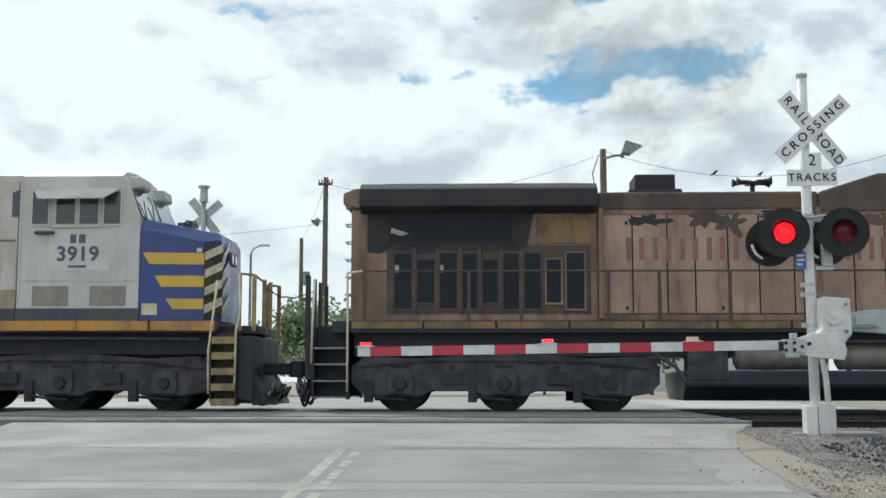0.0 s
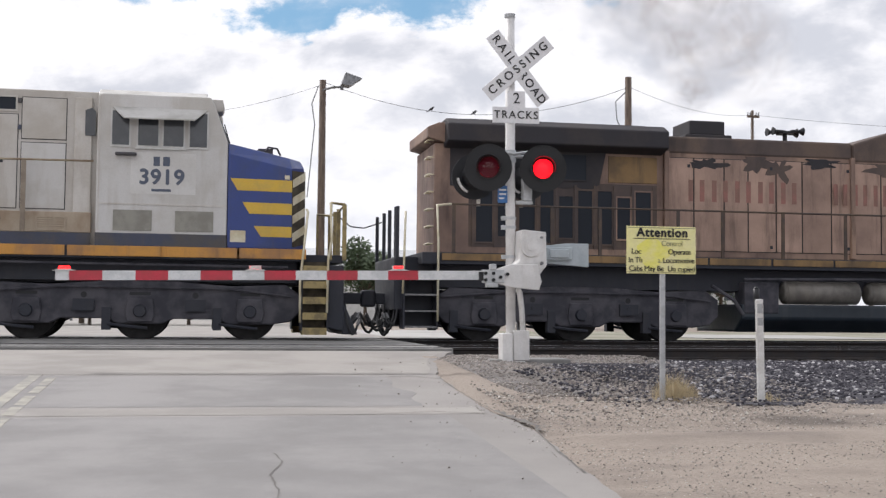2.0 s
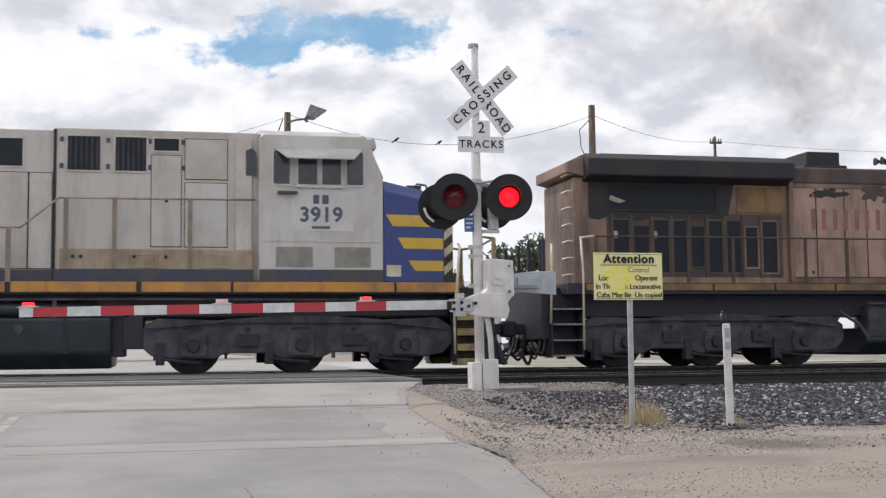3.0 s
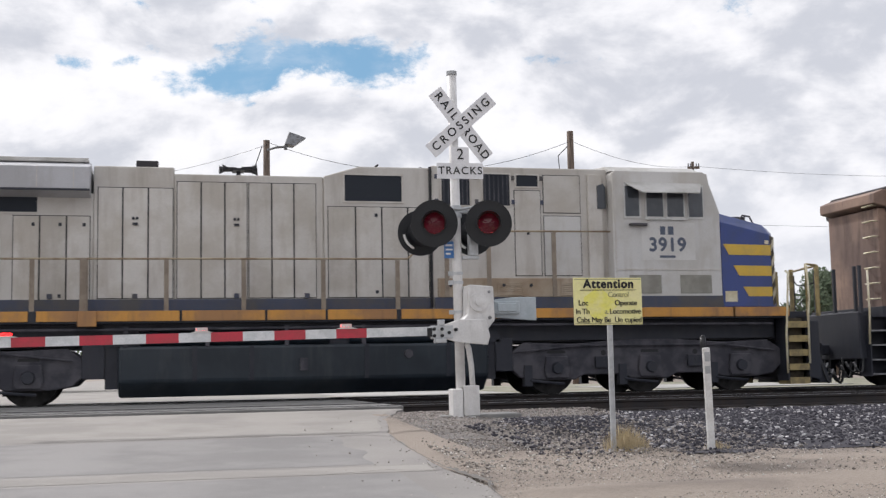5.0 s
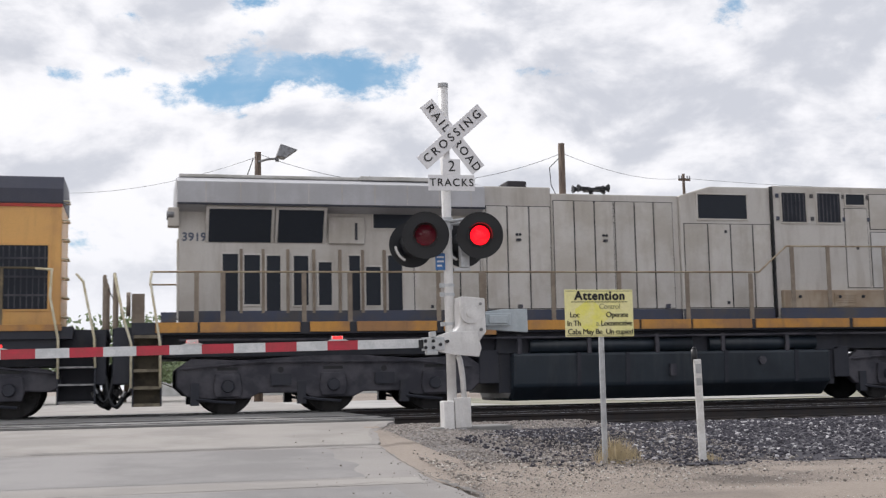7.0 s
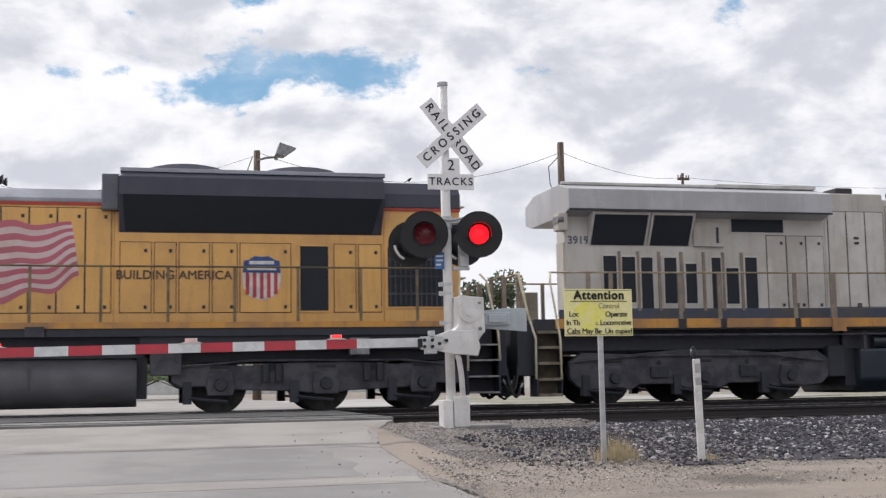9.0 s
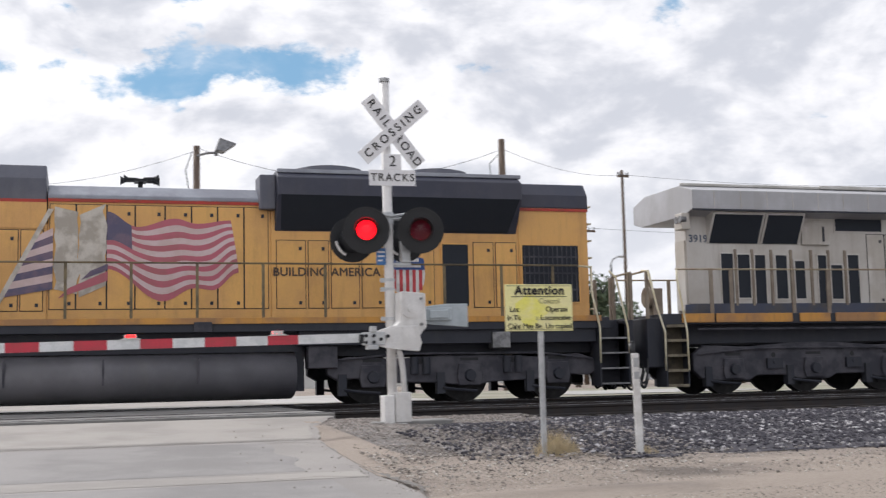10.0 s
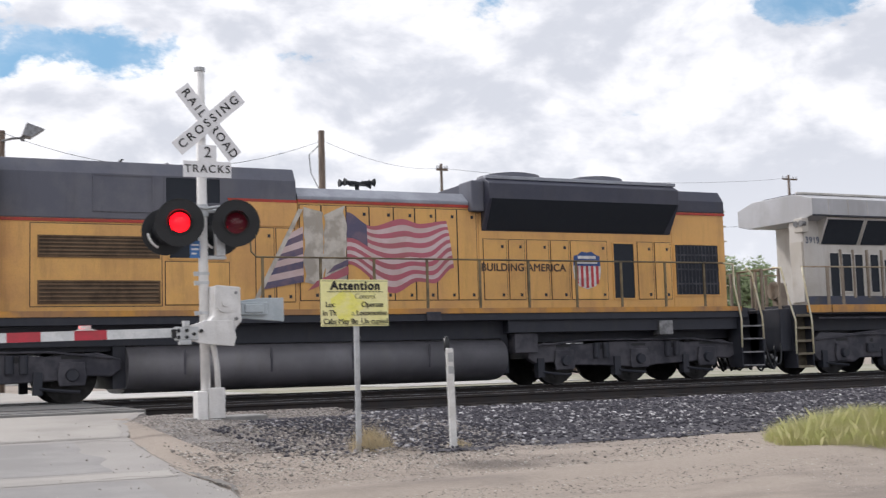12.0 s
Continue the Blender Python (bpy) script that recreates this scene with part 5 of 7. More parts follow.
def inset(u, name, x0, x1, z0, z1, y, material=None, frame=None, bars=0, label="", vertical=True):
    """A dark opening with a raised rim and, if wanted, slats across it."""
    p = u.part(name, u.m().box(x0, x1, y - 0.006, y - 0.001, z0, z1), material or SCREEN, label)
    t = 0.035
    if frame:
        m = u.m().box(x0 - t, x0, y - 0.022, y - 0.001, z0 - t, z1 + t).box(x1, x1 + t, y - 0.022, y - 0.001, z0 - t, z1 + t).box(x0, x1, y - 0.022, y - 0.001, z1, z1 + t).box(x0, x1, y - 0.022, y - 0.001, z0 - t, z0)
        u.part("rim", m, frame, parent=p)
    for k in range(bars):
        if vertical:
            x = x0 + (x1 - x0) * (k + 0.5) / bars
            u.part("slat", u.m().box(x - 0.012, x + 0.012, y - 0.018, y - 0.006, z0, z1), UNDER_GREY, parent=p)
        else:
            z = z0 + (z1 - z0) * (k + 0.5) / bars
            u.part("slat", u.m().add([(x0, y - 0.004, z + 0.018), (x1, y - 0.004, z + 0.018), (x1, y - 0.022, z - 0.012), (x0, y - 0.022, z - 0.012), (x0, y - 0.004, z + 0.012), (x1, y - 0.004, z + 0.012), (x1, y - 0.022, z - 0.018), (x0, y - 0.022, z - 0.018)], [(0, 1, 2, 3), (4, 5, 6, 7), (3, 2, 6, 7), (0, 3, 7, 4), (1, 2, 6, 5)]), frame or UNDER_GREY, parent=p)
    return p


def horn(u, x, z, material=MATT_BLACK):
    h = u.part("horn", u.m().cyl((x, 0, z - 0.22), (x, 0, z - 0.02), 0.05, n=10).box(x - 0.12, x + 0.12, -0.2, 0.2, z - 0.05, z), material, "black air horn cluster")
    for k, (y, d, l) in enumerate(((-0.18, 1, 0.36), (0.0, 1, 0.30), (0.18, 1, 0.40), (-0.09, -1, 0.34), (0.1, -1, 0.40))):
        u.part("trumpet", u.m().cyl((x + 0.05 * d, y, z), (x + l * d * 0.75, y, z), 0.03, 0.04, 12).cyl((x + l * d * 0.75, y, z), (x + l * d, y, z), 0.04, 0.095, 14), material, parent=h, smooth=True)


def bars_for_words(u, x0, x1, z0, z1, n, y, material, label, seed=1):
    """Plain upright bars in place of lettering."""
    w = (x1 - x0) / n
    for k in range(n):
        a = x0 + w * k
        u.part("letter_bar", u.m().box(a + w * 0.10, a + w * 0.30, y - 0.004, y - 0.001, z0, z1).box(a + w * 0.58, a + w * 0.78, y - 0.004, y - 0.001, z0, z1), material, label)


def grey_unit():
    u = Unit("grey_locomotive", "weathered grey diesel locomotive with blue nose, yellow stripes and orange sill", -9.2)
    # frame and deck
    u.part("deck", u.m().box(-20.4, 1.55, -1.52, 1.52, 1.56, 1.80).box(1.55, 2.35, -1.0, 1.0, 1.56, 1.72), DIRTY_BLACK, "black deck frame", bevel=0.01)
    u.part("underframe", u.m().box(-20.3, 2.1, -0.9, 0.9, 1.1, 1.56).box(-13.0, -5.0, -1.25, 1.25, 1.12, 1.56), DIRTY_BLACK)
    for x0, x1 in ((-19.9, -19.2), (-19.05, -17.2), (-16.9, -16.2), (-15.95, -14.4), (-14.15, -13.45), (-13.15, -11.6), (-11.45, -9.95), (-9.8, -8.75), (-8.6, -7.3), (-7.1, -6.2), (-6.1, -4.9), (-4.7, -3.1), (-2.95, -1.8), (-1.7, -1.2), (-1.1, 0.2), (0.25, 1.5)):
        u.part("sill_panel", u.m().box(x0 - 0.05, x1 + 0.05, -1.56, -1.521, 1.60, 1.80), SILL_ORANGE, "orange sill panel with chipped paint", bevel=0.006)
    u.part("sill_panel", u.m().box(-20.3, 1.5, 1.521, 1.56, 1.60, 1.80), SILL_ORANGE)
    u.part("jack_pad", u.m().box(-1.9, -1.25, -1.60, -1.561, 1.60, 1.80), SILL_ORANGE, bevel=0.01)
    u.part("jack_pad", u.m().box(-13.45, -13.1, -1.60, -1.561, 1.5, 1.8), SILL_ORANGE, bevel=0.01)
    # radiator hood
    y = -1.05
    u.part("radiator_hood", u.m().prism_xy([(-19.5, -1.05), (-13.2, -1.05), (-13.2, 1.05), (-18.6, 1.05), (-18.75, -0.5), (-19.5, -0.5)], 1.8, 4.15), GREY_PAINT, "grey radiator hood", bevel=0.02)
    w = u.part("radiator_wing", u.m().prism_yz([(-1.05, 4.05), (1.05, 4.05), (1.5, 4.16), (1.5, 4.60), (0.85, 4.78), (-0.85, 4.78), (-1.5, 4.60), (-1.5, 4.16)], -19.55, -13.25), WING_PAINT, "overhanging grey radiator wing", bevel=0.015)
    m = u.m()
    for x0, x1 in ((-19.2, -18.0), (-17.9, -16.3), (-16.2, -15.9)):
        m.box(x0, x1, -0.8, 0.8, 4.78, 4.86)
    u.part("roof_grille", m, SCREEN, "dark roof grille")
    u.part("roof_panel", u.m().box(-15.8, -13.3, -0.95, 0.95, 4.781, 4.87).box(-19.5, -13.3, -0.9, -0.82, 4.781, 4.85), ROOF_PAINT, bevel=0.02)
    for x0, x1, z0, z1 in ((-18.92, -17.68, 3.45, 4.08), (-17.54, -16.62, 3.45, 4.08)):
        # screens that lean out under the wing
        hs = u.part("screen_housing", u.m().prism_yz([(-1.04, z0 - 0.05), (-1.40, z1), (-1.40, z1 + 0.05), (-1.04, z1 + 0.05)], x0 - 0.06, x1 + 0.06), GREY_PAINT, "slanted grey screen housing", bevel=0.008)
        u.part("radiator_screen", u.m().prism_yz([(-1.072, z0 - 0.015), (-1.40, z1 - 0.02), (-1.39, z1 - 0.015), (-1.062, z0 - 0.01)], x0, x1), SCREEN, "dark radiator screen", parent=hs)
    for x0, x1, z0, z1 in ((-15.55, -14.25, 3.76, 4.08),):
        inset(u, "radiator_screen", x0, x1, z0, z1, y, SCREEN, GREY_PAINT, label="dark radiator screen")
    bx = u.part("equipment_box", u.m().box(-16.5, -15.75, -1.12, -1.051, 3.42, 3.98), GREY_DOOR, "grey equipment box", bevel=0.01)
    u.part("lever", u.m().box(-15.95, -15.90, -1.14, -1.121, 3.5, 3.85), DIRTY_BLACK, parent=bx)
    for x0, x1, z0, z1 in ((-18.64, -18.33, 2.04, 3.2), (-18.21, -17.89, 2.18, 3.18), (-17.76, -17.48, 2.05, 3.17), (-17.21, -16.91, 2.16, 3.17), (-16.70, -16.43, 2.16, 3.04), (-16.07, -15.84, 2.05, 3.18), (-15.72, -15.41, 2.15, 2.95), (-15.25, -14.95, 2.05, 3.19)):
        inset(u, "vent", x0, x1, z0, z1, y, SCREEN, GREY_DOOR, bars=0, label="tall dark vent")
    for x in (-18.27, -17.83, -17.33, -16.80, -16.26, -15.79, -15.33):
        u.part("vent_post", u.m().box(x - 0.03, x + 0.03, -1.09, -1.051, 2.0, 3.3), BROWN_POST)
    for x0, x1 in ((-14.7, -14.2), (-14.2, -13.7), (-13.7, -13.25)):
        door(u, x0, x1, 2.0, 3.7, GREY_DOOR, latch=2)
    for k in range(9):
        u.part("wing_seam", u.m().prism_yz([(-1.507, 4.17), (-1.507, 4.59), (-1.499, 4.59), (-1.499, 4.17)], -19.0 + k * 0.68, -18.985 + k * 0.68), GREY_PAINT)
    u.part("wing_lip", u.m().box(-19.55, -13.25, -1.515, -1.49, 4.13, 4.17), DIRTY_BLACK, "dark drip edge under the wing")
    # engine hood
    u.part("exhaust_hood", u.m().box(-13.2, -11.64, -1.05, 1.05, 1.8, 4.70), GREY_PAINT, "grey hood section", bevel=0.03)
    u.part("engine_hood", u.m().box(-11.64, -8.65, -1.05, 1.05, 1.8, 4.57), GREY_PAINT, "grey hood section", bevel=0.03)
    for k, (x0, x1) in enumerate(((-13.12, -12.64), (-12.64, -12.15), (-12.15, -11.66), (-11.60, -11.12), (-11.12, -10.65), (-10.65, -10.2), (-10.18, -9.71), (-9.71, -9.26), (-9.26, -8.80))):
        door(u, x0, x1, 2.06, 4.28 if k < 3 else 4.42, GREY_DOOR, latch=0)
    for x in (-12.40, -10.42):
        u.part("door_handle", u.m().box(x - 0.05, x + 0.05, -1.10, -1.069, 3.52, 3.57), DIRTY_BLACK)
        for dx in (-0.035, 0.035):
            u.part("door_lock", u.m().cyl((x + dx, -1.09, 3.66), (x + dx, -1.069, 3.66), 0.03, n=8), DIRTY_BLACK)
    for x in (-14.0, -12.4, -10.42, -9.0, -8.3, -7.6, -6.8):
        u.part("drain_box", u.m().box(x - 0.05, x + 0.05, -1.10, -1.051, 2.06, 2.16), NAVY_BAND)
    ex = u.part("exhaust_stack", u.m().box(-12.45, -11.9, -0.42, 0.42, 4.70, 4.80).box(-12.40, -11.95, -0.35, 0.35, 4.80, 4.95), SOOT, "sooty exhaust stack", bevel=0.03)
    horn(u, -10.3, 4.86)
    # blower section slopes up to the tall equipment cab
    u.part("blower_hood", u.m().prism_xz([(-8.65, 1.8), (-6.42, 1.8), (-6.42, 4.79), (-7.9, 4.79), (-8.65, 4.57)], -1.12, 1.12), GREY_PAINT, "grey hood section that steps up", bevel=0.03)
    inset(u, "blower_screen", -8.22, -7.02, 4.06, 4.60, -1.12, SCREEN, GREY_DOOR, label="dark blower screen")
    for x0, x1 in ((-8.58, -8.0), (-8.0, -7.45), (-7.45, -6.9), (-6.9, -6.45)):
        door(u, x0, x1, 2.06, 3.95, GREY_DOOR, y=-1.12, latch=2 if x0 == -8.0 else 0)
    u.part("equipment_cab", u.m().box(-6.40, -2.46, -1.18, 1.18, 1.8, 4.83), GREY_PAINT, "grey equipment cabinet section", bevel=0.03)
    yy = -1.18
    for x0, x1 in ((-6.18, -5.57), (-5.28, -4.69)):
        inset(u, "louvre", x0, x1, 4.0, 4.67, yy, SCREEN, GREY_DOOR, bars=6, label="dark upright louvre")
    inset(u, "louvre", -4.54, -4.06, 4.42, 4.66, yy, SCREEN, GREY_DOOR, label="small dark louvre")
    for x in (-6.29, -5.42, -4.62, -3.98):
        for z in (4.08, 4.60):
            u.part("hinge", u.m().box(x - 0.035, x + 0.035, yy - 0.03, yy - 0.001, z - 0.045, z + 0.045), NAVY_BAND)
    u.part("hood_joint", u.m().box(-6.44, -6.395, -1.2, -1.1, 1.85, 4.80), MATT_BLACK, "dark joint between hood sections")
    door(u, -4.6, -4.0, 2.5, 4.34, GREY_DOOR, y=yy, latch=1)
    door(u, -3.95, -3.1, 3.85, 4.68, GREY_DOOR, y=yy)
    door(u, -3.95, -3.1, 2.5, 3.80, CAB_PAINT, y=yy)
    u.part("corner_post", u.m().box(-2.95, -2.62, -1.26, -1.181, 2.4, 4.70), GREY_DOOR, bevel=0.02)
    for x0 in (-5.0, -3.6):
        inset(u, "low_louvre", x0, x0 + 0.5, 2.12, 2.33, -1.30, TAN_GRIME, TAN_GRIME, bars=5, vertical=False, label="grey louvre")
    u.part("lower_box", u.m().box(-6.3, -2.6, -1.30, -1.181, 2.05, 2.45), TAN_GRIME, "tan grimed lower box", bevel=0.015)
    for x in (-6.05, -5.9, -4.9, -4.3):
        u.part("bolt_lug", u.m().cyl((x, -1.33, 2.3), (x, -1.30, 2.3), 0.035, n=8), DIRTY_BLACK)
    u.part("navy_band", u.m().box(-19.5, -8.65, -1.075, -1.052, 1.80, 2.05).box(-8.65, -6.40, -1.145, -1.122, 1.80, 2.05).box(-6.40, -2.6, -1.33, -1.305, 1.80, 2.05), NAVY_BAND, "dull navy band along the hood foot")
    # cab
    c = u.part("cab", u.m().prism_xz([(-2.5, 1.8), (-0.01, 1.8), (-0.01, 3.88), (-0.27, 4.60), (-0.36, 4.76), (-2.42, 4.76), (-2.5, 4.70)], -1.53, 1.53), CAB_PAINT, "pale grey cab", bevel=0.03)
    u.part("cab_roof", u.m().prism_yz([(-1.50, 4.74), (1.50, 4.74), (1.1, 4.90), (0.5, 4.96), (-0.5, 4.96), (-1.1, 4.90)], -2.50, -0.42), ROOF_PAINT, "dusty arched cab roof", bevel=0.02, parent=c)
    u.part("number_board", u.m().prism_xz([(-0.42, 4.54), (-0.12, 4.54), (-0.08, 4.60), (-0.12, 4.78), (-0.42, 4.78)], -1.2, -0.55), GREY_DOOR, "grey number board box", parent=c, bevel=0.02)
    u.part("number_board", u.m().prism_xz([(-0.42, 4.54), (-0.12, 4.54), (-0.08, 4.60), (-0.12, 4.78), (-0.42, 4.78)], 0.55, 1.2), GREY_DOOR, parent=c, bevel=0.02)
    ys = -1.532
    for x0, x1 in ((-2.22, -1.90), (-1.73, -1.35), (-1.25, -0.87), (-0.75, -0.42)):
        wn = u.part("cab_window", u.m().box(x0 - 0.03, x1 + 0.03, ys - 0.02, ys, 3.72, 4.46), WHITE_FRAME, "side window in a pale frame", parent=c)
        u.part("pane", u.m().box(x0, x1, ys - 0.026, ys - 0.0205, 3.76, 4.42), GLASS_DARK, parent=wn)
    u.part("window_ledge", u.m().box(-1.78, -0.82, ys - 0.05, ys - 0.021, 3.69, 3.72), WHITE_FRAME, parent=c)
    aw = u.m().add([(-2.22, ys, 4.50), (-0.42, ys, 4.50), (-0.66, ys - 0.42, 4.24), (-1.98, ys - 0.42, 4.24), (-2.22, ys, 4.48), (-0.42, ys, 4.48), (-0.66, ys - 0.42, 4.215), (-1.98, ys - 0.42, 4.215)], [(0, 1, 2, 3), (7, 6, 5, 4), (0, 3, 7, 4), (3, 2, 6, 7), (2, 1, 5, 6), (1, 0, 4, 5)])
    u.part("sunshade", aw, ROOF_PAINT, "white metal sunshade over the side windows", parent=c)
    u.part("windscreen", u.m().prism_xz([(0.0, 3.93), (0.015, 3.93), (-0.235, 4.52), (-0.25, 4.52)], -1.42, -0.15).prism_xz([(0.0, 3.93), (0.015, 3.93), (-0.235, 4.52), (-0.25, 4.52)], 0.15, 1.42), GLASS_BLUE, "sloped windscreen", parent=c)
    u.part("wiper", u.m().pipe([(0.03, -1.2, 3.9), (-0.08, -1.1, 4.3)], 0.012, 5).pipe([(0.03, -0.6, 3.9), (-0.08, -0.45, 4.3)], 0.012, 5), MATT_BLACK, parent=c)
    u.part("armrest", u.m().box(-2.15, -1.75, ys - 0.12, ys, 3.55, 3.61), NAVY_BAND, parent=c, bevel=0.02)
    u.part("seam", u.m().box(-2.44, -0.03, ys - 0.008, ys, 2.60, 2.63).box(-2.46, -2.44, ys - 0.008, ys, 2.1, 4.5), GREY_DOOR, parent=c)
    for x0 in (-2.17, -1.0):
        u.part("vent_panel", u.m().box(x0, x0 + 0.73, ys - 0.012, ys, 2.10, 2.50), surface_vent, "grey mesh vent panel", parent=c)
    u.part("cab_band", u.m().box(-2.5, -0.01, ys - 0.012, ys - 0.001, 1.80, 2.05), NAVY_BAND, parent=c)
    u.part("door_slot", u.m().prism_xz([(-2.75, 3.95), (-2.55, 3.95), (-2.55, 4.42), (-2.62, 4.5), (-2.75, 4.45)], -1.28, -1.262), GLASS_DARK, "cab door window")
    u.part("clean_panel", u.m().box(-1.86, -0.62, ys - 0.003, ys - 0.001, 2.82, 3.63), CLEAN_PAINT, "cleaner patch of pale paint", parent=c)
    lettering("number", "3919", 0.41, LETTER_BLUE, c, pose(-1.27 - u.ox, ys - 0.007, 3.14), 1.08, heavy=0.013)
    u.part("emblem_bar", u.m().box(-1.43, -1.31, ys - 0.008, ys - 0.0035, 3.37, 3.55).box(-1.25, -1.12, ys - 0.008, ys - 0.0035, 3.37, 3.55), LETTER_BLUE, "plain bars in place of the emblem", parent=c)
    u.part("type_bar", u.m().box(-1.46, -1.09, ys - 0.008, ys - 0.0035, 2.87, 2.92), LETTER_BLUE, parent=c)
    # nose
    n = u.m()
    v = [(0.0, -1.515, 1.8), (1.28, -1.36, 1.8), (1.56, -1.0, 1.8), (1.56, 1.0, 1.8), (1.28, 1.36, 1.8), (0.0, 1.515, 1.8),
         (0.0, -1.515, 3.66), (1.26, -1.36, 3.42), (1.53, -0.95, 3.48), (1.53, 0.95, 3.48), (1.26, 1.36, 3.42), (0.0, 1.515, 3.66),
         (0.0, -1.3, 3.90), (1.22, -1.10, 3.66), (1.46, -0.8, 3.64), (1.46, 0.8, 3.64), (1.22, 1.10, 3.66), (0.0, 1.3, 3.90)]
    f = [(0, 1, 7, 6), (1, 2, 8, 7), (2, 3, 9, 8), (3, 4, 10, 9), (4, 5, 11, 10), (6, 7, 13, 12), (7, 8, 14, 13), (8, 9, 15, 14), (9, 10, 16, 15), (10, 11, 17, 16), (12, 13, 14, 15, 16, 17), (5, 4, 3, 2, 1, 0), (0, 6, 12, 17, 11, 5)]
    nose = u.part("nose", n.add(v, f), BLUE_PAINT, "blue nose with yellow stripes", bevel=0.02)
    side = lambda x: -1.515 + (1.515 - 1.36) * x / 1.28 - 0.004

    def nose_plate(name, quad, mat, label, d=0.004):
        m = u.m().add([(x, side(x) - d, z) for x, z in quad] + [(x, side(x) + 0.003, z) for x, z in quad], [(0, 1, 2, 3), (7, 6, 5, 4), (0, 4, 5, 1), (1, 5, 6, 2), (2, 6, 7, 3), (3, 7, 4, 0)])
        u.part(name, m, mat, label, parent=nose)
    for xl, z0, z1 in ((0.05, 2.945, 3.18), (0.29, 2.49, 2.715), (0.52, 2.04, 2.25)):
        nose_plate("nose_stripe", [(xl + 0.14, z0), (1.27, z0), (1.27, z1), (xl, z1)], STRIPE_YELLOW, "yellow nose stripe")
    nose_plate("notice_plate", [(0.06, 1.92), (0.36, 1.92), (0.36, 2.15), (0.06, 2.15)], PALE_RAIL, "cream notice plate", 0.006)
    nose_plate("notice_plate", [(1.12, 3.20), (1.22, 3.20), (1.22, 3.28), (1.12, 3.28)], PALE_RAIL, "small cream plate", 0.006)
    hz = u.m().add([(1.2835, -1.354, 1.85), (1.5635, -0.99, 1.85), (1.5575, -0.98, 3.40), (1.2775, -1.354, 3.38), (1.27, -1.34, 1.85), (1.55, -0.98, 1.85), (1.545, -0.97, 3.40), (1.265, -1.34, 3.38)], [(0, 1, 2, 3), (7, 6, 5, 4), (0, 4, 5, 1), (1, 5, 6, 2), (2, 6, 7, 3), (3, 7, 4, 0)])
    u.part("hazard_field", hz, STEP_BROWN, "dark brown field behind the diagonal stripes", parent=nose)
    for k in range(4):
        z = 1.95 + k * 0.36
        m = u.m()
        m.add([(1.287, -1.358, z), (1.567, -0.995, z + 0.20), (1.562, -0.99, z + 0.37), (1.285, -1.358, z + 0.17)], [(0, 1, 2, 3)])
        m.add([(1.568, -0.94, z), (1.568, -0.30, z + 0.35), (1.566, -0.30, z + 0.5), (1.566, -0.94, z + 0.15)], [(0, 1, 2, 3)])
        u.part("hazard_stripe", m, PALE_RAIL if z < 3.2 else STRIPE_YELLOW, "cream diagonal stripe on the nose front", parent=nose)
    hl = u.part("headlight", u.m().box(1.50, 1.59, -0.35, 0.35, 3.05, 3.3), NAVY_BAND, "headlight housing", parent=nose)
    for yv in (-0.16, 0.16):
        u.part("headlight_lens", u.m().cyl((1.59, yv, 3.17), (1.605, yv, 3.17), 0.11, n=18), GLASS_BLUE, parent=hl)
    u.part("nose_rail", u.m().pipe([(0.75, -1.0, 3.80), (0.80, -1.02, 3.88), (0.98, -1.0, 3.86), (1.05, -1.0, 3.72)], 0.02, 6).box(0.6, 0.9, -0.95, -0.6, 3.74, 3.86), NAVY_BAND, parent=nose)
    # front platform, steps and rails
    steps(u, 1.50, 1.98, (0.25, 0.55, 0.86, 1.17, 1.48), STEP_YELLOW)
    u.part("pilot_plate", u.m().prism_xz([(1.98, 0.25), (2.30, 0.18), (2.34, 0.25), (2.32, 1.5), (1.98, 1.5)], -1.45, 1.45), DIRTY_BLACK, "black pilot plate", bevel=0.03)
    u.part("plow", u.m().prism_xz([(2.3, 0.12), (2.62, 0.12), (2.36, 0.7), (2.3, 0.7)], -1.4, 1.4), DIRTY_BLACK, "black snow plow", bevel=0.02)
    grab(u, [(1.45, -1.56, 0.35), (1.44, -1.58, 1.2), (1.50, -1.56, 1.75), (1.58, -1.52, 2.55), (1.56, -1.45, 2.60)])
    grab(u, [(1.98, -1.58, 0.55), (1.99, -1.58, 1.6), (2.06, -1.54, 2.0), (2.03, -1.52, 2.75)])
    for yv in (-1.45, -0.35, 0.35, 1.45):
        u.part("platform_post", u.m().box(2.28, 2.36, yv - 0.03, yv + 0.03, 1.6, 2.72), STEP_YELLOW, "yellow end post")
    for yv in (-1.48, 1.48):
        u.part("platform_post", u.m().box(2.02, 2.07, yv - 0.02, yv + 0.02, 1.6, 2.75), STEP_YELLOW)
    grab(u, [(2.04, -1.48, 2.75), (2.32, -1.45, 2.72), (2.32, -0.35, 2.66)], STEP_YELLOW, 0.022)
    grab(u, [(2.32, 0.35, 2.66), (2.32, 1.45, 2.72), (2.04, 1.48, 2.75)], STEP_YELLOW, 0.022)
    u.part("walk_chain", u.m().pipe([(2.34, -0.35, 2.55), (2.6, -0.1, 2.38), (2.9, 0.0, 2.36), (3.3, 0.1, 2.5)], 0.014, 5), MATT_BLACK, "safety chain between units")
    coupler(u, 2.3, 2.85)
    hoses(u, 2.36, 1, 4)
    # rails along the walkway
    posts = [(x, 2.80) for x in (-19.17, -18.66, -17.06, -16.13, -14.29, -13.31, -11.8, -10.31, -8.73, -7.21)] + [(x, 3.40) for x in (-6.17, -5.27, -3.84)]
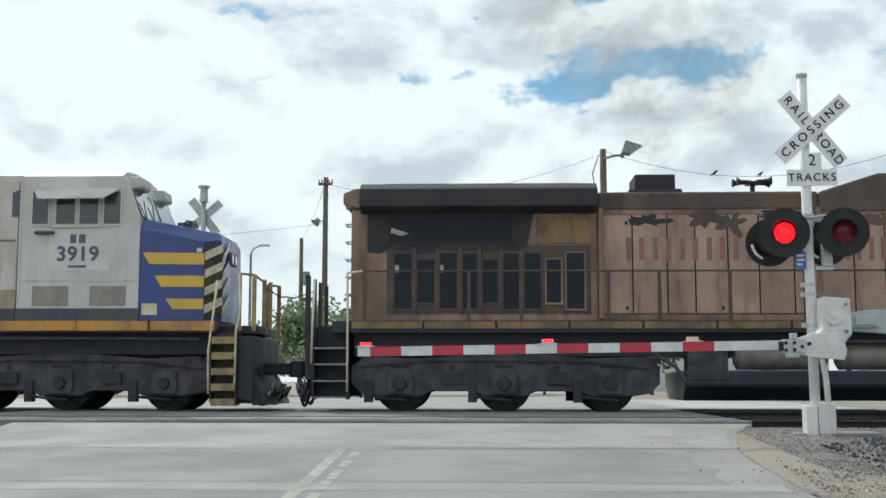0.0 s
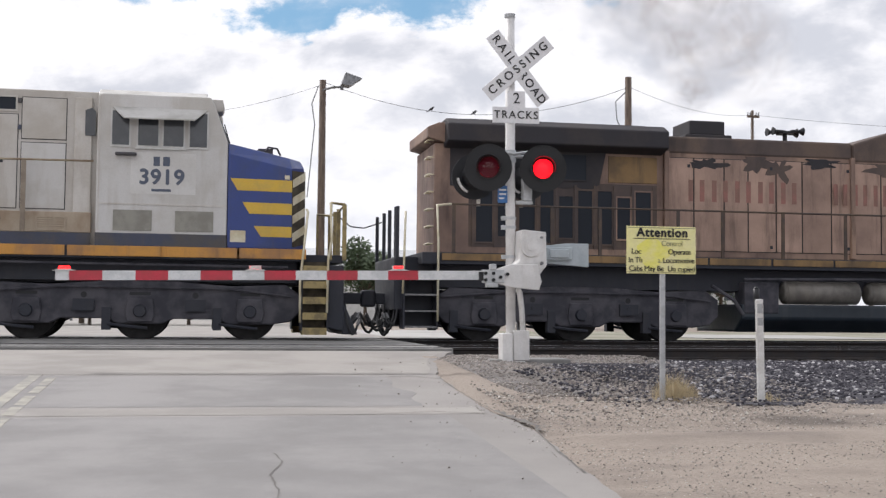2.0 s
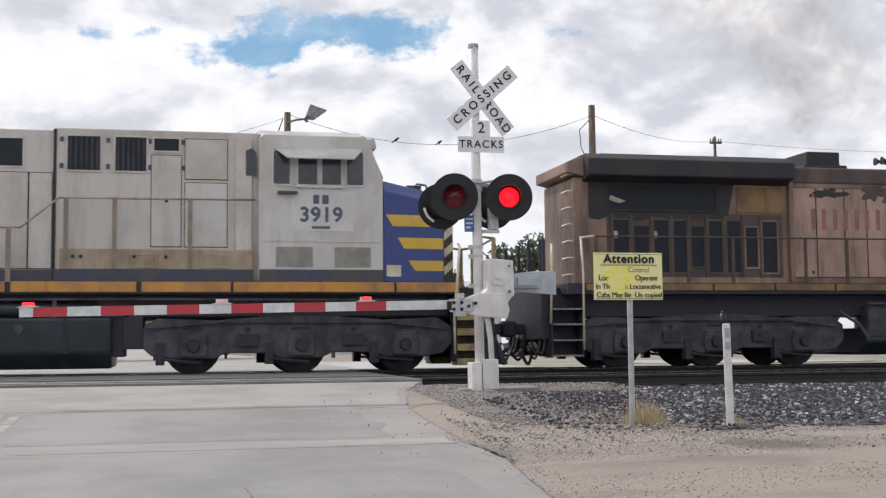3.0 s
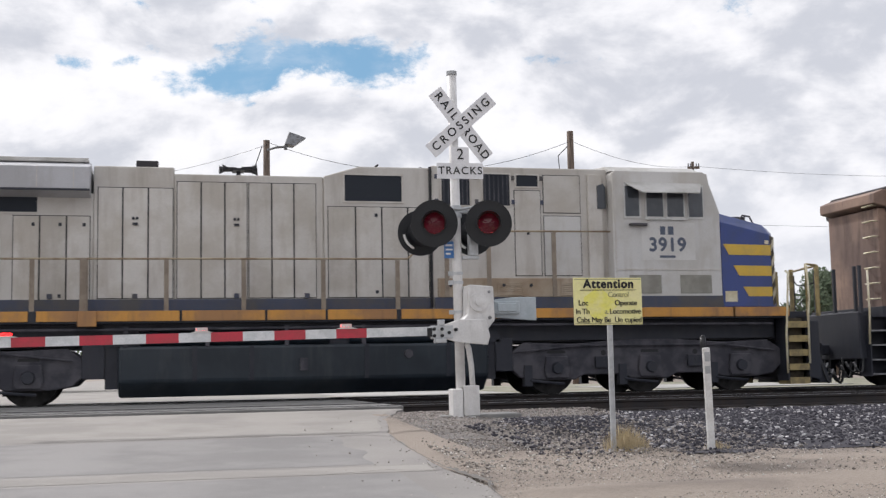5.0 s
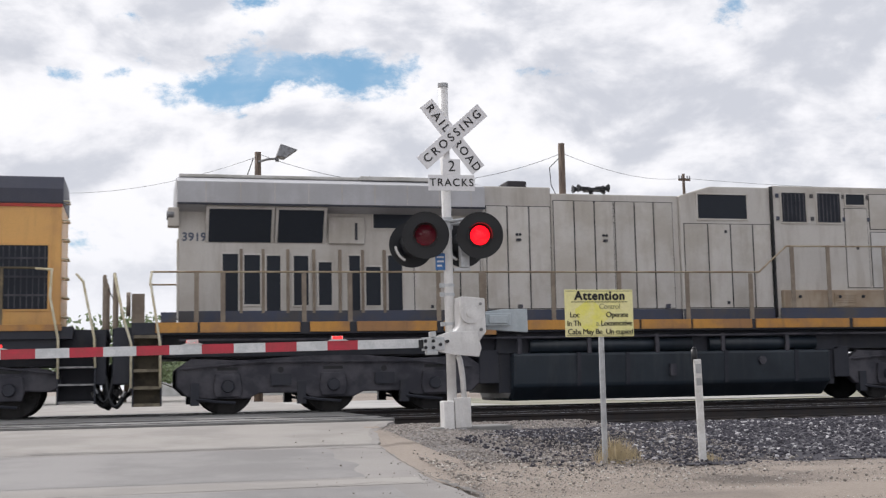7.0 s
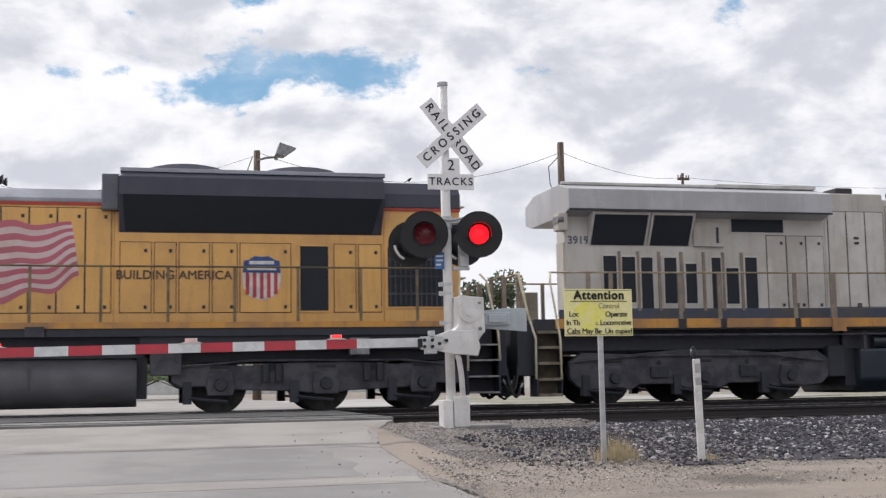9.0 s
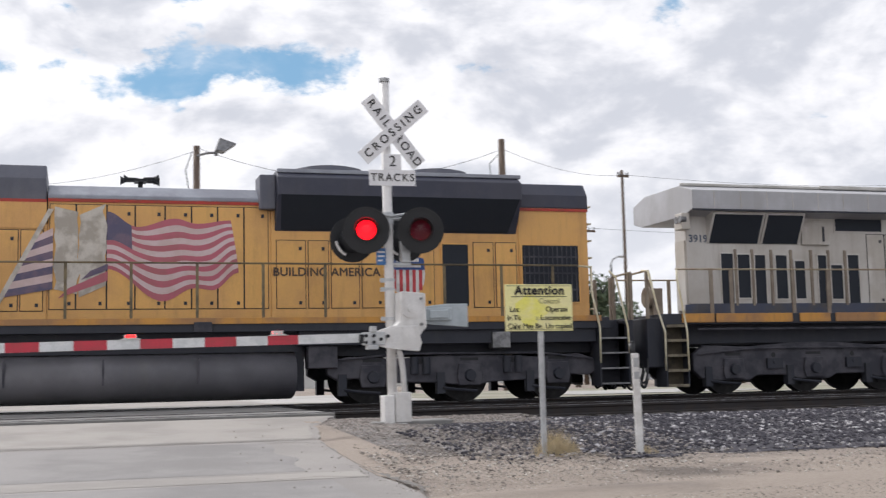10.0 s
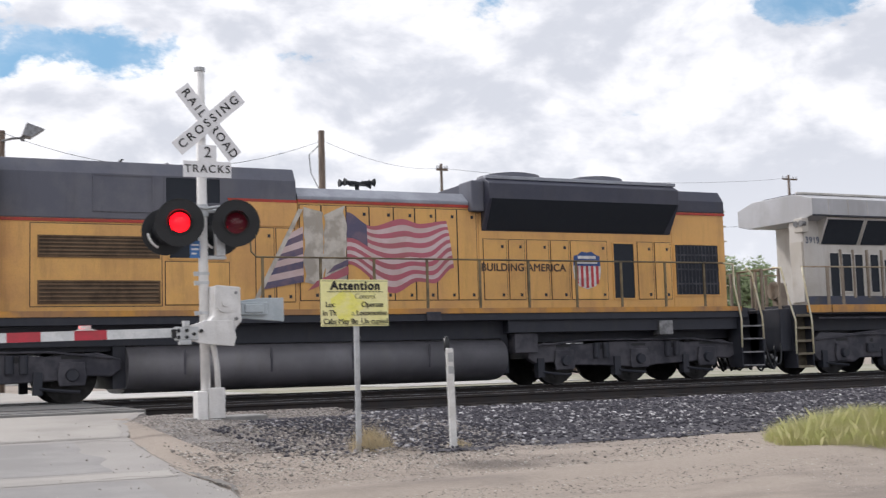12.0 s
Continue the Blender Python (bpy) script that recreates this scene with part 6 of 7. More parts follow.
    handrail(u, [(-20.05, 2.79), (-7.0, 2.83), (-6.30, 3.41), (-2.56, 3.43)], posts[:10], TAN_RAIL, BROWN_POST)
    for x, z in posts[10:]:
        u.part("stanchion", u.m().box(x - 0.045, x + 0.045, -1.515, -1.485, 2.05, z), BROWN_POST)
    u.part("wide_post", u.m().box(-13.42, -13.30, -1.53, -1.49, 1.8, 2.82), BROWN_POST)
    # rear platform
    steps(u, -20.35, -19.85, (0.25, 0.58, 0.91, 1.24, 1.56), STEP_DULL)
    u.part("rear_plate", u.m().box(-20.75, -20.35, -1.4, 1.4, 0.62, 1.72), DIRTY_BLACK, "black end plate", bevel=0.03)
    u.part("corner_panel", u.m().box(-19.85, -19.55, -1.54, -1.50, 1.80, 2.0), NAVY_BAND, bevel=0.01)
    u.part("rear_door", u.m().box(-19.53, -19.501, -1.0, -0.55, 1.9, 3.5), GREY_DOOR, "rear access door", bevel=0.005)
    rl = u.part("rear_light", u.m().box(-19.72, -19.5, -1.28, -0.95, 3.72, 4.10), GREY_DOOR, "rear light bracket", bevel=0.02)
    u.part("light_lens", u.m().cyl((-19.74, -1.22, 3.95), (-19.6, -1.22, 3.95), 0.085, n=16).cyl((-19.74, -1.04, 3.95), (-19.6, -1.04, 3.95), 0.085, n=16), STEEL, parent=rl)
    lettering("number", "3919", 0.235, LETTER_BLUE, u.root, pose(-19.2 - u.ox, -1.056, 3.53), 1.05, bold=0.006)
    grab(u, [(-20.40, -1.56, 0.55), (-20.40, -1.58, 1.4), (-20.55, -1.56, 1.9), (-20.72, -1.5, 2.75), (-20.72, -1.2, 2.78)])
    grab(u, [(-19.85, -1.58, 0.55), (-19.86, -1.58, 1.4), (-20.05, -1.56, 2.6), (-20.02, -1.5, 2.79)])
    for yv in (-1.4, -0.5, 0.5, 1.4):
        u.part("platform_post", u.m().box(-20.75, -20.69, yv - 0.03, yv + 0.03, 1.7, 2.76), BROWN_POST)
    grab(u, [(-20.72, -1.4, 2.76), (-20.72, -0.5, 2.74), (-20.72, -0.45, 1.75)], TAN_RAIL)
    u.part("hand_brake", u.m().cyl((-20.5, -0.9, 2.2), (-20.42, -0.9, 2.2), 0.24, n=20).box(-20.4, -20.15, -1.05, -0.75, 1.8, 2.4), BROWN_POST, "tan hand brake at the end platform", bevel=0.01)
    coupler(u, -20.7, -21.1)
    hoses(u, -20.75, -1, 6)
    # under the deck
    tk = u.part("fuel_tank", u.m().prism_yz([(-1.05, 0.13), (1.05, 0.13), (1.42, 0.42), (1.46, 1.12), (-1.46, 1.12), (-1.42, 0.42)], -12.7, -5.3), TANK_GREY, "dark fuel tank", bevel=0.06)
    u.part("tank_end", u.m().box(-12.95, -12.7, -1.2, 1.2, 0.3, 1.3), DIRTY_BLACK, parent=tk)
    u.part("tank_end", u.m().box(-5.3, -5.1, -1.2, 1.2, 0.35, 1.3), DIRTY_BLACK, parent=tk)
    # black blocks that close the gaps between tank and trucks
    u.part("tank_gap_block", u.m().box(-5.1, -4.72, -1.25, 1.25, 0.5, 1.2), DIRTY_BLACK, "black block filling the gap between tank and truck", bevel=0.02)
    u.part("tank_gap_block", u.m().box(-13.38, -12.95, -1.25, 1.25, 0.5, 1.2), DIRTY_BLACK, "black block filling the gap between tank and truck", bevel=0.02)
    # plain box added so that the gap under the deck stays dark
    u.part("deck_gap_fill", u.m().box(-19.8, 1.4, -1.12, 1.12, 1.14, 1.56), DIRTY_BLACK, "plain black box filling the dark gap under the deck")
    u.part("air_reservoir", u.m().cyl((-12.3, -1.25, 1.28), (-8.6, -1.25, 1.28), 0.16, n=20).cyl((-8.2, -1.25, 1.28), (-5.6, -1.25, 1.28), 0.16, n=20), TANK_GREY, "long air reservoir", smooth=True)
    u.part("fuel_gauge", u.m().box(-9.2, -9.05, -1.5, -1.44, 0.6, 0.85), UNDER_GREY, parent=tk)
    u.part("filler_cap", u.m().cyl((-7.0, -1.5, 0.9), (-7.0, -1.44, 0.9), 0.09, n=12), UNDER_GREY, parent=tk)
    for x in (-11.3, -10.2, -7.9, -6.2):
        u.part("tank_strap", u.m().prism_yz([(-1.475, 1.12), (-1.435, 0.43), (-1.40, 0.43), (-1.44, 1.12)], x, x + 0.09), DIRTY_BLACK, parent=tk)
    for k in range(5):
        x0 = -12.6 + k * 1.55
        u.part("pipe_clip", u.m().box(x0, x0 + 0.08, -1.46, -1.40, 1.1, 1.5), UNDER_GREY)
    u.part("pipe_run", u.m().pipe([(-19.5, -1.42, 1.46), (-12.8, -1.44, 1.44), (-5, -1.44, 1.47), (1.2, -1.42, 1.44)], 0.028, 7), UNDER_GREY, "long air pipe under the deck")
    truck(u, (-3.76, -1.64, 0.48), "block")
    truck(u, (-18.55, -16.45, -14.35), "block")
    return u


surface_vent = surface("mesh_vent", (0.33, 0.32, 0.28), (0.26, 0.25, 0.22), 0.7, scale=3, bump=0.4, bump_scale=150)


def sooty_unit():
    u = Unit("sooty_locomotive", "old diesel locomotive in sooty, rust-stained yellow with faded red lettering", 14.6)
    u.part("deck", u.m().box(3.9, 25.5, -1.52, 1.52, 1.56, 1.80).box(3.5, 3.9, -1.0, 1.0, 1.56, 1.72), DIRTY_BLACK, "black deck frame", bevel=0.01)
    # plain box that also keeps the gap under the deck dark
    u.part("underframe", u.m().box(4.3, 25.3, -1.12, 1.12, 1.10, 1.56), DIRTY_BLACK, "black box filling the dark gap under the deck")
    x = 4.3
    while x < 25:
        e = x + 1.45
        u.part("sill_panel", u.m().box(x, e - 0.05, -1.55, -1.521, 1.64, 1.78), OCHRE_PAINT, "dull yellow sill stripe", bevel=0.005)
        x = e
    y = -1.05
    u.part("radiator_hood", u.m().box(4.22, 9.25, -1.05, 1.05, 1.8, 4.1), RUST_PAINT, "brown sooty radiator hood", bevel=0.03)
    u.part("radiator_wing", u.m().prism_yz([(-1.05, 4.0), (1.05, 4.0), (1.48, 4.10), (1.48, 4.46), (1.2, 4.60), (-1.2, 4.60), (-1.48, 4.46), (-1.48, 4.10)], 4.42, 9.22), SOOT, "soot-black radiator wing", bevel=0.03)
    u.part("roof_fan", u.m().box(4.9, 8.9, -0.9, 0.9, 4.60, 4.66), SOOT, bevel=0.02)
    u.part("rear_overhang", u.m().prism_xz([(4.06, 4.20), (4.45, 4.10), (4.45, 4.52), (4.30, 4.52), (4.06, 4.42)], -1.15, 1.15), RUST_PAINT, "brown hood end under the roof wing", bevel=0.02)
    low = [(4.55 + 0.25 * k, 3.22 + 0.22 * noise.noise((k * 0.7, 2, 0)) + 0.10 * (k == 13)) for k in range(14)]
    u.part("soot_band", u.m().prism_xz(low + [(7.95, 4.02), (4.55, 4.02)], y - 0.012, y - 0.002), SOOT, "soot-black upper panel with a ragged edge")
    u.part("vent_panel", u.m().box(4.95, 9.1, y - 0.0008, y + 0.01, 1.95, 3.35), SOOT_BROWN, "brown-black sooty vent panel")
    inset(u, "radiator_screen", 5.0, 7.5, 3.42, 3.95, y - 0.012, SCREEN, SOOT, label="dark radiator screen")
    u.part("primer_scuff", u.m().prism_xz([(5.02, 3.62), (5.25, 3.55), (5.40, 3.60), (5.22, 3.66), (5.05, 3.72)], y - 0.024, y - 0.018), PEELED, "pale scuff")
    door(u, 8.0, 9.1, 3.38, 3.95, OCHRE_PAINT, latch=0, gap=0.004)
    xs = (5.05, 5.52, 5.98, 6.44, 6.85, 7.27, 7.70, 8.14, 8.55, 9.02)
    for k, (a, b) in enumerate(zip(xs, xs[1:])):
        z0, z1 = ((2.06, 3.19) if k % 3 != 1 else (2.18, 3.06))
        inset(u, "vent", a + 0.06, b - 0.06, z0, z1, y, SCREEN, RUST_PAINT if k in (7, 8) else SOOT_BROWN, label="tall dark vent")
    for a in xs:
        u.part("vent_post", u.m().box(a - 0.025, a + 0.025, -1.09, -1.051, 1.95, 3.3), SOOT_BROWN)
    for x0, w in ((5.12, 0.08), (6.02, 0.09)):
        u.part("scuff_mark", u.m().box(x0, x0 + w, y - 0.015, y - 0.009, 2.80, 2.95), PEELED, "pale scuff mark")
    # engine hood with a row of doors
    u.part("engine_hood", u.m().box(9.25, 13.7, -1.05, 1.05, 1.8, 4.42), RUST_PAINT, "brown sooty engine hood", bevel=0.04)
    u.part("hood_top", u.m().box(9.25, 13.7, -1.07, 1.07, 4.06, 4.44), SOOT_BROWN, "soot-brown hood top", bevel=0.05)
    u.part("blower_hood", u.m().prism_xz([(13.7, 1.8), (25.2, 1.8), (25.2, 4.78), (14.9, 4.78), (13.7, 4.40)], -1.10, 1.10), RUST_PAINT, "brown sooty hood", bevel=0.04)
    u.part("blower_top", u.m().prism_xz([(13.7, 4.0), (25.2, 4.0), (25.2, 4.80), (14.9, 4.80), (13.7, 4.42)], -1.12, 1.12), SOOT_BROWN, "soot-brown hood top", bevel=0.05)
    x = 9.32
    k = 0
    while x < 20:
        yy = -1.05 if x < 13.5 else -1.10
        w = (0.62, 0.70, 0.56, 0.66)[k % 4]
        if x < 13.7 < x + w:
            w = 13.7 - x
        door(u, x, x + w, 1.95, 3.98, RUST_DOOR, y=yy, latch=2 if k % 3 == 0 else 0, out=0.02)
        x += w
        k += 1
    for x in (9.3, 13.68, 17.9):
        u.part("hood_rib", u.m().box(x - 0.05, x + 0.05, -1.14, -1.04, 1.85, 4.1), RUST_PAINT, bevel=0.01)
    # ragged smears of soot and peeled paint under the hood top
    for k, (x, z, w, h) in enumerate(((10.2, 3.85, 0.5, 0.16), (11.35, 3.92, 0.42, 0.2), (11.95, 3.80, 0.34, 0.26), (12.9, 3.95, 0.5, 0.14), (14.6, 3.85, 0.6, 0.2), (15.9, 3.9, 0.45, 0.18))):
        pts = []
        for i in range(26):
            a = 2 * pi * i / 26
            r = 0.75 + 0.7 * noise.noise((cos(a) * 1.6 + k * 5, sin(a) * 1.6, 4)) + 0.35 * noise.noise((cos(a) * 5 + k * 3, sin(a) * 5, 1))
            pts.append((x + w * r * cos(a), min(z + h * r * sin(a), 4.05)))
        u.part("paint_scar", u.m().prism_xz(pts, -1.125 if x > 13.7 else -1.075, -1.06), SOOT_BROWN if k % 3 else SOOT, "ragged smear of soot")
    bars_for_words(u, 9.76, 12.46, 3.03, 3.50, 5, -1.07, FADED_RED, "faded red letter bar")
    bars_for_words(u, 13.16, 16.55, 3.03, 3.50, 7, -1.12, FADED_RED, "faded red letter bar")
    st = u.part("exhaust_chimney", u.m().box(9.95, 11.05, -0.6, 0.6, 4.44, 4.58).box(10.08, 10.92, -0.5, 0.5, 4.58, 4.90), SOOT, "soot-black exhaust stack", bevel=0.03)
    horn(u, 12.62, 4.80)
    # rear end: ladder rungs, steps, rails
    for k in range(7):
        z = 2.0 + k * 0.36
        grab(u, [(4.22, -1.0, z), (4.10, -1.0, z), (4.10, -0.6, z), (4.22, -0.6, z)], PALE_RAIL, 0.014, "ladder rung")
    steps(u, 3.55, 4.2, (0.30, 0.62, 0.95, 1.27), STEEL)
    u.part("rear_plate", u.m().box(3.35, 3.56, -1.4, 1.4, 0.62, 1.70), DIRTY_BLACK, "black end plate", bevel=0.03)
    grab(u, [(4.22, -1.56, 0.4), (4.22, -1.58, 2.0), (4.2, -1.52, 2.75), (4.5, -1.5, 2.79)], PALE_RAIL)
    grab(u, [(3.5, -1.56, 0.95), (3.52, -1.58, 1.7), (3.55, -1.52, 2.62)], PALE_RAIL)
    for yv in (-1.45, -1.25, -0.4, 0.4, 1.45):
        u.part("platform_post", u.m().box(3.36, 3.43, yv - 0.03, yv + 0.03, 1.65, 2.72), DIRTY_BLACK)
    coupler(u, 3.4, 3.15)
    hoses(u, 3.35, -1, 8)
    handrail(u, [(4.5, 2.79), (25.0, 2.79)], [(x, 2.78) for x in (4.55, 6.63, 7.67, 9.40, 10.41, 11.80, 13.27, 14.92, 16.5, 18.1, 19.7, 21.3)], DARK_RAIL, DARK_RAIL, w=0.035)
    # under the deck
    tk = u.part("fuel_tank", u.m().prism_yz([(-1.0, 0.22), (1.0, 0.22), (1.38, 0.5), (1.38, 0.82), (-1.38, 0.82), (-1.38, 0.5)], 10.9, 18.4), TANK_GREY, "dark fuel tank", bevel=0.05)
    u.part("equipment_box", u.m().box(10.95, 11.75, -1.40, -0.9, 0.62, 1.30), UNDER_GREY, "grey brown equipment box", bevel=0.03)
    for a, b in ((11.95, 13.65), (13.95, 15.7), (15.95, 17.6)):
        u.part("air_reservoir", u.m().cyl((a, -1.22, 1.08), (b, -1.22, 1.08), 0.25, n=24).cyl((a - 0.06, -1.22, 1.08), (a, -1.22, 1.08), 0.16, 0.25, 24).cyl((b, -1.22, 1.08), (b + 0.06, -1.22, 1.08), 0.25, 0.16, 24), RESERVOIR, "olive grey air reservoir", smooth=True)
    u.part("pipe_run", u.m().pipe([(10.9, -1.48, 1.35), (14, -1.48, 1.38), (18.2, -1.48, 1.36)], 0.03, 7).pipe([(10.2, -1.4, 1.2), (10.7, -1.42, 0.9), (10.9, -1.42, 0.6)], 0.04, 7), UNDER_GREY)
    truck(u, (5.25, 7.33, 9.43), "block")
    truck(u, (19.8, 21.9, 24.0), "block")
    return u


RESERVOIR = surface("olive_reservoir", (0.21, 0.195, 0.175), (0.13, 0.12, 0.108), 0.55, scale=2, streak=0.4, streak_col=(0.20, 0.18, 0.15))


def flag_point(s, t):
    """A point (x, z) on the waving flag: s from the staff to the free edge, t from top to bottom."""
    x = -32.14 + 2.42 * s + 0.16 * t * s
    ease = lambda keys: next(a + (b - a) * (0.5 - 0.5 * cos(pi * (s - p) / (q - p))) for (p, a), (q, b) in zip(keys, keys[1:]) if s <= q + 1e-9)
    top = ease(((0, 3.92), (0.24, 3.62), (0.55, 3.80), (0.72, 3.70), (1, 3.78)))
    low = ease(((0, 2.78), (0.42, 2.14), (0.66, 2.40), (0.8, 2.36), (1, 2.72)))
    z = top + (low - top) * t + 0.07 * sin(8.5 * s - 1.5 * t) * sin(pi * t)
    return x, z


def yellow_unit():
    u = Unit("yellow_locomotive", "yellow diesel locomotive with grey roof and a large waving flag decal", -32.0)
    u.part("deck", u.m().box(-43.0, -21.6, -1.50, 1.50, 1.50, 1.74).box(-21.6, -20.95, -1.0, 1.0, 1.5, 1.70), DIRTY_BLACK, "black deck frame", bevel=0.01)
    u.part("underframe", u.m().box(-43, -21.0, -0.95, 0.95, 1.0, 1.5).box(-28.4, -21.9, -1.42, 1.42, 1.22, 1.5), DIRTY_BLACK)
    u.part("sill_lip", u.m().box(-43, -21.8, -1.53, -1.501, 1.66, 1.78), SILL_ORANGE, "dull orange deck edge", bevel=0.005)
    y = -1.05
    # rear hood and radiator
    u.part("rear_hood", u.m().prism_yz([(-1.05, 1.74), (1.05, 1.74), (1.05, 4.45), (0.85, 4.72), (-0.85, 4.72), (-1.05, 4.45)], -23.5, -21.85), YELLOW_PAINT, "yellow rear hood", bevel=0.03)
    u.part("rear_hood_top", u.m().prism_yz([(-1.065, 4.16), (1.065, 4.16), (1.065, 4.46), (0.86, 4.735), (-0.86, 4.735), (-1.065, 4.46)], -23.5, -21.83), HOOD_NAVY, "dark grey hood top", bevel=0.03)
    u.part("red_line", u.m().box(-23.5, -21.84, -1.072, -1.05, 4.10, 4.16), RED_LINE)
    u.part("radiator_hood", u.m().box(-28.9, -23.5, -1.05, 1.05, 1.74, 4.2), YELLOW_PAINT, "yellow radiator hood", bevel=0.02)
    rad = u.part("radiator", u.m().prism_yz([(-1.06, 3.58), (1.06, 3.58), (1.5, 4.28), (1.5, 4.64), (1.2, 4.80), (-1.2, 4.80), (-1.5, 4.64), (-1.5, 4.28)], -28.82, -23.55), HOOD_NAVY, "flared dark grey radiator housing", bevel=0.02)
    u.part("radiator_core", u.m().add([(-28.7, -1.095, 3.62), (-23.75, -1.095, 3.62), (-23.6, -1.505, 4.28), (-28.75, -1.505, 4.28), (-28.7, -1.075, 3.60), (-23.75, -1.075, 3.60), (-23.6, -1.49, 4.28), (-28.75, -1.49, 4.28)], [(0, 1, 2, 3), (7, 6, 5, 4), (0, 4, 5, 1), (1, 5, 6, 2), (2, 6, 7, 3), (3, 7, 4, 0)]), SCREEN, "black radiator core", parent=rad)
    u.part("roof_rail", u.m().box(-28.8, -23.5, -1.32, -1.18, 4.76, 4.84), ROOF_SUNLIT, "roof edge in sunlit grey", parent=rad, bevel=0.01)
    for a, b in ((-28.3, -26.7), (-25.9, -24.3)):
        c = (a + b) / 2
        fan = u.part("radiator_fan", u.m().cyl((c, 0, 4.80), (c, 0, 5.03), 0.84, 0.76, 36), HOOD_GREY, "round dark radiator fan", parent=rad)
        u.part("fan_grille", u.m().cyl((c, 0, 5.03), (c, 0, 5.07), 0.66, 0.6, 36), SCREEN, parent=fan)
    u.part("corner_box", u.m().box(-29.15, -28.82, -1.25, -0.6, 4.0, 4.72), HOOD_GREY, bevel=0.03)
    inset(u, "rear_grille", -23.42, -22.1, 2.10, 3.34, y, SCREEN, YELLOW_DOOR, bars=12, label="black upright grille")
    m = u.m()
    for k in range(3):
        m.box(-23.42, -22.1, y - 0.024, y - 0.018, 2.35 + k * 0.36, 2.39 + k * 0.36)
    u.part("grille_bar", m, UNDER_GREY)
    inset(u, "dark_doorway", -25.24, -24.66, 2.02, 3.34, y, SCREEN, YELLOW_DOOR, label="black open screen door")
    for x0, x1 in ((-28.80, -28.18), (-28.14, -27.70), (-27.66, -27.05), (-27.01, -26.5), (-26.46, -25.42), (-24.55, -24.08), (-24.04, -23.55)):
        door(u, x0, x1, 1.98, 3.40, YELLOW_DOOR, latch=2)
    # emblem: a shield in plain shapes
    sx, sz = -26.02, 2.69
    outline = [(-0.37, 0.20), (-0.39, 0.02), (-0.36, -0.20), (-0.24, -0.38), (0, -0.46), (0.24, -0.38), (0.36, -0.20), (0.39, 0.02), (0.37, 0.20)]
    sh = u.part("shield", u.m().prism_xz([(sx + a, sz + b) for a, b in outline], y - 0.026, y - 0.019), SHIELD_WHITE, "red, white and blue shield emblem")
    for k in range(5):
        xa = -0.32 + k * 0.142
        zb = -0.455 + 0.75 * abs(xa + 0.036) ** 2 * 1.5
        u.part("shield_stripe", u.m().box(sx + xa, sx + xa + 0.072, y - 0.029, y - 0.0265, sz + zb + 0.03, sz + 0.12), SHIELD_RED, parent=sh)
    u.part("shield_head", u.m().prism_xz([(sx - 0.38, sz + 0.10), (sx + 0.38, sz + 0.10), (sx + 0.36, sz + 0.34), (sx + 0.26, sz + 0.36), (sx + 0.14, sz + 0.44), (sx, sz + 0.42), (sx - 0.14, sz + 0.44), (sx - 0.26, sz + 0.36), (sx - 0.36, sz + 0.34)], y - 0.03, y - 0.0265), SHIELD_BLUE, "blue shield head", parent=sh)
    u.part("shield_bar", u.m().box(sx - 0.25, sx + 0.25, y - 0.033, y - 0.0305, sz + 0.27, sz + 0.34).box(sx - 0.29, sx + 0.29, y - 0.033, y - 0.0305, sz + 0.15, sz + 0.22), SHIELD_WHITE, "plain white bars", parent=sh)
    lettering("letters", "BUILDING AMERICA", 0.245, LETTER_BROWN, u.root, pose(-27.74 - u.ox, y - 0.022, 2.73), 1.03, heavy=0.006)
    # engine hood
    u.part("engine_hood", u.m().box(-33.25, -28.9, -1.05, 1.05, 1.74, 4.20), YELLOW_PAINT, "yellow engine hood", bevel=0.02)
    u.part("engine_roof", u.m().prism_yz([(-1.06, 4.16), (1.06, 4.16), (1.06, 4.24), (0.78, 4.46), (-0.78, 4.46), (-1.06, 4.24)], -33.25, -28.85), ROOF_SUNLIT, "grey hood roof in a paler, sunlit tone", bevel=0.02)
    u.part("red_line", u.m().box(-33.25, -28.9, -1.072, -1.05, 4.10, 4.16), RED_LINE)
    for x0, x1 in ((-33.22, -32.72), (-32.72, -32.14), (-32.14, -31.60), (-31.60, -31.02), (-31.02, -30.50), (-30.50, -29.98), (-29.98, -29.45), (-29.45, -28.95)):
        door(u, x0, x1, 1.98, 4.06, YELLOW_DOOR, latch=2)
    # flag decal in rigid stripes, over the doors
    fy = y - 0.022
    for k in range(13):
        m = u.m()
        cols = 26
        for j in range(cols):
            s0, s1 = j / cols, (j + 1) / cols
            q = [flag_point(s0, (k + 1) / 13), flag_point(s1, (k + 1) / 13), flag_point(s1, k / 13), flag_point(s0, k / 13)]
            m.prism_xz(q, fy - 0.003, fy)
        u.part("flag_stripe", m, FLAG_RED if k % 2 == 0 else FLAG_WHITE, "faded red flag stripe" if k % 2 == 0 else "pinkish white flag stripe")
    m = u.m()
    for k in range(6):
        for j in range(7):
            q = [flag_point(j / 36, (k + 1) / 13), flag_point((j + 1) / 36, (k + 1) / 13), flag_point((j + 1) / 36, k / 13), flag_point(j / 36, k / 13)]
            m.prism_xz(q, fy - 0.007, fy - 0.0035)
    u.part("flag_canton", m, FLAG_BLUE, "dark blue flag corner")
    for k in range(8):
        z = 2.22 + 0.15 * k
        xl = -34.17 + (z - 2.0) * 0.518
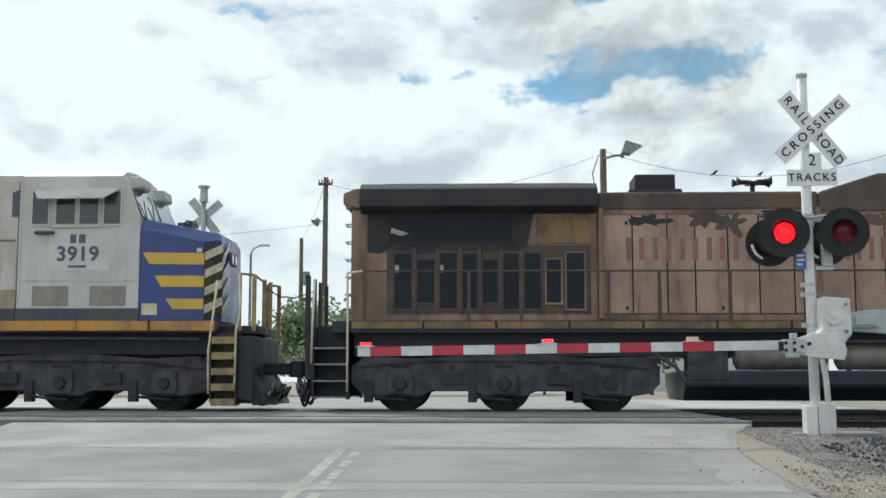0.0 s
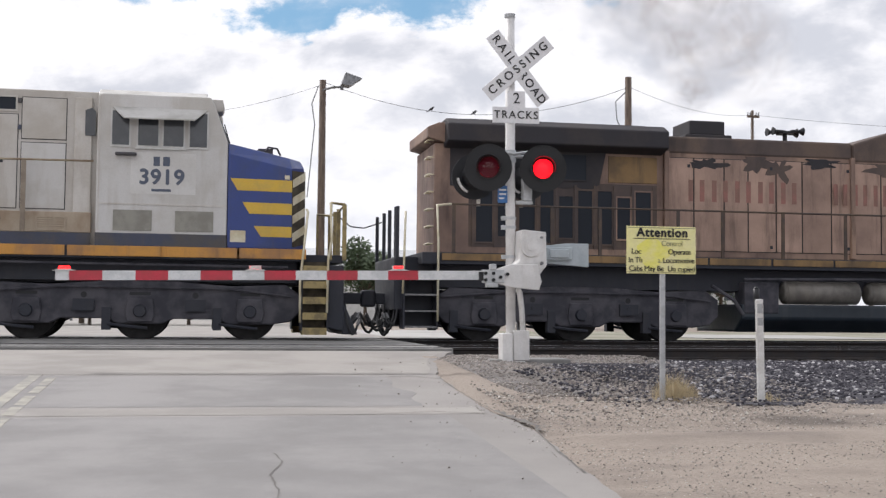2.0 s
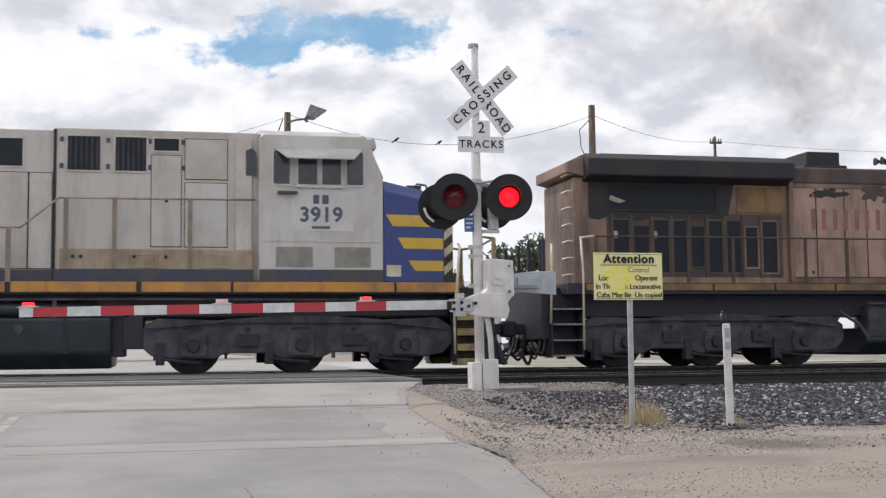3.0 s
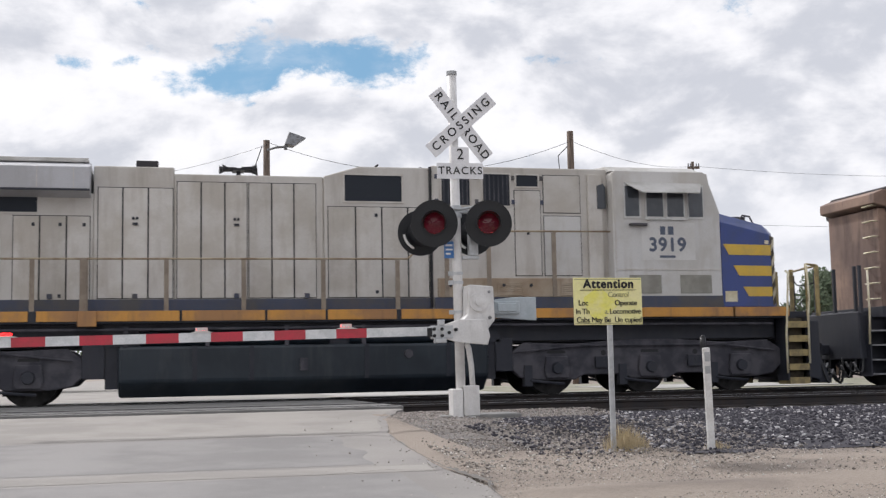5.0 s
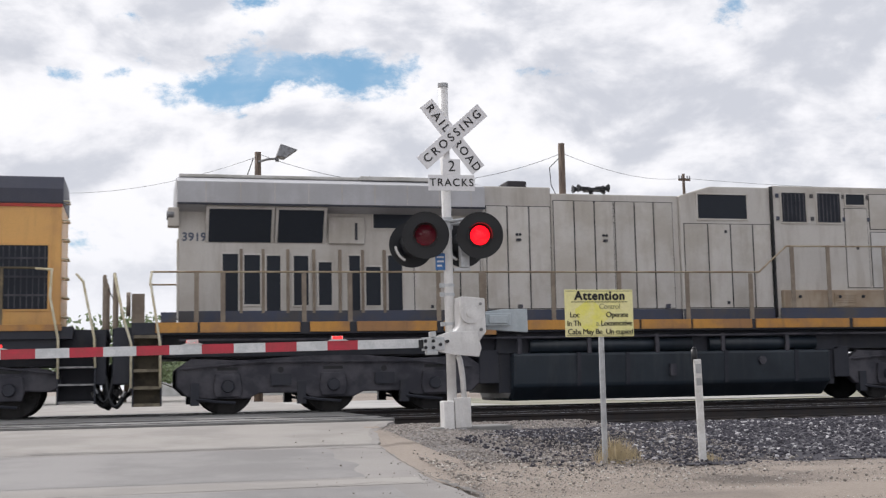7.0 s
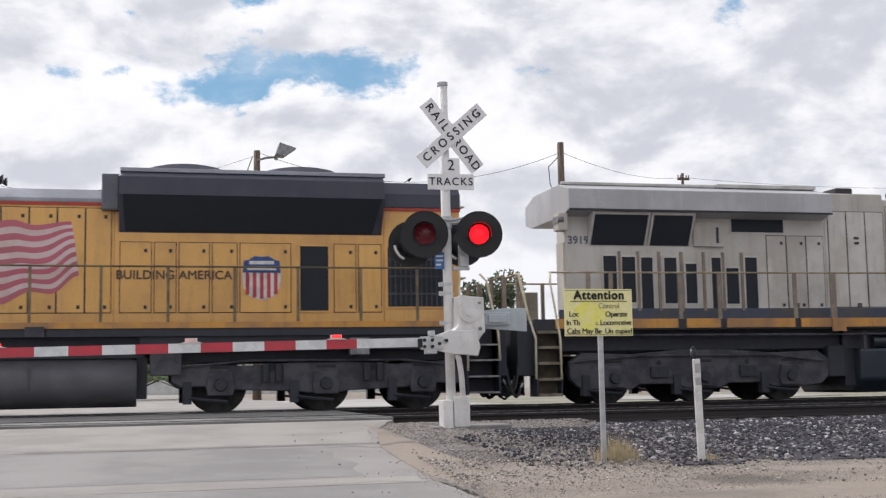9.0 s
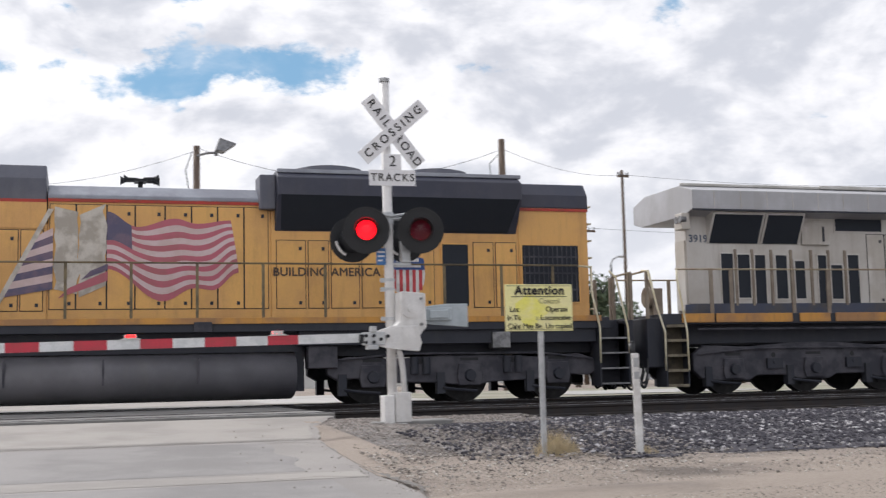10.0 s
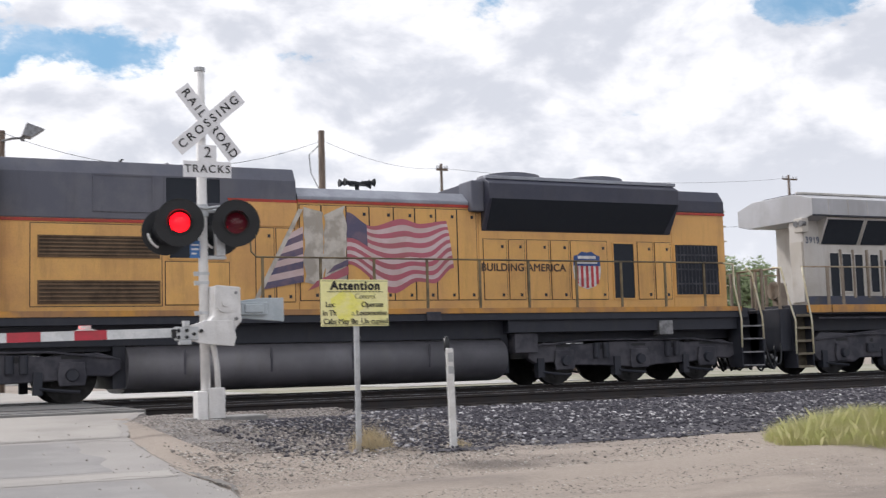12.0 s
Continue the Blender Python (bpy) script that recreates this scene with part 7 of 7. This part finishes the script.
        u.part("flag_fold", u.m().prism_xz([(xl, z), (-33.15, z + 0.16), (-33.15, z + 0.31), (xl + 0.078, z + 0.15)], -1.096, -1.0875), FLAG_BLUE if k % 2 == 0 else FLAG_WHITE, "folded flag end")
    for x0, x1, seed in ((-33.12, -32.68, 1), (-32.66, -32.16, 2)):
        pts = []
        for k in range(12):
            t = k / 11
            pts.append((x0 + 0.07 * noise.noise((t * 5, seed, 0)), (2.38 if seed == 1 else 2.22) + 1.62 * t))
        pts = pts + [(x1 + 0.12 * noise.noise((3 + k / 11 * 5, seed, 4)), (2.28 if seed == 1 else 2.45) + 1.62 * k / 11) for k in range(11, -1, -1)]
        u.part("peeled_panel", u.m().prism_xz(pts[::-1], y - 0.032, y - 0.027), PEELED, "door with paint peeled to pale primer")
    for mat, q in ((FLAG_RED, [(-33.05, 2.20), (-32.12, 2.55), (-32.12, 2.74), (-32.85, 2.40)]), (FLAG_BLUE, [(-32.62, 2.56), (-32.12, 2.76), (-32.12, 2.88), (-32.45, 2.74)])):
        u.part("flag_tail", u.m().prism_xz(q, y - 0.037, y - 0.033), mat, "lower end of the flag")
    u.part("flag_staff", u.m().prism_xz([(-34.25, 2.0), (-34.15, 2.0), (-33.14, 3.95), (-33.24, 3.95)], -1.102, -1.079), PEELED, "pale painted flag staff")
    u.part("jack_box", u.m().box(-30.5, -30.15, -1.58, -1.53, 1.50, 1.70), UNDER_GREY, bevel=0.01)
    horn(u, -31.45, 4.74)
    # tall blower section and cab end
    u.part("blower_hood", u.m().box(-39.3, -33.25, -1.06, 1.06, 1.74, 3.66), YELLOW_PAINT, "yellow blower section", bevel=0.02)
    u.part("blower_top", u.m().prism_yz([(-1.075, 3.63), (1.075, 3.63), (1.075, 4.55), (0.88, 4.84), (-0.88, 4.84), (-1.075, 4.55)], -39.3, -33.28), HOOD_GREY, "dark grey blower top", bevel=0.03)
    u.part("red_line", u.m().box(-39.3, -34.30, -1.082, -1.06, 3.57, 3.63), RED_LINE)
    # the yellow steps up behind an arrow-shaped red edge
    u.part("yellow_field", u.m().prism_xz([(-34.25, 3.57), (-33.27, 3.57), (-33.27, 4.08), (-34.68, 4.08)], -1.082, -1.0755), YELLOW_PAINT, "yellow field with a slanted edge")
    u.part("red_edge", u.m().prism_xz([(-34.30, 3.57), (-34.17, 3.57), (-34.60, 4.08), (-33.27, 4.08), (-33.27, 4.14), (-34.80, 4.14)], -1.087, -1.0825), RED_LINE, "red arrow-shaped edge")
    inset(u, "blower_panel", -37.49, -36.35, 3.82, 4.52, -1.075, HOOD_GREY, HOOD_GREY, label="dark grey hatch")
    inset(u, "blower_screen", -36.07, -34.95, 4.02, 4.52, -1.075, SCREEN, HOOD_GREY, label="black air screen")
    # flat panels: the shade of the intake recess is put into their brown
    for z0, z1 in ((2.89, 3.26), (1.97, 2.37)):
        inset(u, "intake", -38.54, -36.23, z0, z1, -1.066, RECESS_SHADE, RECESS_BROWN, bars=5, vertical=False, label="louvred intake with its recess shade painted brown")
    door(u, -38.72, -36.15, 1.88, 3.54, YELLOW_DOOR, y=-1.06, out=0.006)
    inset(u, "air_screen", -36.0, -34.88, 2.87, 3.46, -1.06, SCREEN, YELLOW_DOOR, label="dark screen in a yellow frame")
    door(u, -36.1, -34.75, 1.9, 2.80, YELLOW_DOOR, y=-1.06)
    door(u, -34.2, -33.78, 1.95, 3.54, YELLOW_DOOR, y=-1.06, latch=2)
    door(u, -33.75, -33.32, 1.95, 3.54, YELLOW_DOOR, y=-1.06, latch=2)
    u.part("cab", u.m().box(-41.8, -39.35, -1.53, 1.53, 1.74, 4.7), YELLOW_PAINT, "yellow cab", bevel=0.05)
    u.part("cab_top", u.m().box(-41.8, -39.33, -1.54, 1.54, 3.86, 4.76), HOOD_GREY, "dark grey cab top", bevel=0.05)
    u.part("nose", u.m().prism_xz([(-43.0, 1.74), (-41.8, 1.74), (-41.8, 3.8), (-42.9, 3.5)], -1.2, 1.2), YELLOW_PAINT, "yellow nose", bevel=0.05)
    # rear end
    for k in range(7):
        z = 1.95 + k * 0.38
        grab(u, [(-21.85, -0.95, z), (-21.73, -0.95, z), (-21.73, -0.55, z), (-21.85, -0.55, z)], PALE_RAIL, 0.014, "ladder rung")
    steps(u, -21.85, -21.2, (0.32, 0.65, 0.98, 1.30), STEEL)
    u.part("rear_plate", u.m().box(-21.2, -20.98, -1.4, 1.4, 0.62, 1.68), DIRTY_BLACK, "black end plate", bevel=0.03)
    grab(u, [(-21.86, -1.54, 0.75), (-21.86, -1.56, 1.5), (-22.02, -1.54, 2.3), (-22.0, -1.5, 2.83), (-22.3, -1.5, 2.85)], PALE_RAIL)
    grab(u, [(-21.18, -1.56, 0.95), (-21.2, -1.56, 1.5), (-21.42, -1.5, 2.6), (-21.55, -1.45, 2.75)], PALE_RAIL)
    for yv in (-1.4, -0.5, 0.5, 1.4):
        u.part("platform_post", u.m().box(-21.06, -20.99, yv - 0.025, yv + 0.025, 1.68, 2.72), BROWN_POST)
    grab(u, [(-21.02, -1.4, 2.72), (-21.02, -0.5, 2.70)], TAN_RAIL)
    u.part("walk_chain", u.m().pipe([(-21.0, 0.3, 2.6), (-20.9, 0.35, 2.4), (-20.8, 0.4, 2.55)], 0.014, 5), MATT_BLACK)
    coupler(u, -21.0, -20.95)
    hoses(u, -20.98, 1, 10)
    handrail(u, [(-34.45, 3.6), (-34.42, 2.98), (-34.3, 2.87), (-22.3, 2.86)], [(x, 2.86) for x in (-34.18, -32.91, -31.69, -30.43, -29.13, -27.87, -26.59, -25.34, -24.07, -22.9)], OLIVE_RAIL, OLIVE_RAIL, w=0.028, base=1.74)
    # under the deck
    tk = u.part("fuel_tank", u.m().prism_yz([(1.45 * math.copysign(abs(cos(a)) ** 0.6, cos(a)), 0.66 + 0.52 * math.copysign(abs(sin(a)) ** 0.8, sin(a))) for a in [2 * pi * i / 44 for i in range(44)]], -36.9, -28.45), TANK_LIGHT, "long rounded grey fuel tank", smooth=True)
    for x in (-35.8, -34.0, -32.2, -30.4):
        u.part("tank_seam", u.m().box(x - 0.02, x + 0.02, -1.455, -1.43, 0.5, 1.0), UNDER_GREY, parent=tk)
    u.part("tank_end", u.m().box(-37.15, -36.9, -1.1, 1.1, 0.25, 1.1), DIRTY_BLACK, parent=tk)
    u.part("tank_end", u.m().box(-28.45, -28.25, -1.1, 1.1, 0.3, 1.1), DIRTY_BLACK, parent=tk)
    # added box that darkens the gap under this deck
    u.part("deck_gap_fill", u.m().box(-42.8, -28.3, -1.15, 1.15, 1.10, 1.5), DIRTY_BLACK, "black box filling the dark gap under the deck")
    u.part("under_box", u.m().box(-28.2, -27.6, -1.35, -0.9, 0.75, 1.2), UNDER_GREY, "dusty equipment box", bevel=0.02)
    u.part("under_box", u.m().box(-24.3, -23.9, -1.50, -1.2, 1.1, 1.45), STEEL, "pale dusty equipment box", bevel=0.02)
    truck(u, (-22.75, -24.75, -26.85), "coil")
    truck(u, (-37.95, -40.0, -42.05), "coil")
    return u


RECESS_BROWN = surface("brown_intake_slat", (0.155, 0.095, 0.05), (0.10, 0.062, 0.036), 0.8, scale=3)
# brown that carries the shade inside the intakes
RECESS_SHADE = surface("shaded_intake", (0.085, 0.058, 0.036), (0.055, 0.04, 0.028), 0.75, scale=3, bump=0.3, bump_scale=90)

GREY = grey_unit()
SOOTY = sooty_unit()
YELLOW = yellow_unit()
# ---- beyond the tracks ----
far_signal = thing("far_crossing_signal", "back of the crossing signal on the far side of the tracks", "crossing signal", (-8.0, 33.0, -0.15))
part("mast", Mesh().cyl((0, 0, 0), (0, 0, 5.6), 0.07, n=16), SIGN_BACK, far_signal, "grey mast", smooth=True)
part("mast_bell", Mesh().cyl((0, 0, 5.6), (0, 0, 6.0), 0.12, 0.10, 16).cyl((0, 0, 6.0), (0, 0, 6.06), 0.16, n=16), SIGN_BACK, far_signal, "bell on the mast head")
crossbuck(far_signal, 0.1, 5.2, 0.0, back=True)

p1 = utility_pole((4.36, 46.0, -0.15), 9.55, "weathered wooden pole with a box floodlight", r=0.17)
flood_lamp(p1, 9.3, 0.72, 0.82)
part("service_drop", Mesh().pipe([(-0.18, -0.1, 9.3), (-0.42, -0.1, 8.6), (-0.3, -0.1, 7.8), (-0.55, -0.1, 5.0)], 0.02, 5), MATT_BLACK, p1, "hanging service cable")
p2 = utility_pole((16.1, 44.3, -0.15), 9.9, "weathered wooden pole with wires", r=0.18)
part("service_loop", Mesh().pipe([(-0.15, -0.15, 9.3), (-0.55, -0.1, 8.9), (-0.5, -0.1, 8.2), (-0.2, -0.12, 7.6)], 0.018, 5), MATT_BLACK, p2, "hanging cable loop")
p3 = utility_pole((-8.25, 60.0, -0.15), 10.9, "tall wooden pole with a short cross arm and a floodlight", 0.72, r=0.17)
part("floodlight", Mesh().cyl((-0.5, -0.2, 8.55), (-0.35, -0.1, 8.75), 0.24, 0.12, 12).pipe([(-0.35, -0.1, 8.7), (0, -0.1, 8.6)], 0.03, 6), STEEL, p3, "round floodlight")
p4 = utility_pole((-11.0, 70.0, -0.15), 9.0, "short wooden utility pole", r=0.15)
part("transformer", Mesh().cyl((0.35, -0.2, 6.2), (0.35, -0.2, 7.0), 0.2, n=14), STEEL, p4, "small transformer can")
utility_pole((29.8, 62.0, -0.15), 12.1, "distant thin utility pole with a short cross arm", 0.7, r=0.11)
utility_pole((67.2, 75.0, -0.15), 15.0, "distant utility pole with a cross arm", 1.5)
sl = thing("street_lamp", "grey street lamp with a curved arm", "street lamp", (-12.0, 60.0, -0.15))
part("post", Mesh().cyl((0, 0, 0), (0, 0, 7.0), 0.09, 0.06, 10).pipe([(0, 0, 7.0), (0.15, 0, 7.3), (0.5, 0, 7.45)], 0.04, 6), STEEL, sl)
part("lamp_head", Mesh().box(0.4, 0.95, -0.12, 0.12, 7.40, 7.52), GALV, sl, bevel=0.03)
sl2 = copy_thing(sl, pose(-7.6, 74, -0.15, 0, 0, 180))
sl3 = copy_thing(sl, pose(30.3, 65, -0.15))
utility_pole((28.5, 65.0, -0.15), 9.3, "weathered wooden pole with two cross arms", 1.6, r=0.15)
wire((28.5, 64.9, 9.0), (67.2, 75, 11.0), 0.6)
wire((4.36, 45.8, 9.3), (16.1, 44.2, 9.35), 1.18)
wire((16.1, 44.2, 9.35), (29.8, 62, 11.7), 0.4)
wire((29.8, 62, 11.7), (67.2, 75, 14.6), 0.6)
wire((4.36, 45.8, 9.2), (-8.25, 59.8, 10.4), 1.0)
wire((-8.25, 59.8, 10.5), (-11.0, 70, 8.8), 0.4)
utility_pole((-40, 66, -0.15), 9.0, "distant utility pole with a cross arm", 1.3)
wire((-8.25, 60, 8.4), (-40, 66, 8.6), 0.8)
for bx, by in ((0.35, -0.62), (0.49, 0.3)):
    t = bx
    x, z = 4.36 + 11.74 * t, 9.3 + 0.05 * t - 1.18 * 4 * t * (1 - t)
    bird((x, 45.8 - 1.6 * t, z + 0.01), by)

for k, (x, y, h, w, mat, trunk, seed) in enumerate(((-7.6, 51, 4.0, 4.2, LEAF, False, 21), (-4.6, 52, 3.9, 4.0, LEAF, False, 22), (-10.8, 52, 3.4, 5.0, LEAF, False, 23), (-0.6, 54, 4.1, 4.6, LEAF, False, 24), (2.6, 58, 3.4, 5.0, LEAF_DARK, False, 25), (-5.4, 57, 5.5, 3.0, LEAF_DARK, True, 35),
                                                    (22.8, 53, 5.7, 3.4, LEAF_DARK, True, 26), (31.0, 52, 5.0, 3.6, LEAF_DARK, True, 27), (27.0, 60, 5.4, 5.0, LEAF_DARK, True, 28), (14.0, 62, 5.0, 3.2, LEAF_DARK, True, 29), (17.0, 58, 6.2, 3.4, LEAF_DARK, True, 30),
                                                    (8.5, 64, 4.6, 4.0, LEAF_DARK, True, 31), (-18, 56, 3.6, 6.0, LEAF, False, 32), (-27, 60, 4.0, 7.0, LEAF_DARK, False, 33), (37, 60, 6.3, 3.4, LEAF_DARK, True, 34), (47.5, 58, 7.2, 4.6, LEAF, True, 36), (52, 62, 6.2, 4.2, LEAF_DARK, True, 37))):
    tree("tree" if trunk else "bush", (x, y, -0.2), h, w, mat, "leafy green tree beyond the tracks" if trunk else "green roadside bush beyond the tracks", seed, trunk, 4200)
shed((12.0, 90, -0.2), (26, 14, 4.2), "long pale industrial shed beyond the tracks")
shed((44.0, 96, -0.2), (22, 14, 4.4), "long pale industrial shed beyond the tracks")


# ---- exhaust smoke over the sooty unit ----


def smoke_mat():
    m = bpy.data.materials.new("thin_brown_smoke")
    m.use_nodes = True
    g = Nodes(m.node_tree)
    co = g.add("ShaderNodeTexCoord").outputs["Object"]
    ln = g.t.nodes.new("ShaderNodeVectorMath")
    ln.operation = "LENGTH"
    g.link(co, ln.inputs[0])
    fade = g.ramp(ln.outputs["Value"], 0.05, 0.98, 1.0, 0.0)
    curl = g.ramp(g.noise(co, 2.2, 6, 0.6, 0.6), 0.3, 0.7, 0.25, 1.0)
    body = g.add("ShaderNodeBsdfDiffuse")
    body.inputs[0].default_value = (0.62, 0.49, 0.39, 1)
    mx = g.add("ShaderNodeMixShader")
    g.link(g.math("MULTIPLY", g.math("MULTIPLY", fade, curl), 0.50), mx.inputs[0])
    g.link(g.add("ShaderNodeBsdfTransparent").outputs[0], mx.inputs[1])
    g.link(body.outputs[0], mx.inputs[2])
    g.link(mx.outputs[0], g.add("ShaderNodeOutputMaterial").inputs[0])
    return m


def exhaust_smoke():
    """Thin smoke that trails from the stack, in a few soft bowl-shaped puffs."""
    root = thing("exhaust_smoke", "thin brown exhaust smoke drifting over the sooty locomotive", "smoke")
    rings, n = 6, 24
    v = [(0, -0.35, 0)] + [(k / rings * cos(2 * pi * i / n), -0.35 * (1 - (k / rings) ** 2), k / rings * sin(2 * pi * i / n)) for k in range(1, rings + 1) for i in range(n)]
    f = [(0, 1 + (i + 1) % n, 1 + i) for i in range(n)] + [(1 + k * n + i, 1 + k * n + (i + 1) % n, 1 + (k + 1) * n + (i + 1) % n, 1 + (k + 1) * n + i) for k in range(rings - 1) for i in range(n)]
    me = Mesh().add(v, f).mesh("smoke_puff", smoke_mat(), True)
    for x, y, z, r, turn in ((10.5, 0.0, 5.5, 0.75, 10), (10.35, 0.2, 6.5, 1.2, 70), (9.7, 0.5, 7.7, 1.7, 130), (8.5, 0.9, 8.5, 2.0, 200), (11.2, 1.2, 8.3, 2.1, 290), (12.3, 1.6, 6.9, 2.0, 340)):
        puff = new("smoke_puff", me)
        puff.parent = root
        puff.matrix_local = pose(x - 10.5, y, z) @ pose(0, 0, 0, 0, turn, 0) @ Matrix.Diagonal((r, r, r * 0.9, 1))
    return root


SMOKE = exhaust_smoke()

# ---- everything that moves ----
# seconds, metres that the train has gone
TRAVEL = [(0, -7.12), (0.5, -5.24), (1, -3.36), (1.5, -1.46), (2, 0.44), (2.5, 2.34), (3, 4.22), (3.5, 6.14), (4, 8.09), (4.5, 10.10), (5, 12.13), (5.5, 14.17), (6, 16.21), (6.5, 18.22), (7, 20.25), (7.5, 22.28), (8, 24.32), (8.5, 26.37), (9, 28.43), (9.5, 30.57), (10, 32.71), (10.5, 34.93), (11, 37.11), (11.5, 39.35), (12, 41.58)]
# seconds at which the left light goes out and the right one comes on, and the other way round
TO_RIGHT = [0.60, 1.79, 2.935, 4.10, 5.30, 6.47, 7.66, 8.85, 10.09, 11.29]
TO_LEFT = [1.135, 2.34, 3.50, 4.66, 5.89, 7.10, 8.26, 9.50, 10.64, 11.90]
# a short dropout of the left light
LEFT_OUT, LEFT_BACK = 4.88, 5.06


def gone(t):
    for (t0, s0), (t1, s1) in zip(TRAVEL, TRAVEL[1:]):
        if t <= t1:
            return s0 + (s1 - s0) * (t - t0) / (t1 - t0)
    return TRAVEL[-1][1]


def motions():
    for u in UNITS:
        # the slack between the last two units is taken up while the train speeds up
        slack = 0.10 if u.root.name.startswith("grey") else 0.0
        ahead = 0.12 if u.root.name.startswith("yellow") else 0.0
        walk(u.root, [(t, pose(s + u.ox + slack * max(t - 9.0, 0) * 0.85 + ahead * min(max((9.0 - t) / 2, 0), 1), FAR_Y, RAIL_Z)) for t, s in TRAVEL])
    # the smoke trails the stack and falls behind a little as it rises
    walk(SMOKE, [(t, pose(s + 10.5 - 0.12 * t, FAR_Y, RAIL_Z + 0.05 * t)) for t, s in TRAVEL])
    for wheel, x, z in WHEELS:
        walk(wheel, [(k * 0.15, pose(x, 0, z, 0, math.degrees(gone(k * 0.15) / WHEEL_R) % 360, 0)) for k in range(81)])
    changes = sorted([(t, 1) for t in TO_RIGHT] + [(t, 0) for t in TO_LEFT])
    for plate, (x, y, z), side in LAMP_PLATES:
        # lit face to the road while its turn lasts; half a turn at each change
        a = 0 if side == 0 else 180
        rows = [(0, pose(x, y, z, 0, 0, a))]
        # the lit one goes out first, then the other comes on
        flips = [t + (0.03 if now == side else -0.03) for t, now in changes]
        if side == 0:
            flips = sorted(flips + [LEFT_OUT, LEFT_BACK])
        for t in flips:
            rows += [(t + dt, pose(x, y, z, 0, 0, a + da)) for dt, da in ((-0.05, 0), (-0.03, 0), (-0.01, 60), (0.01, 120), (0.03, 180), (0.05, 180))]
            a += 180
        rows.append((12.0, pose(x, y, z, 0, 0, a)))
        walk(plate, rows)


motions()
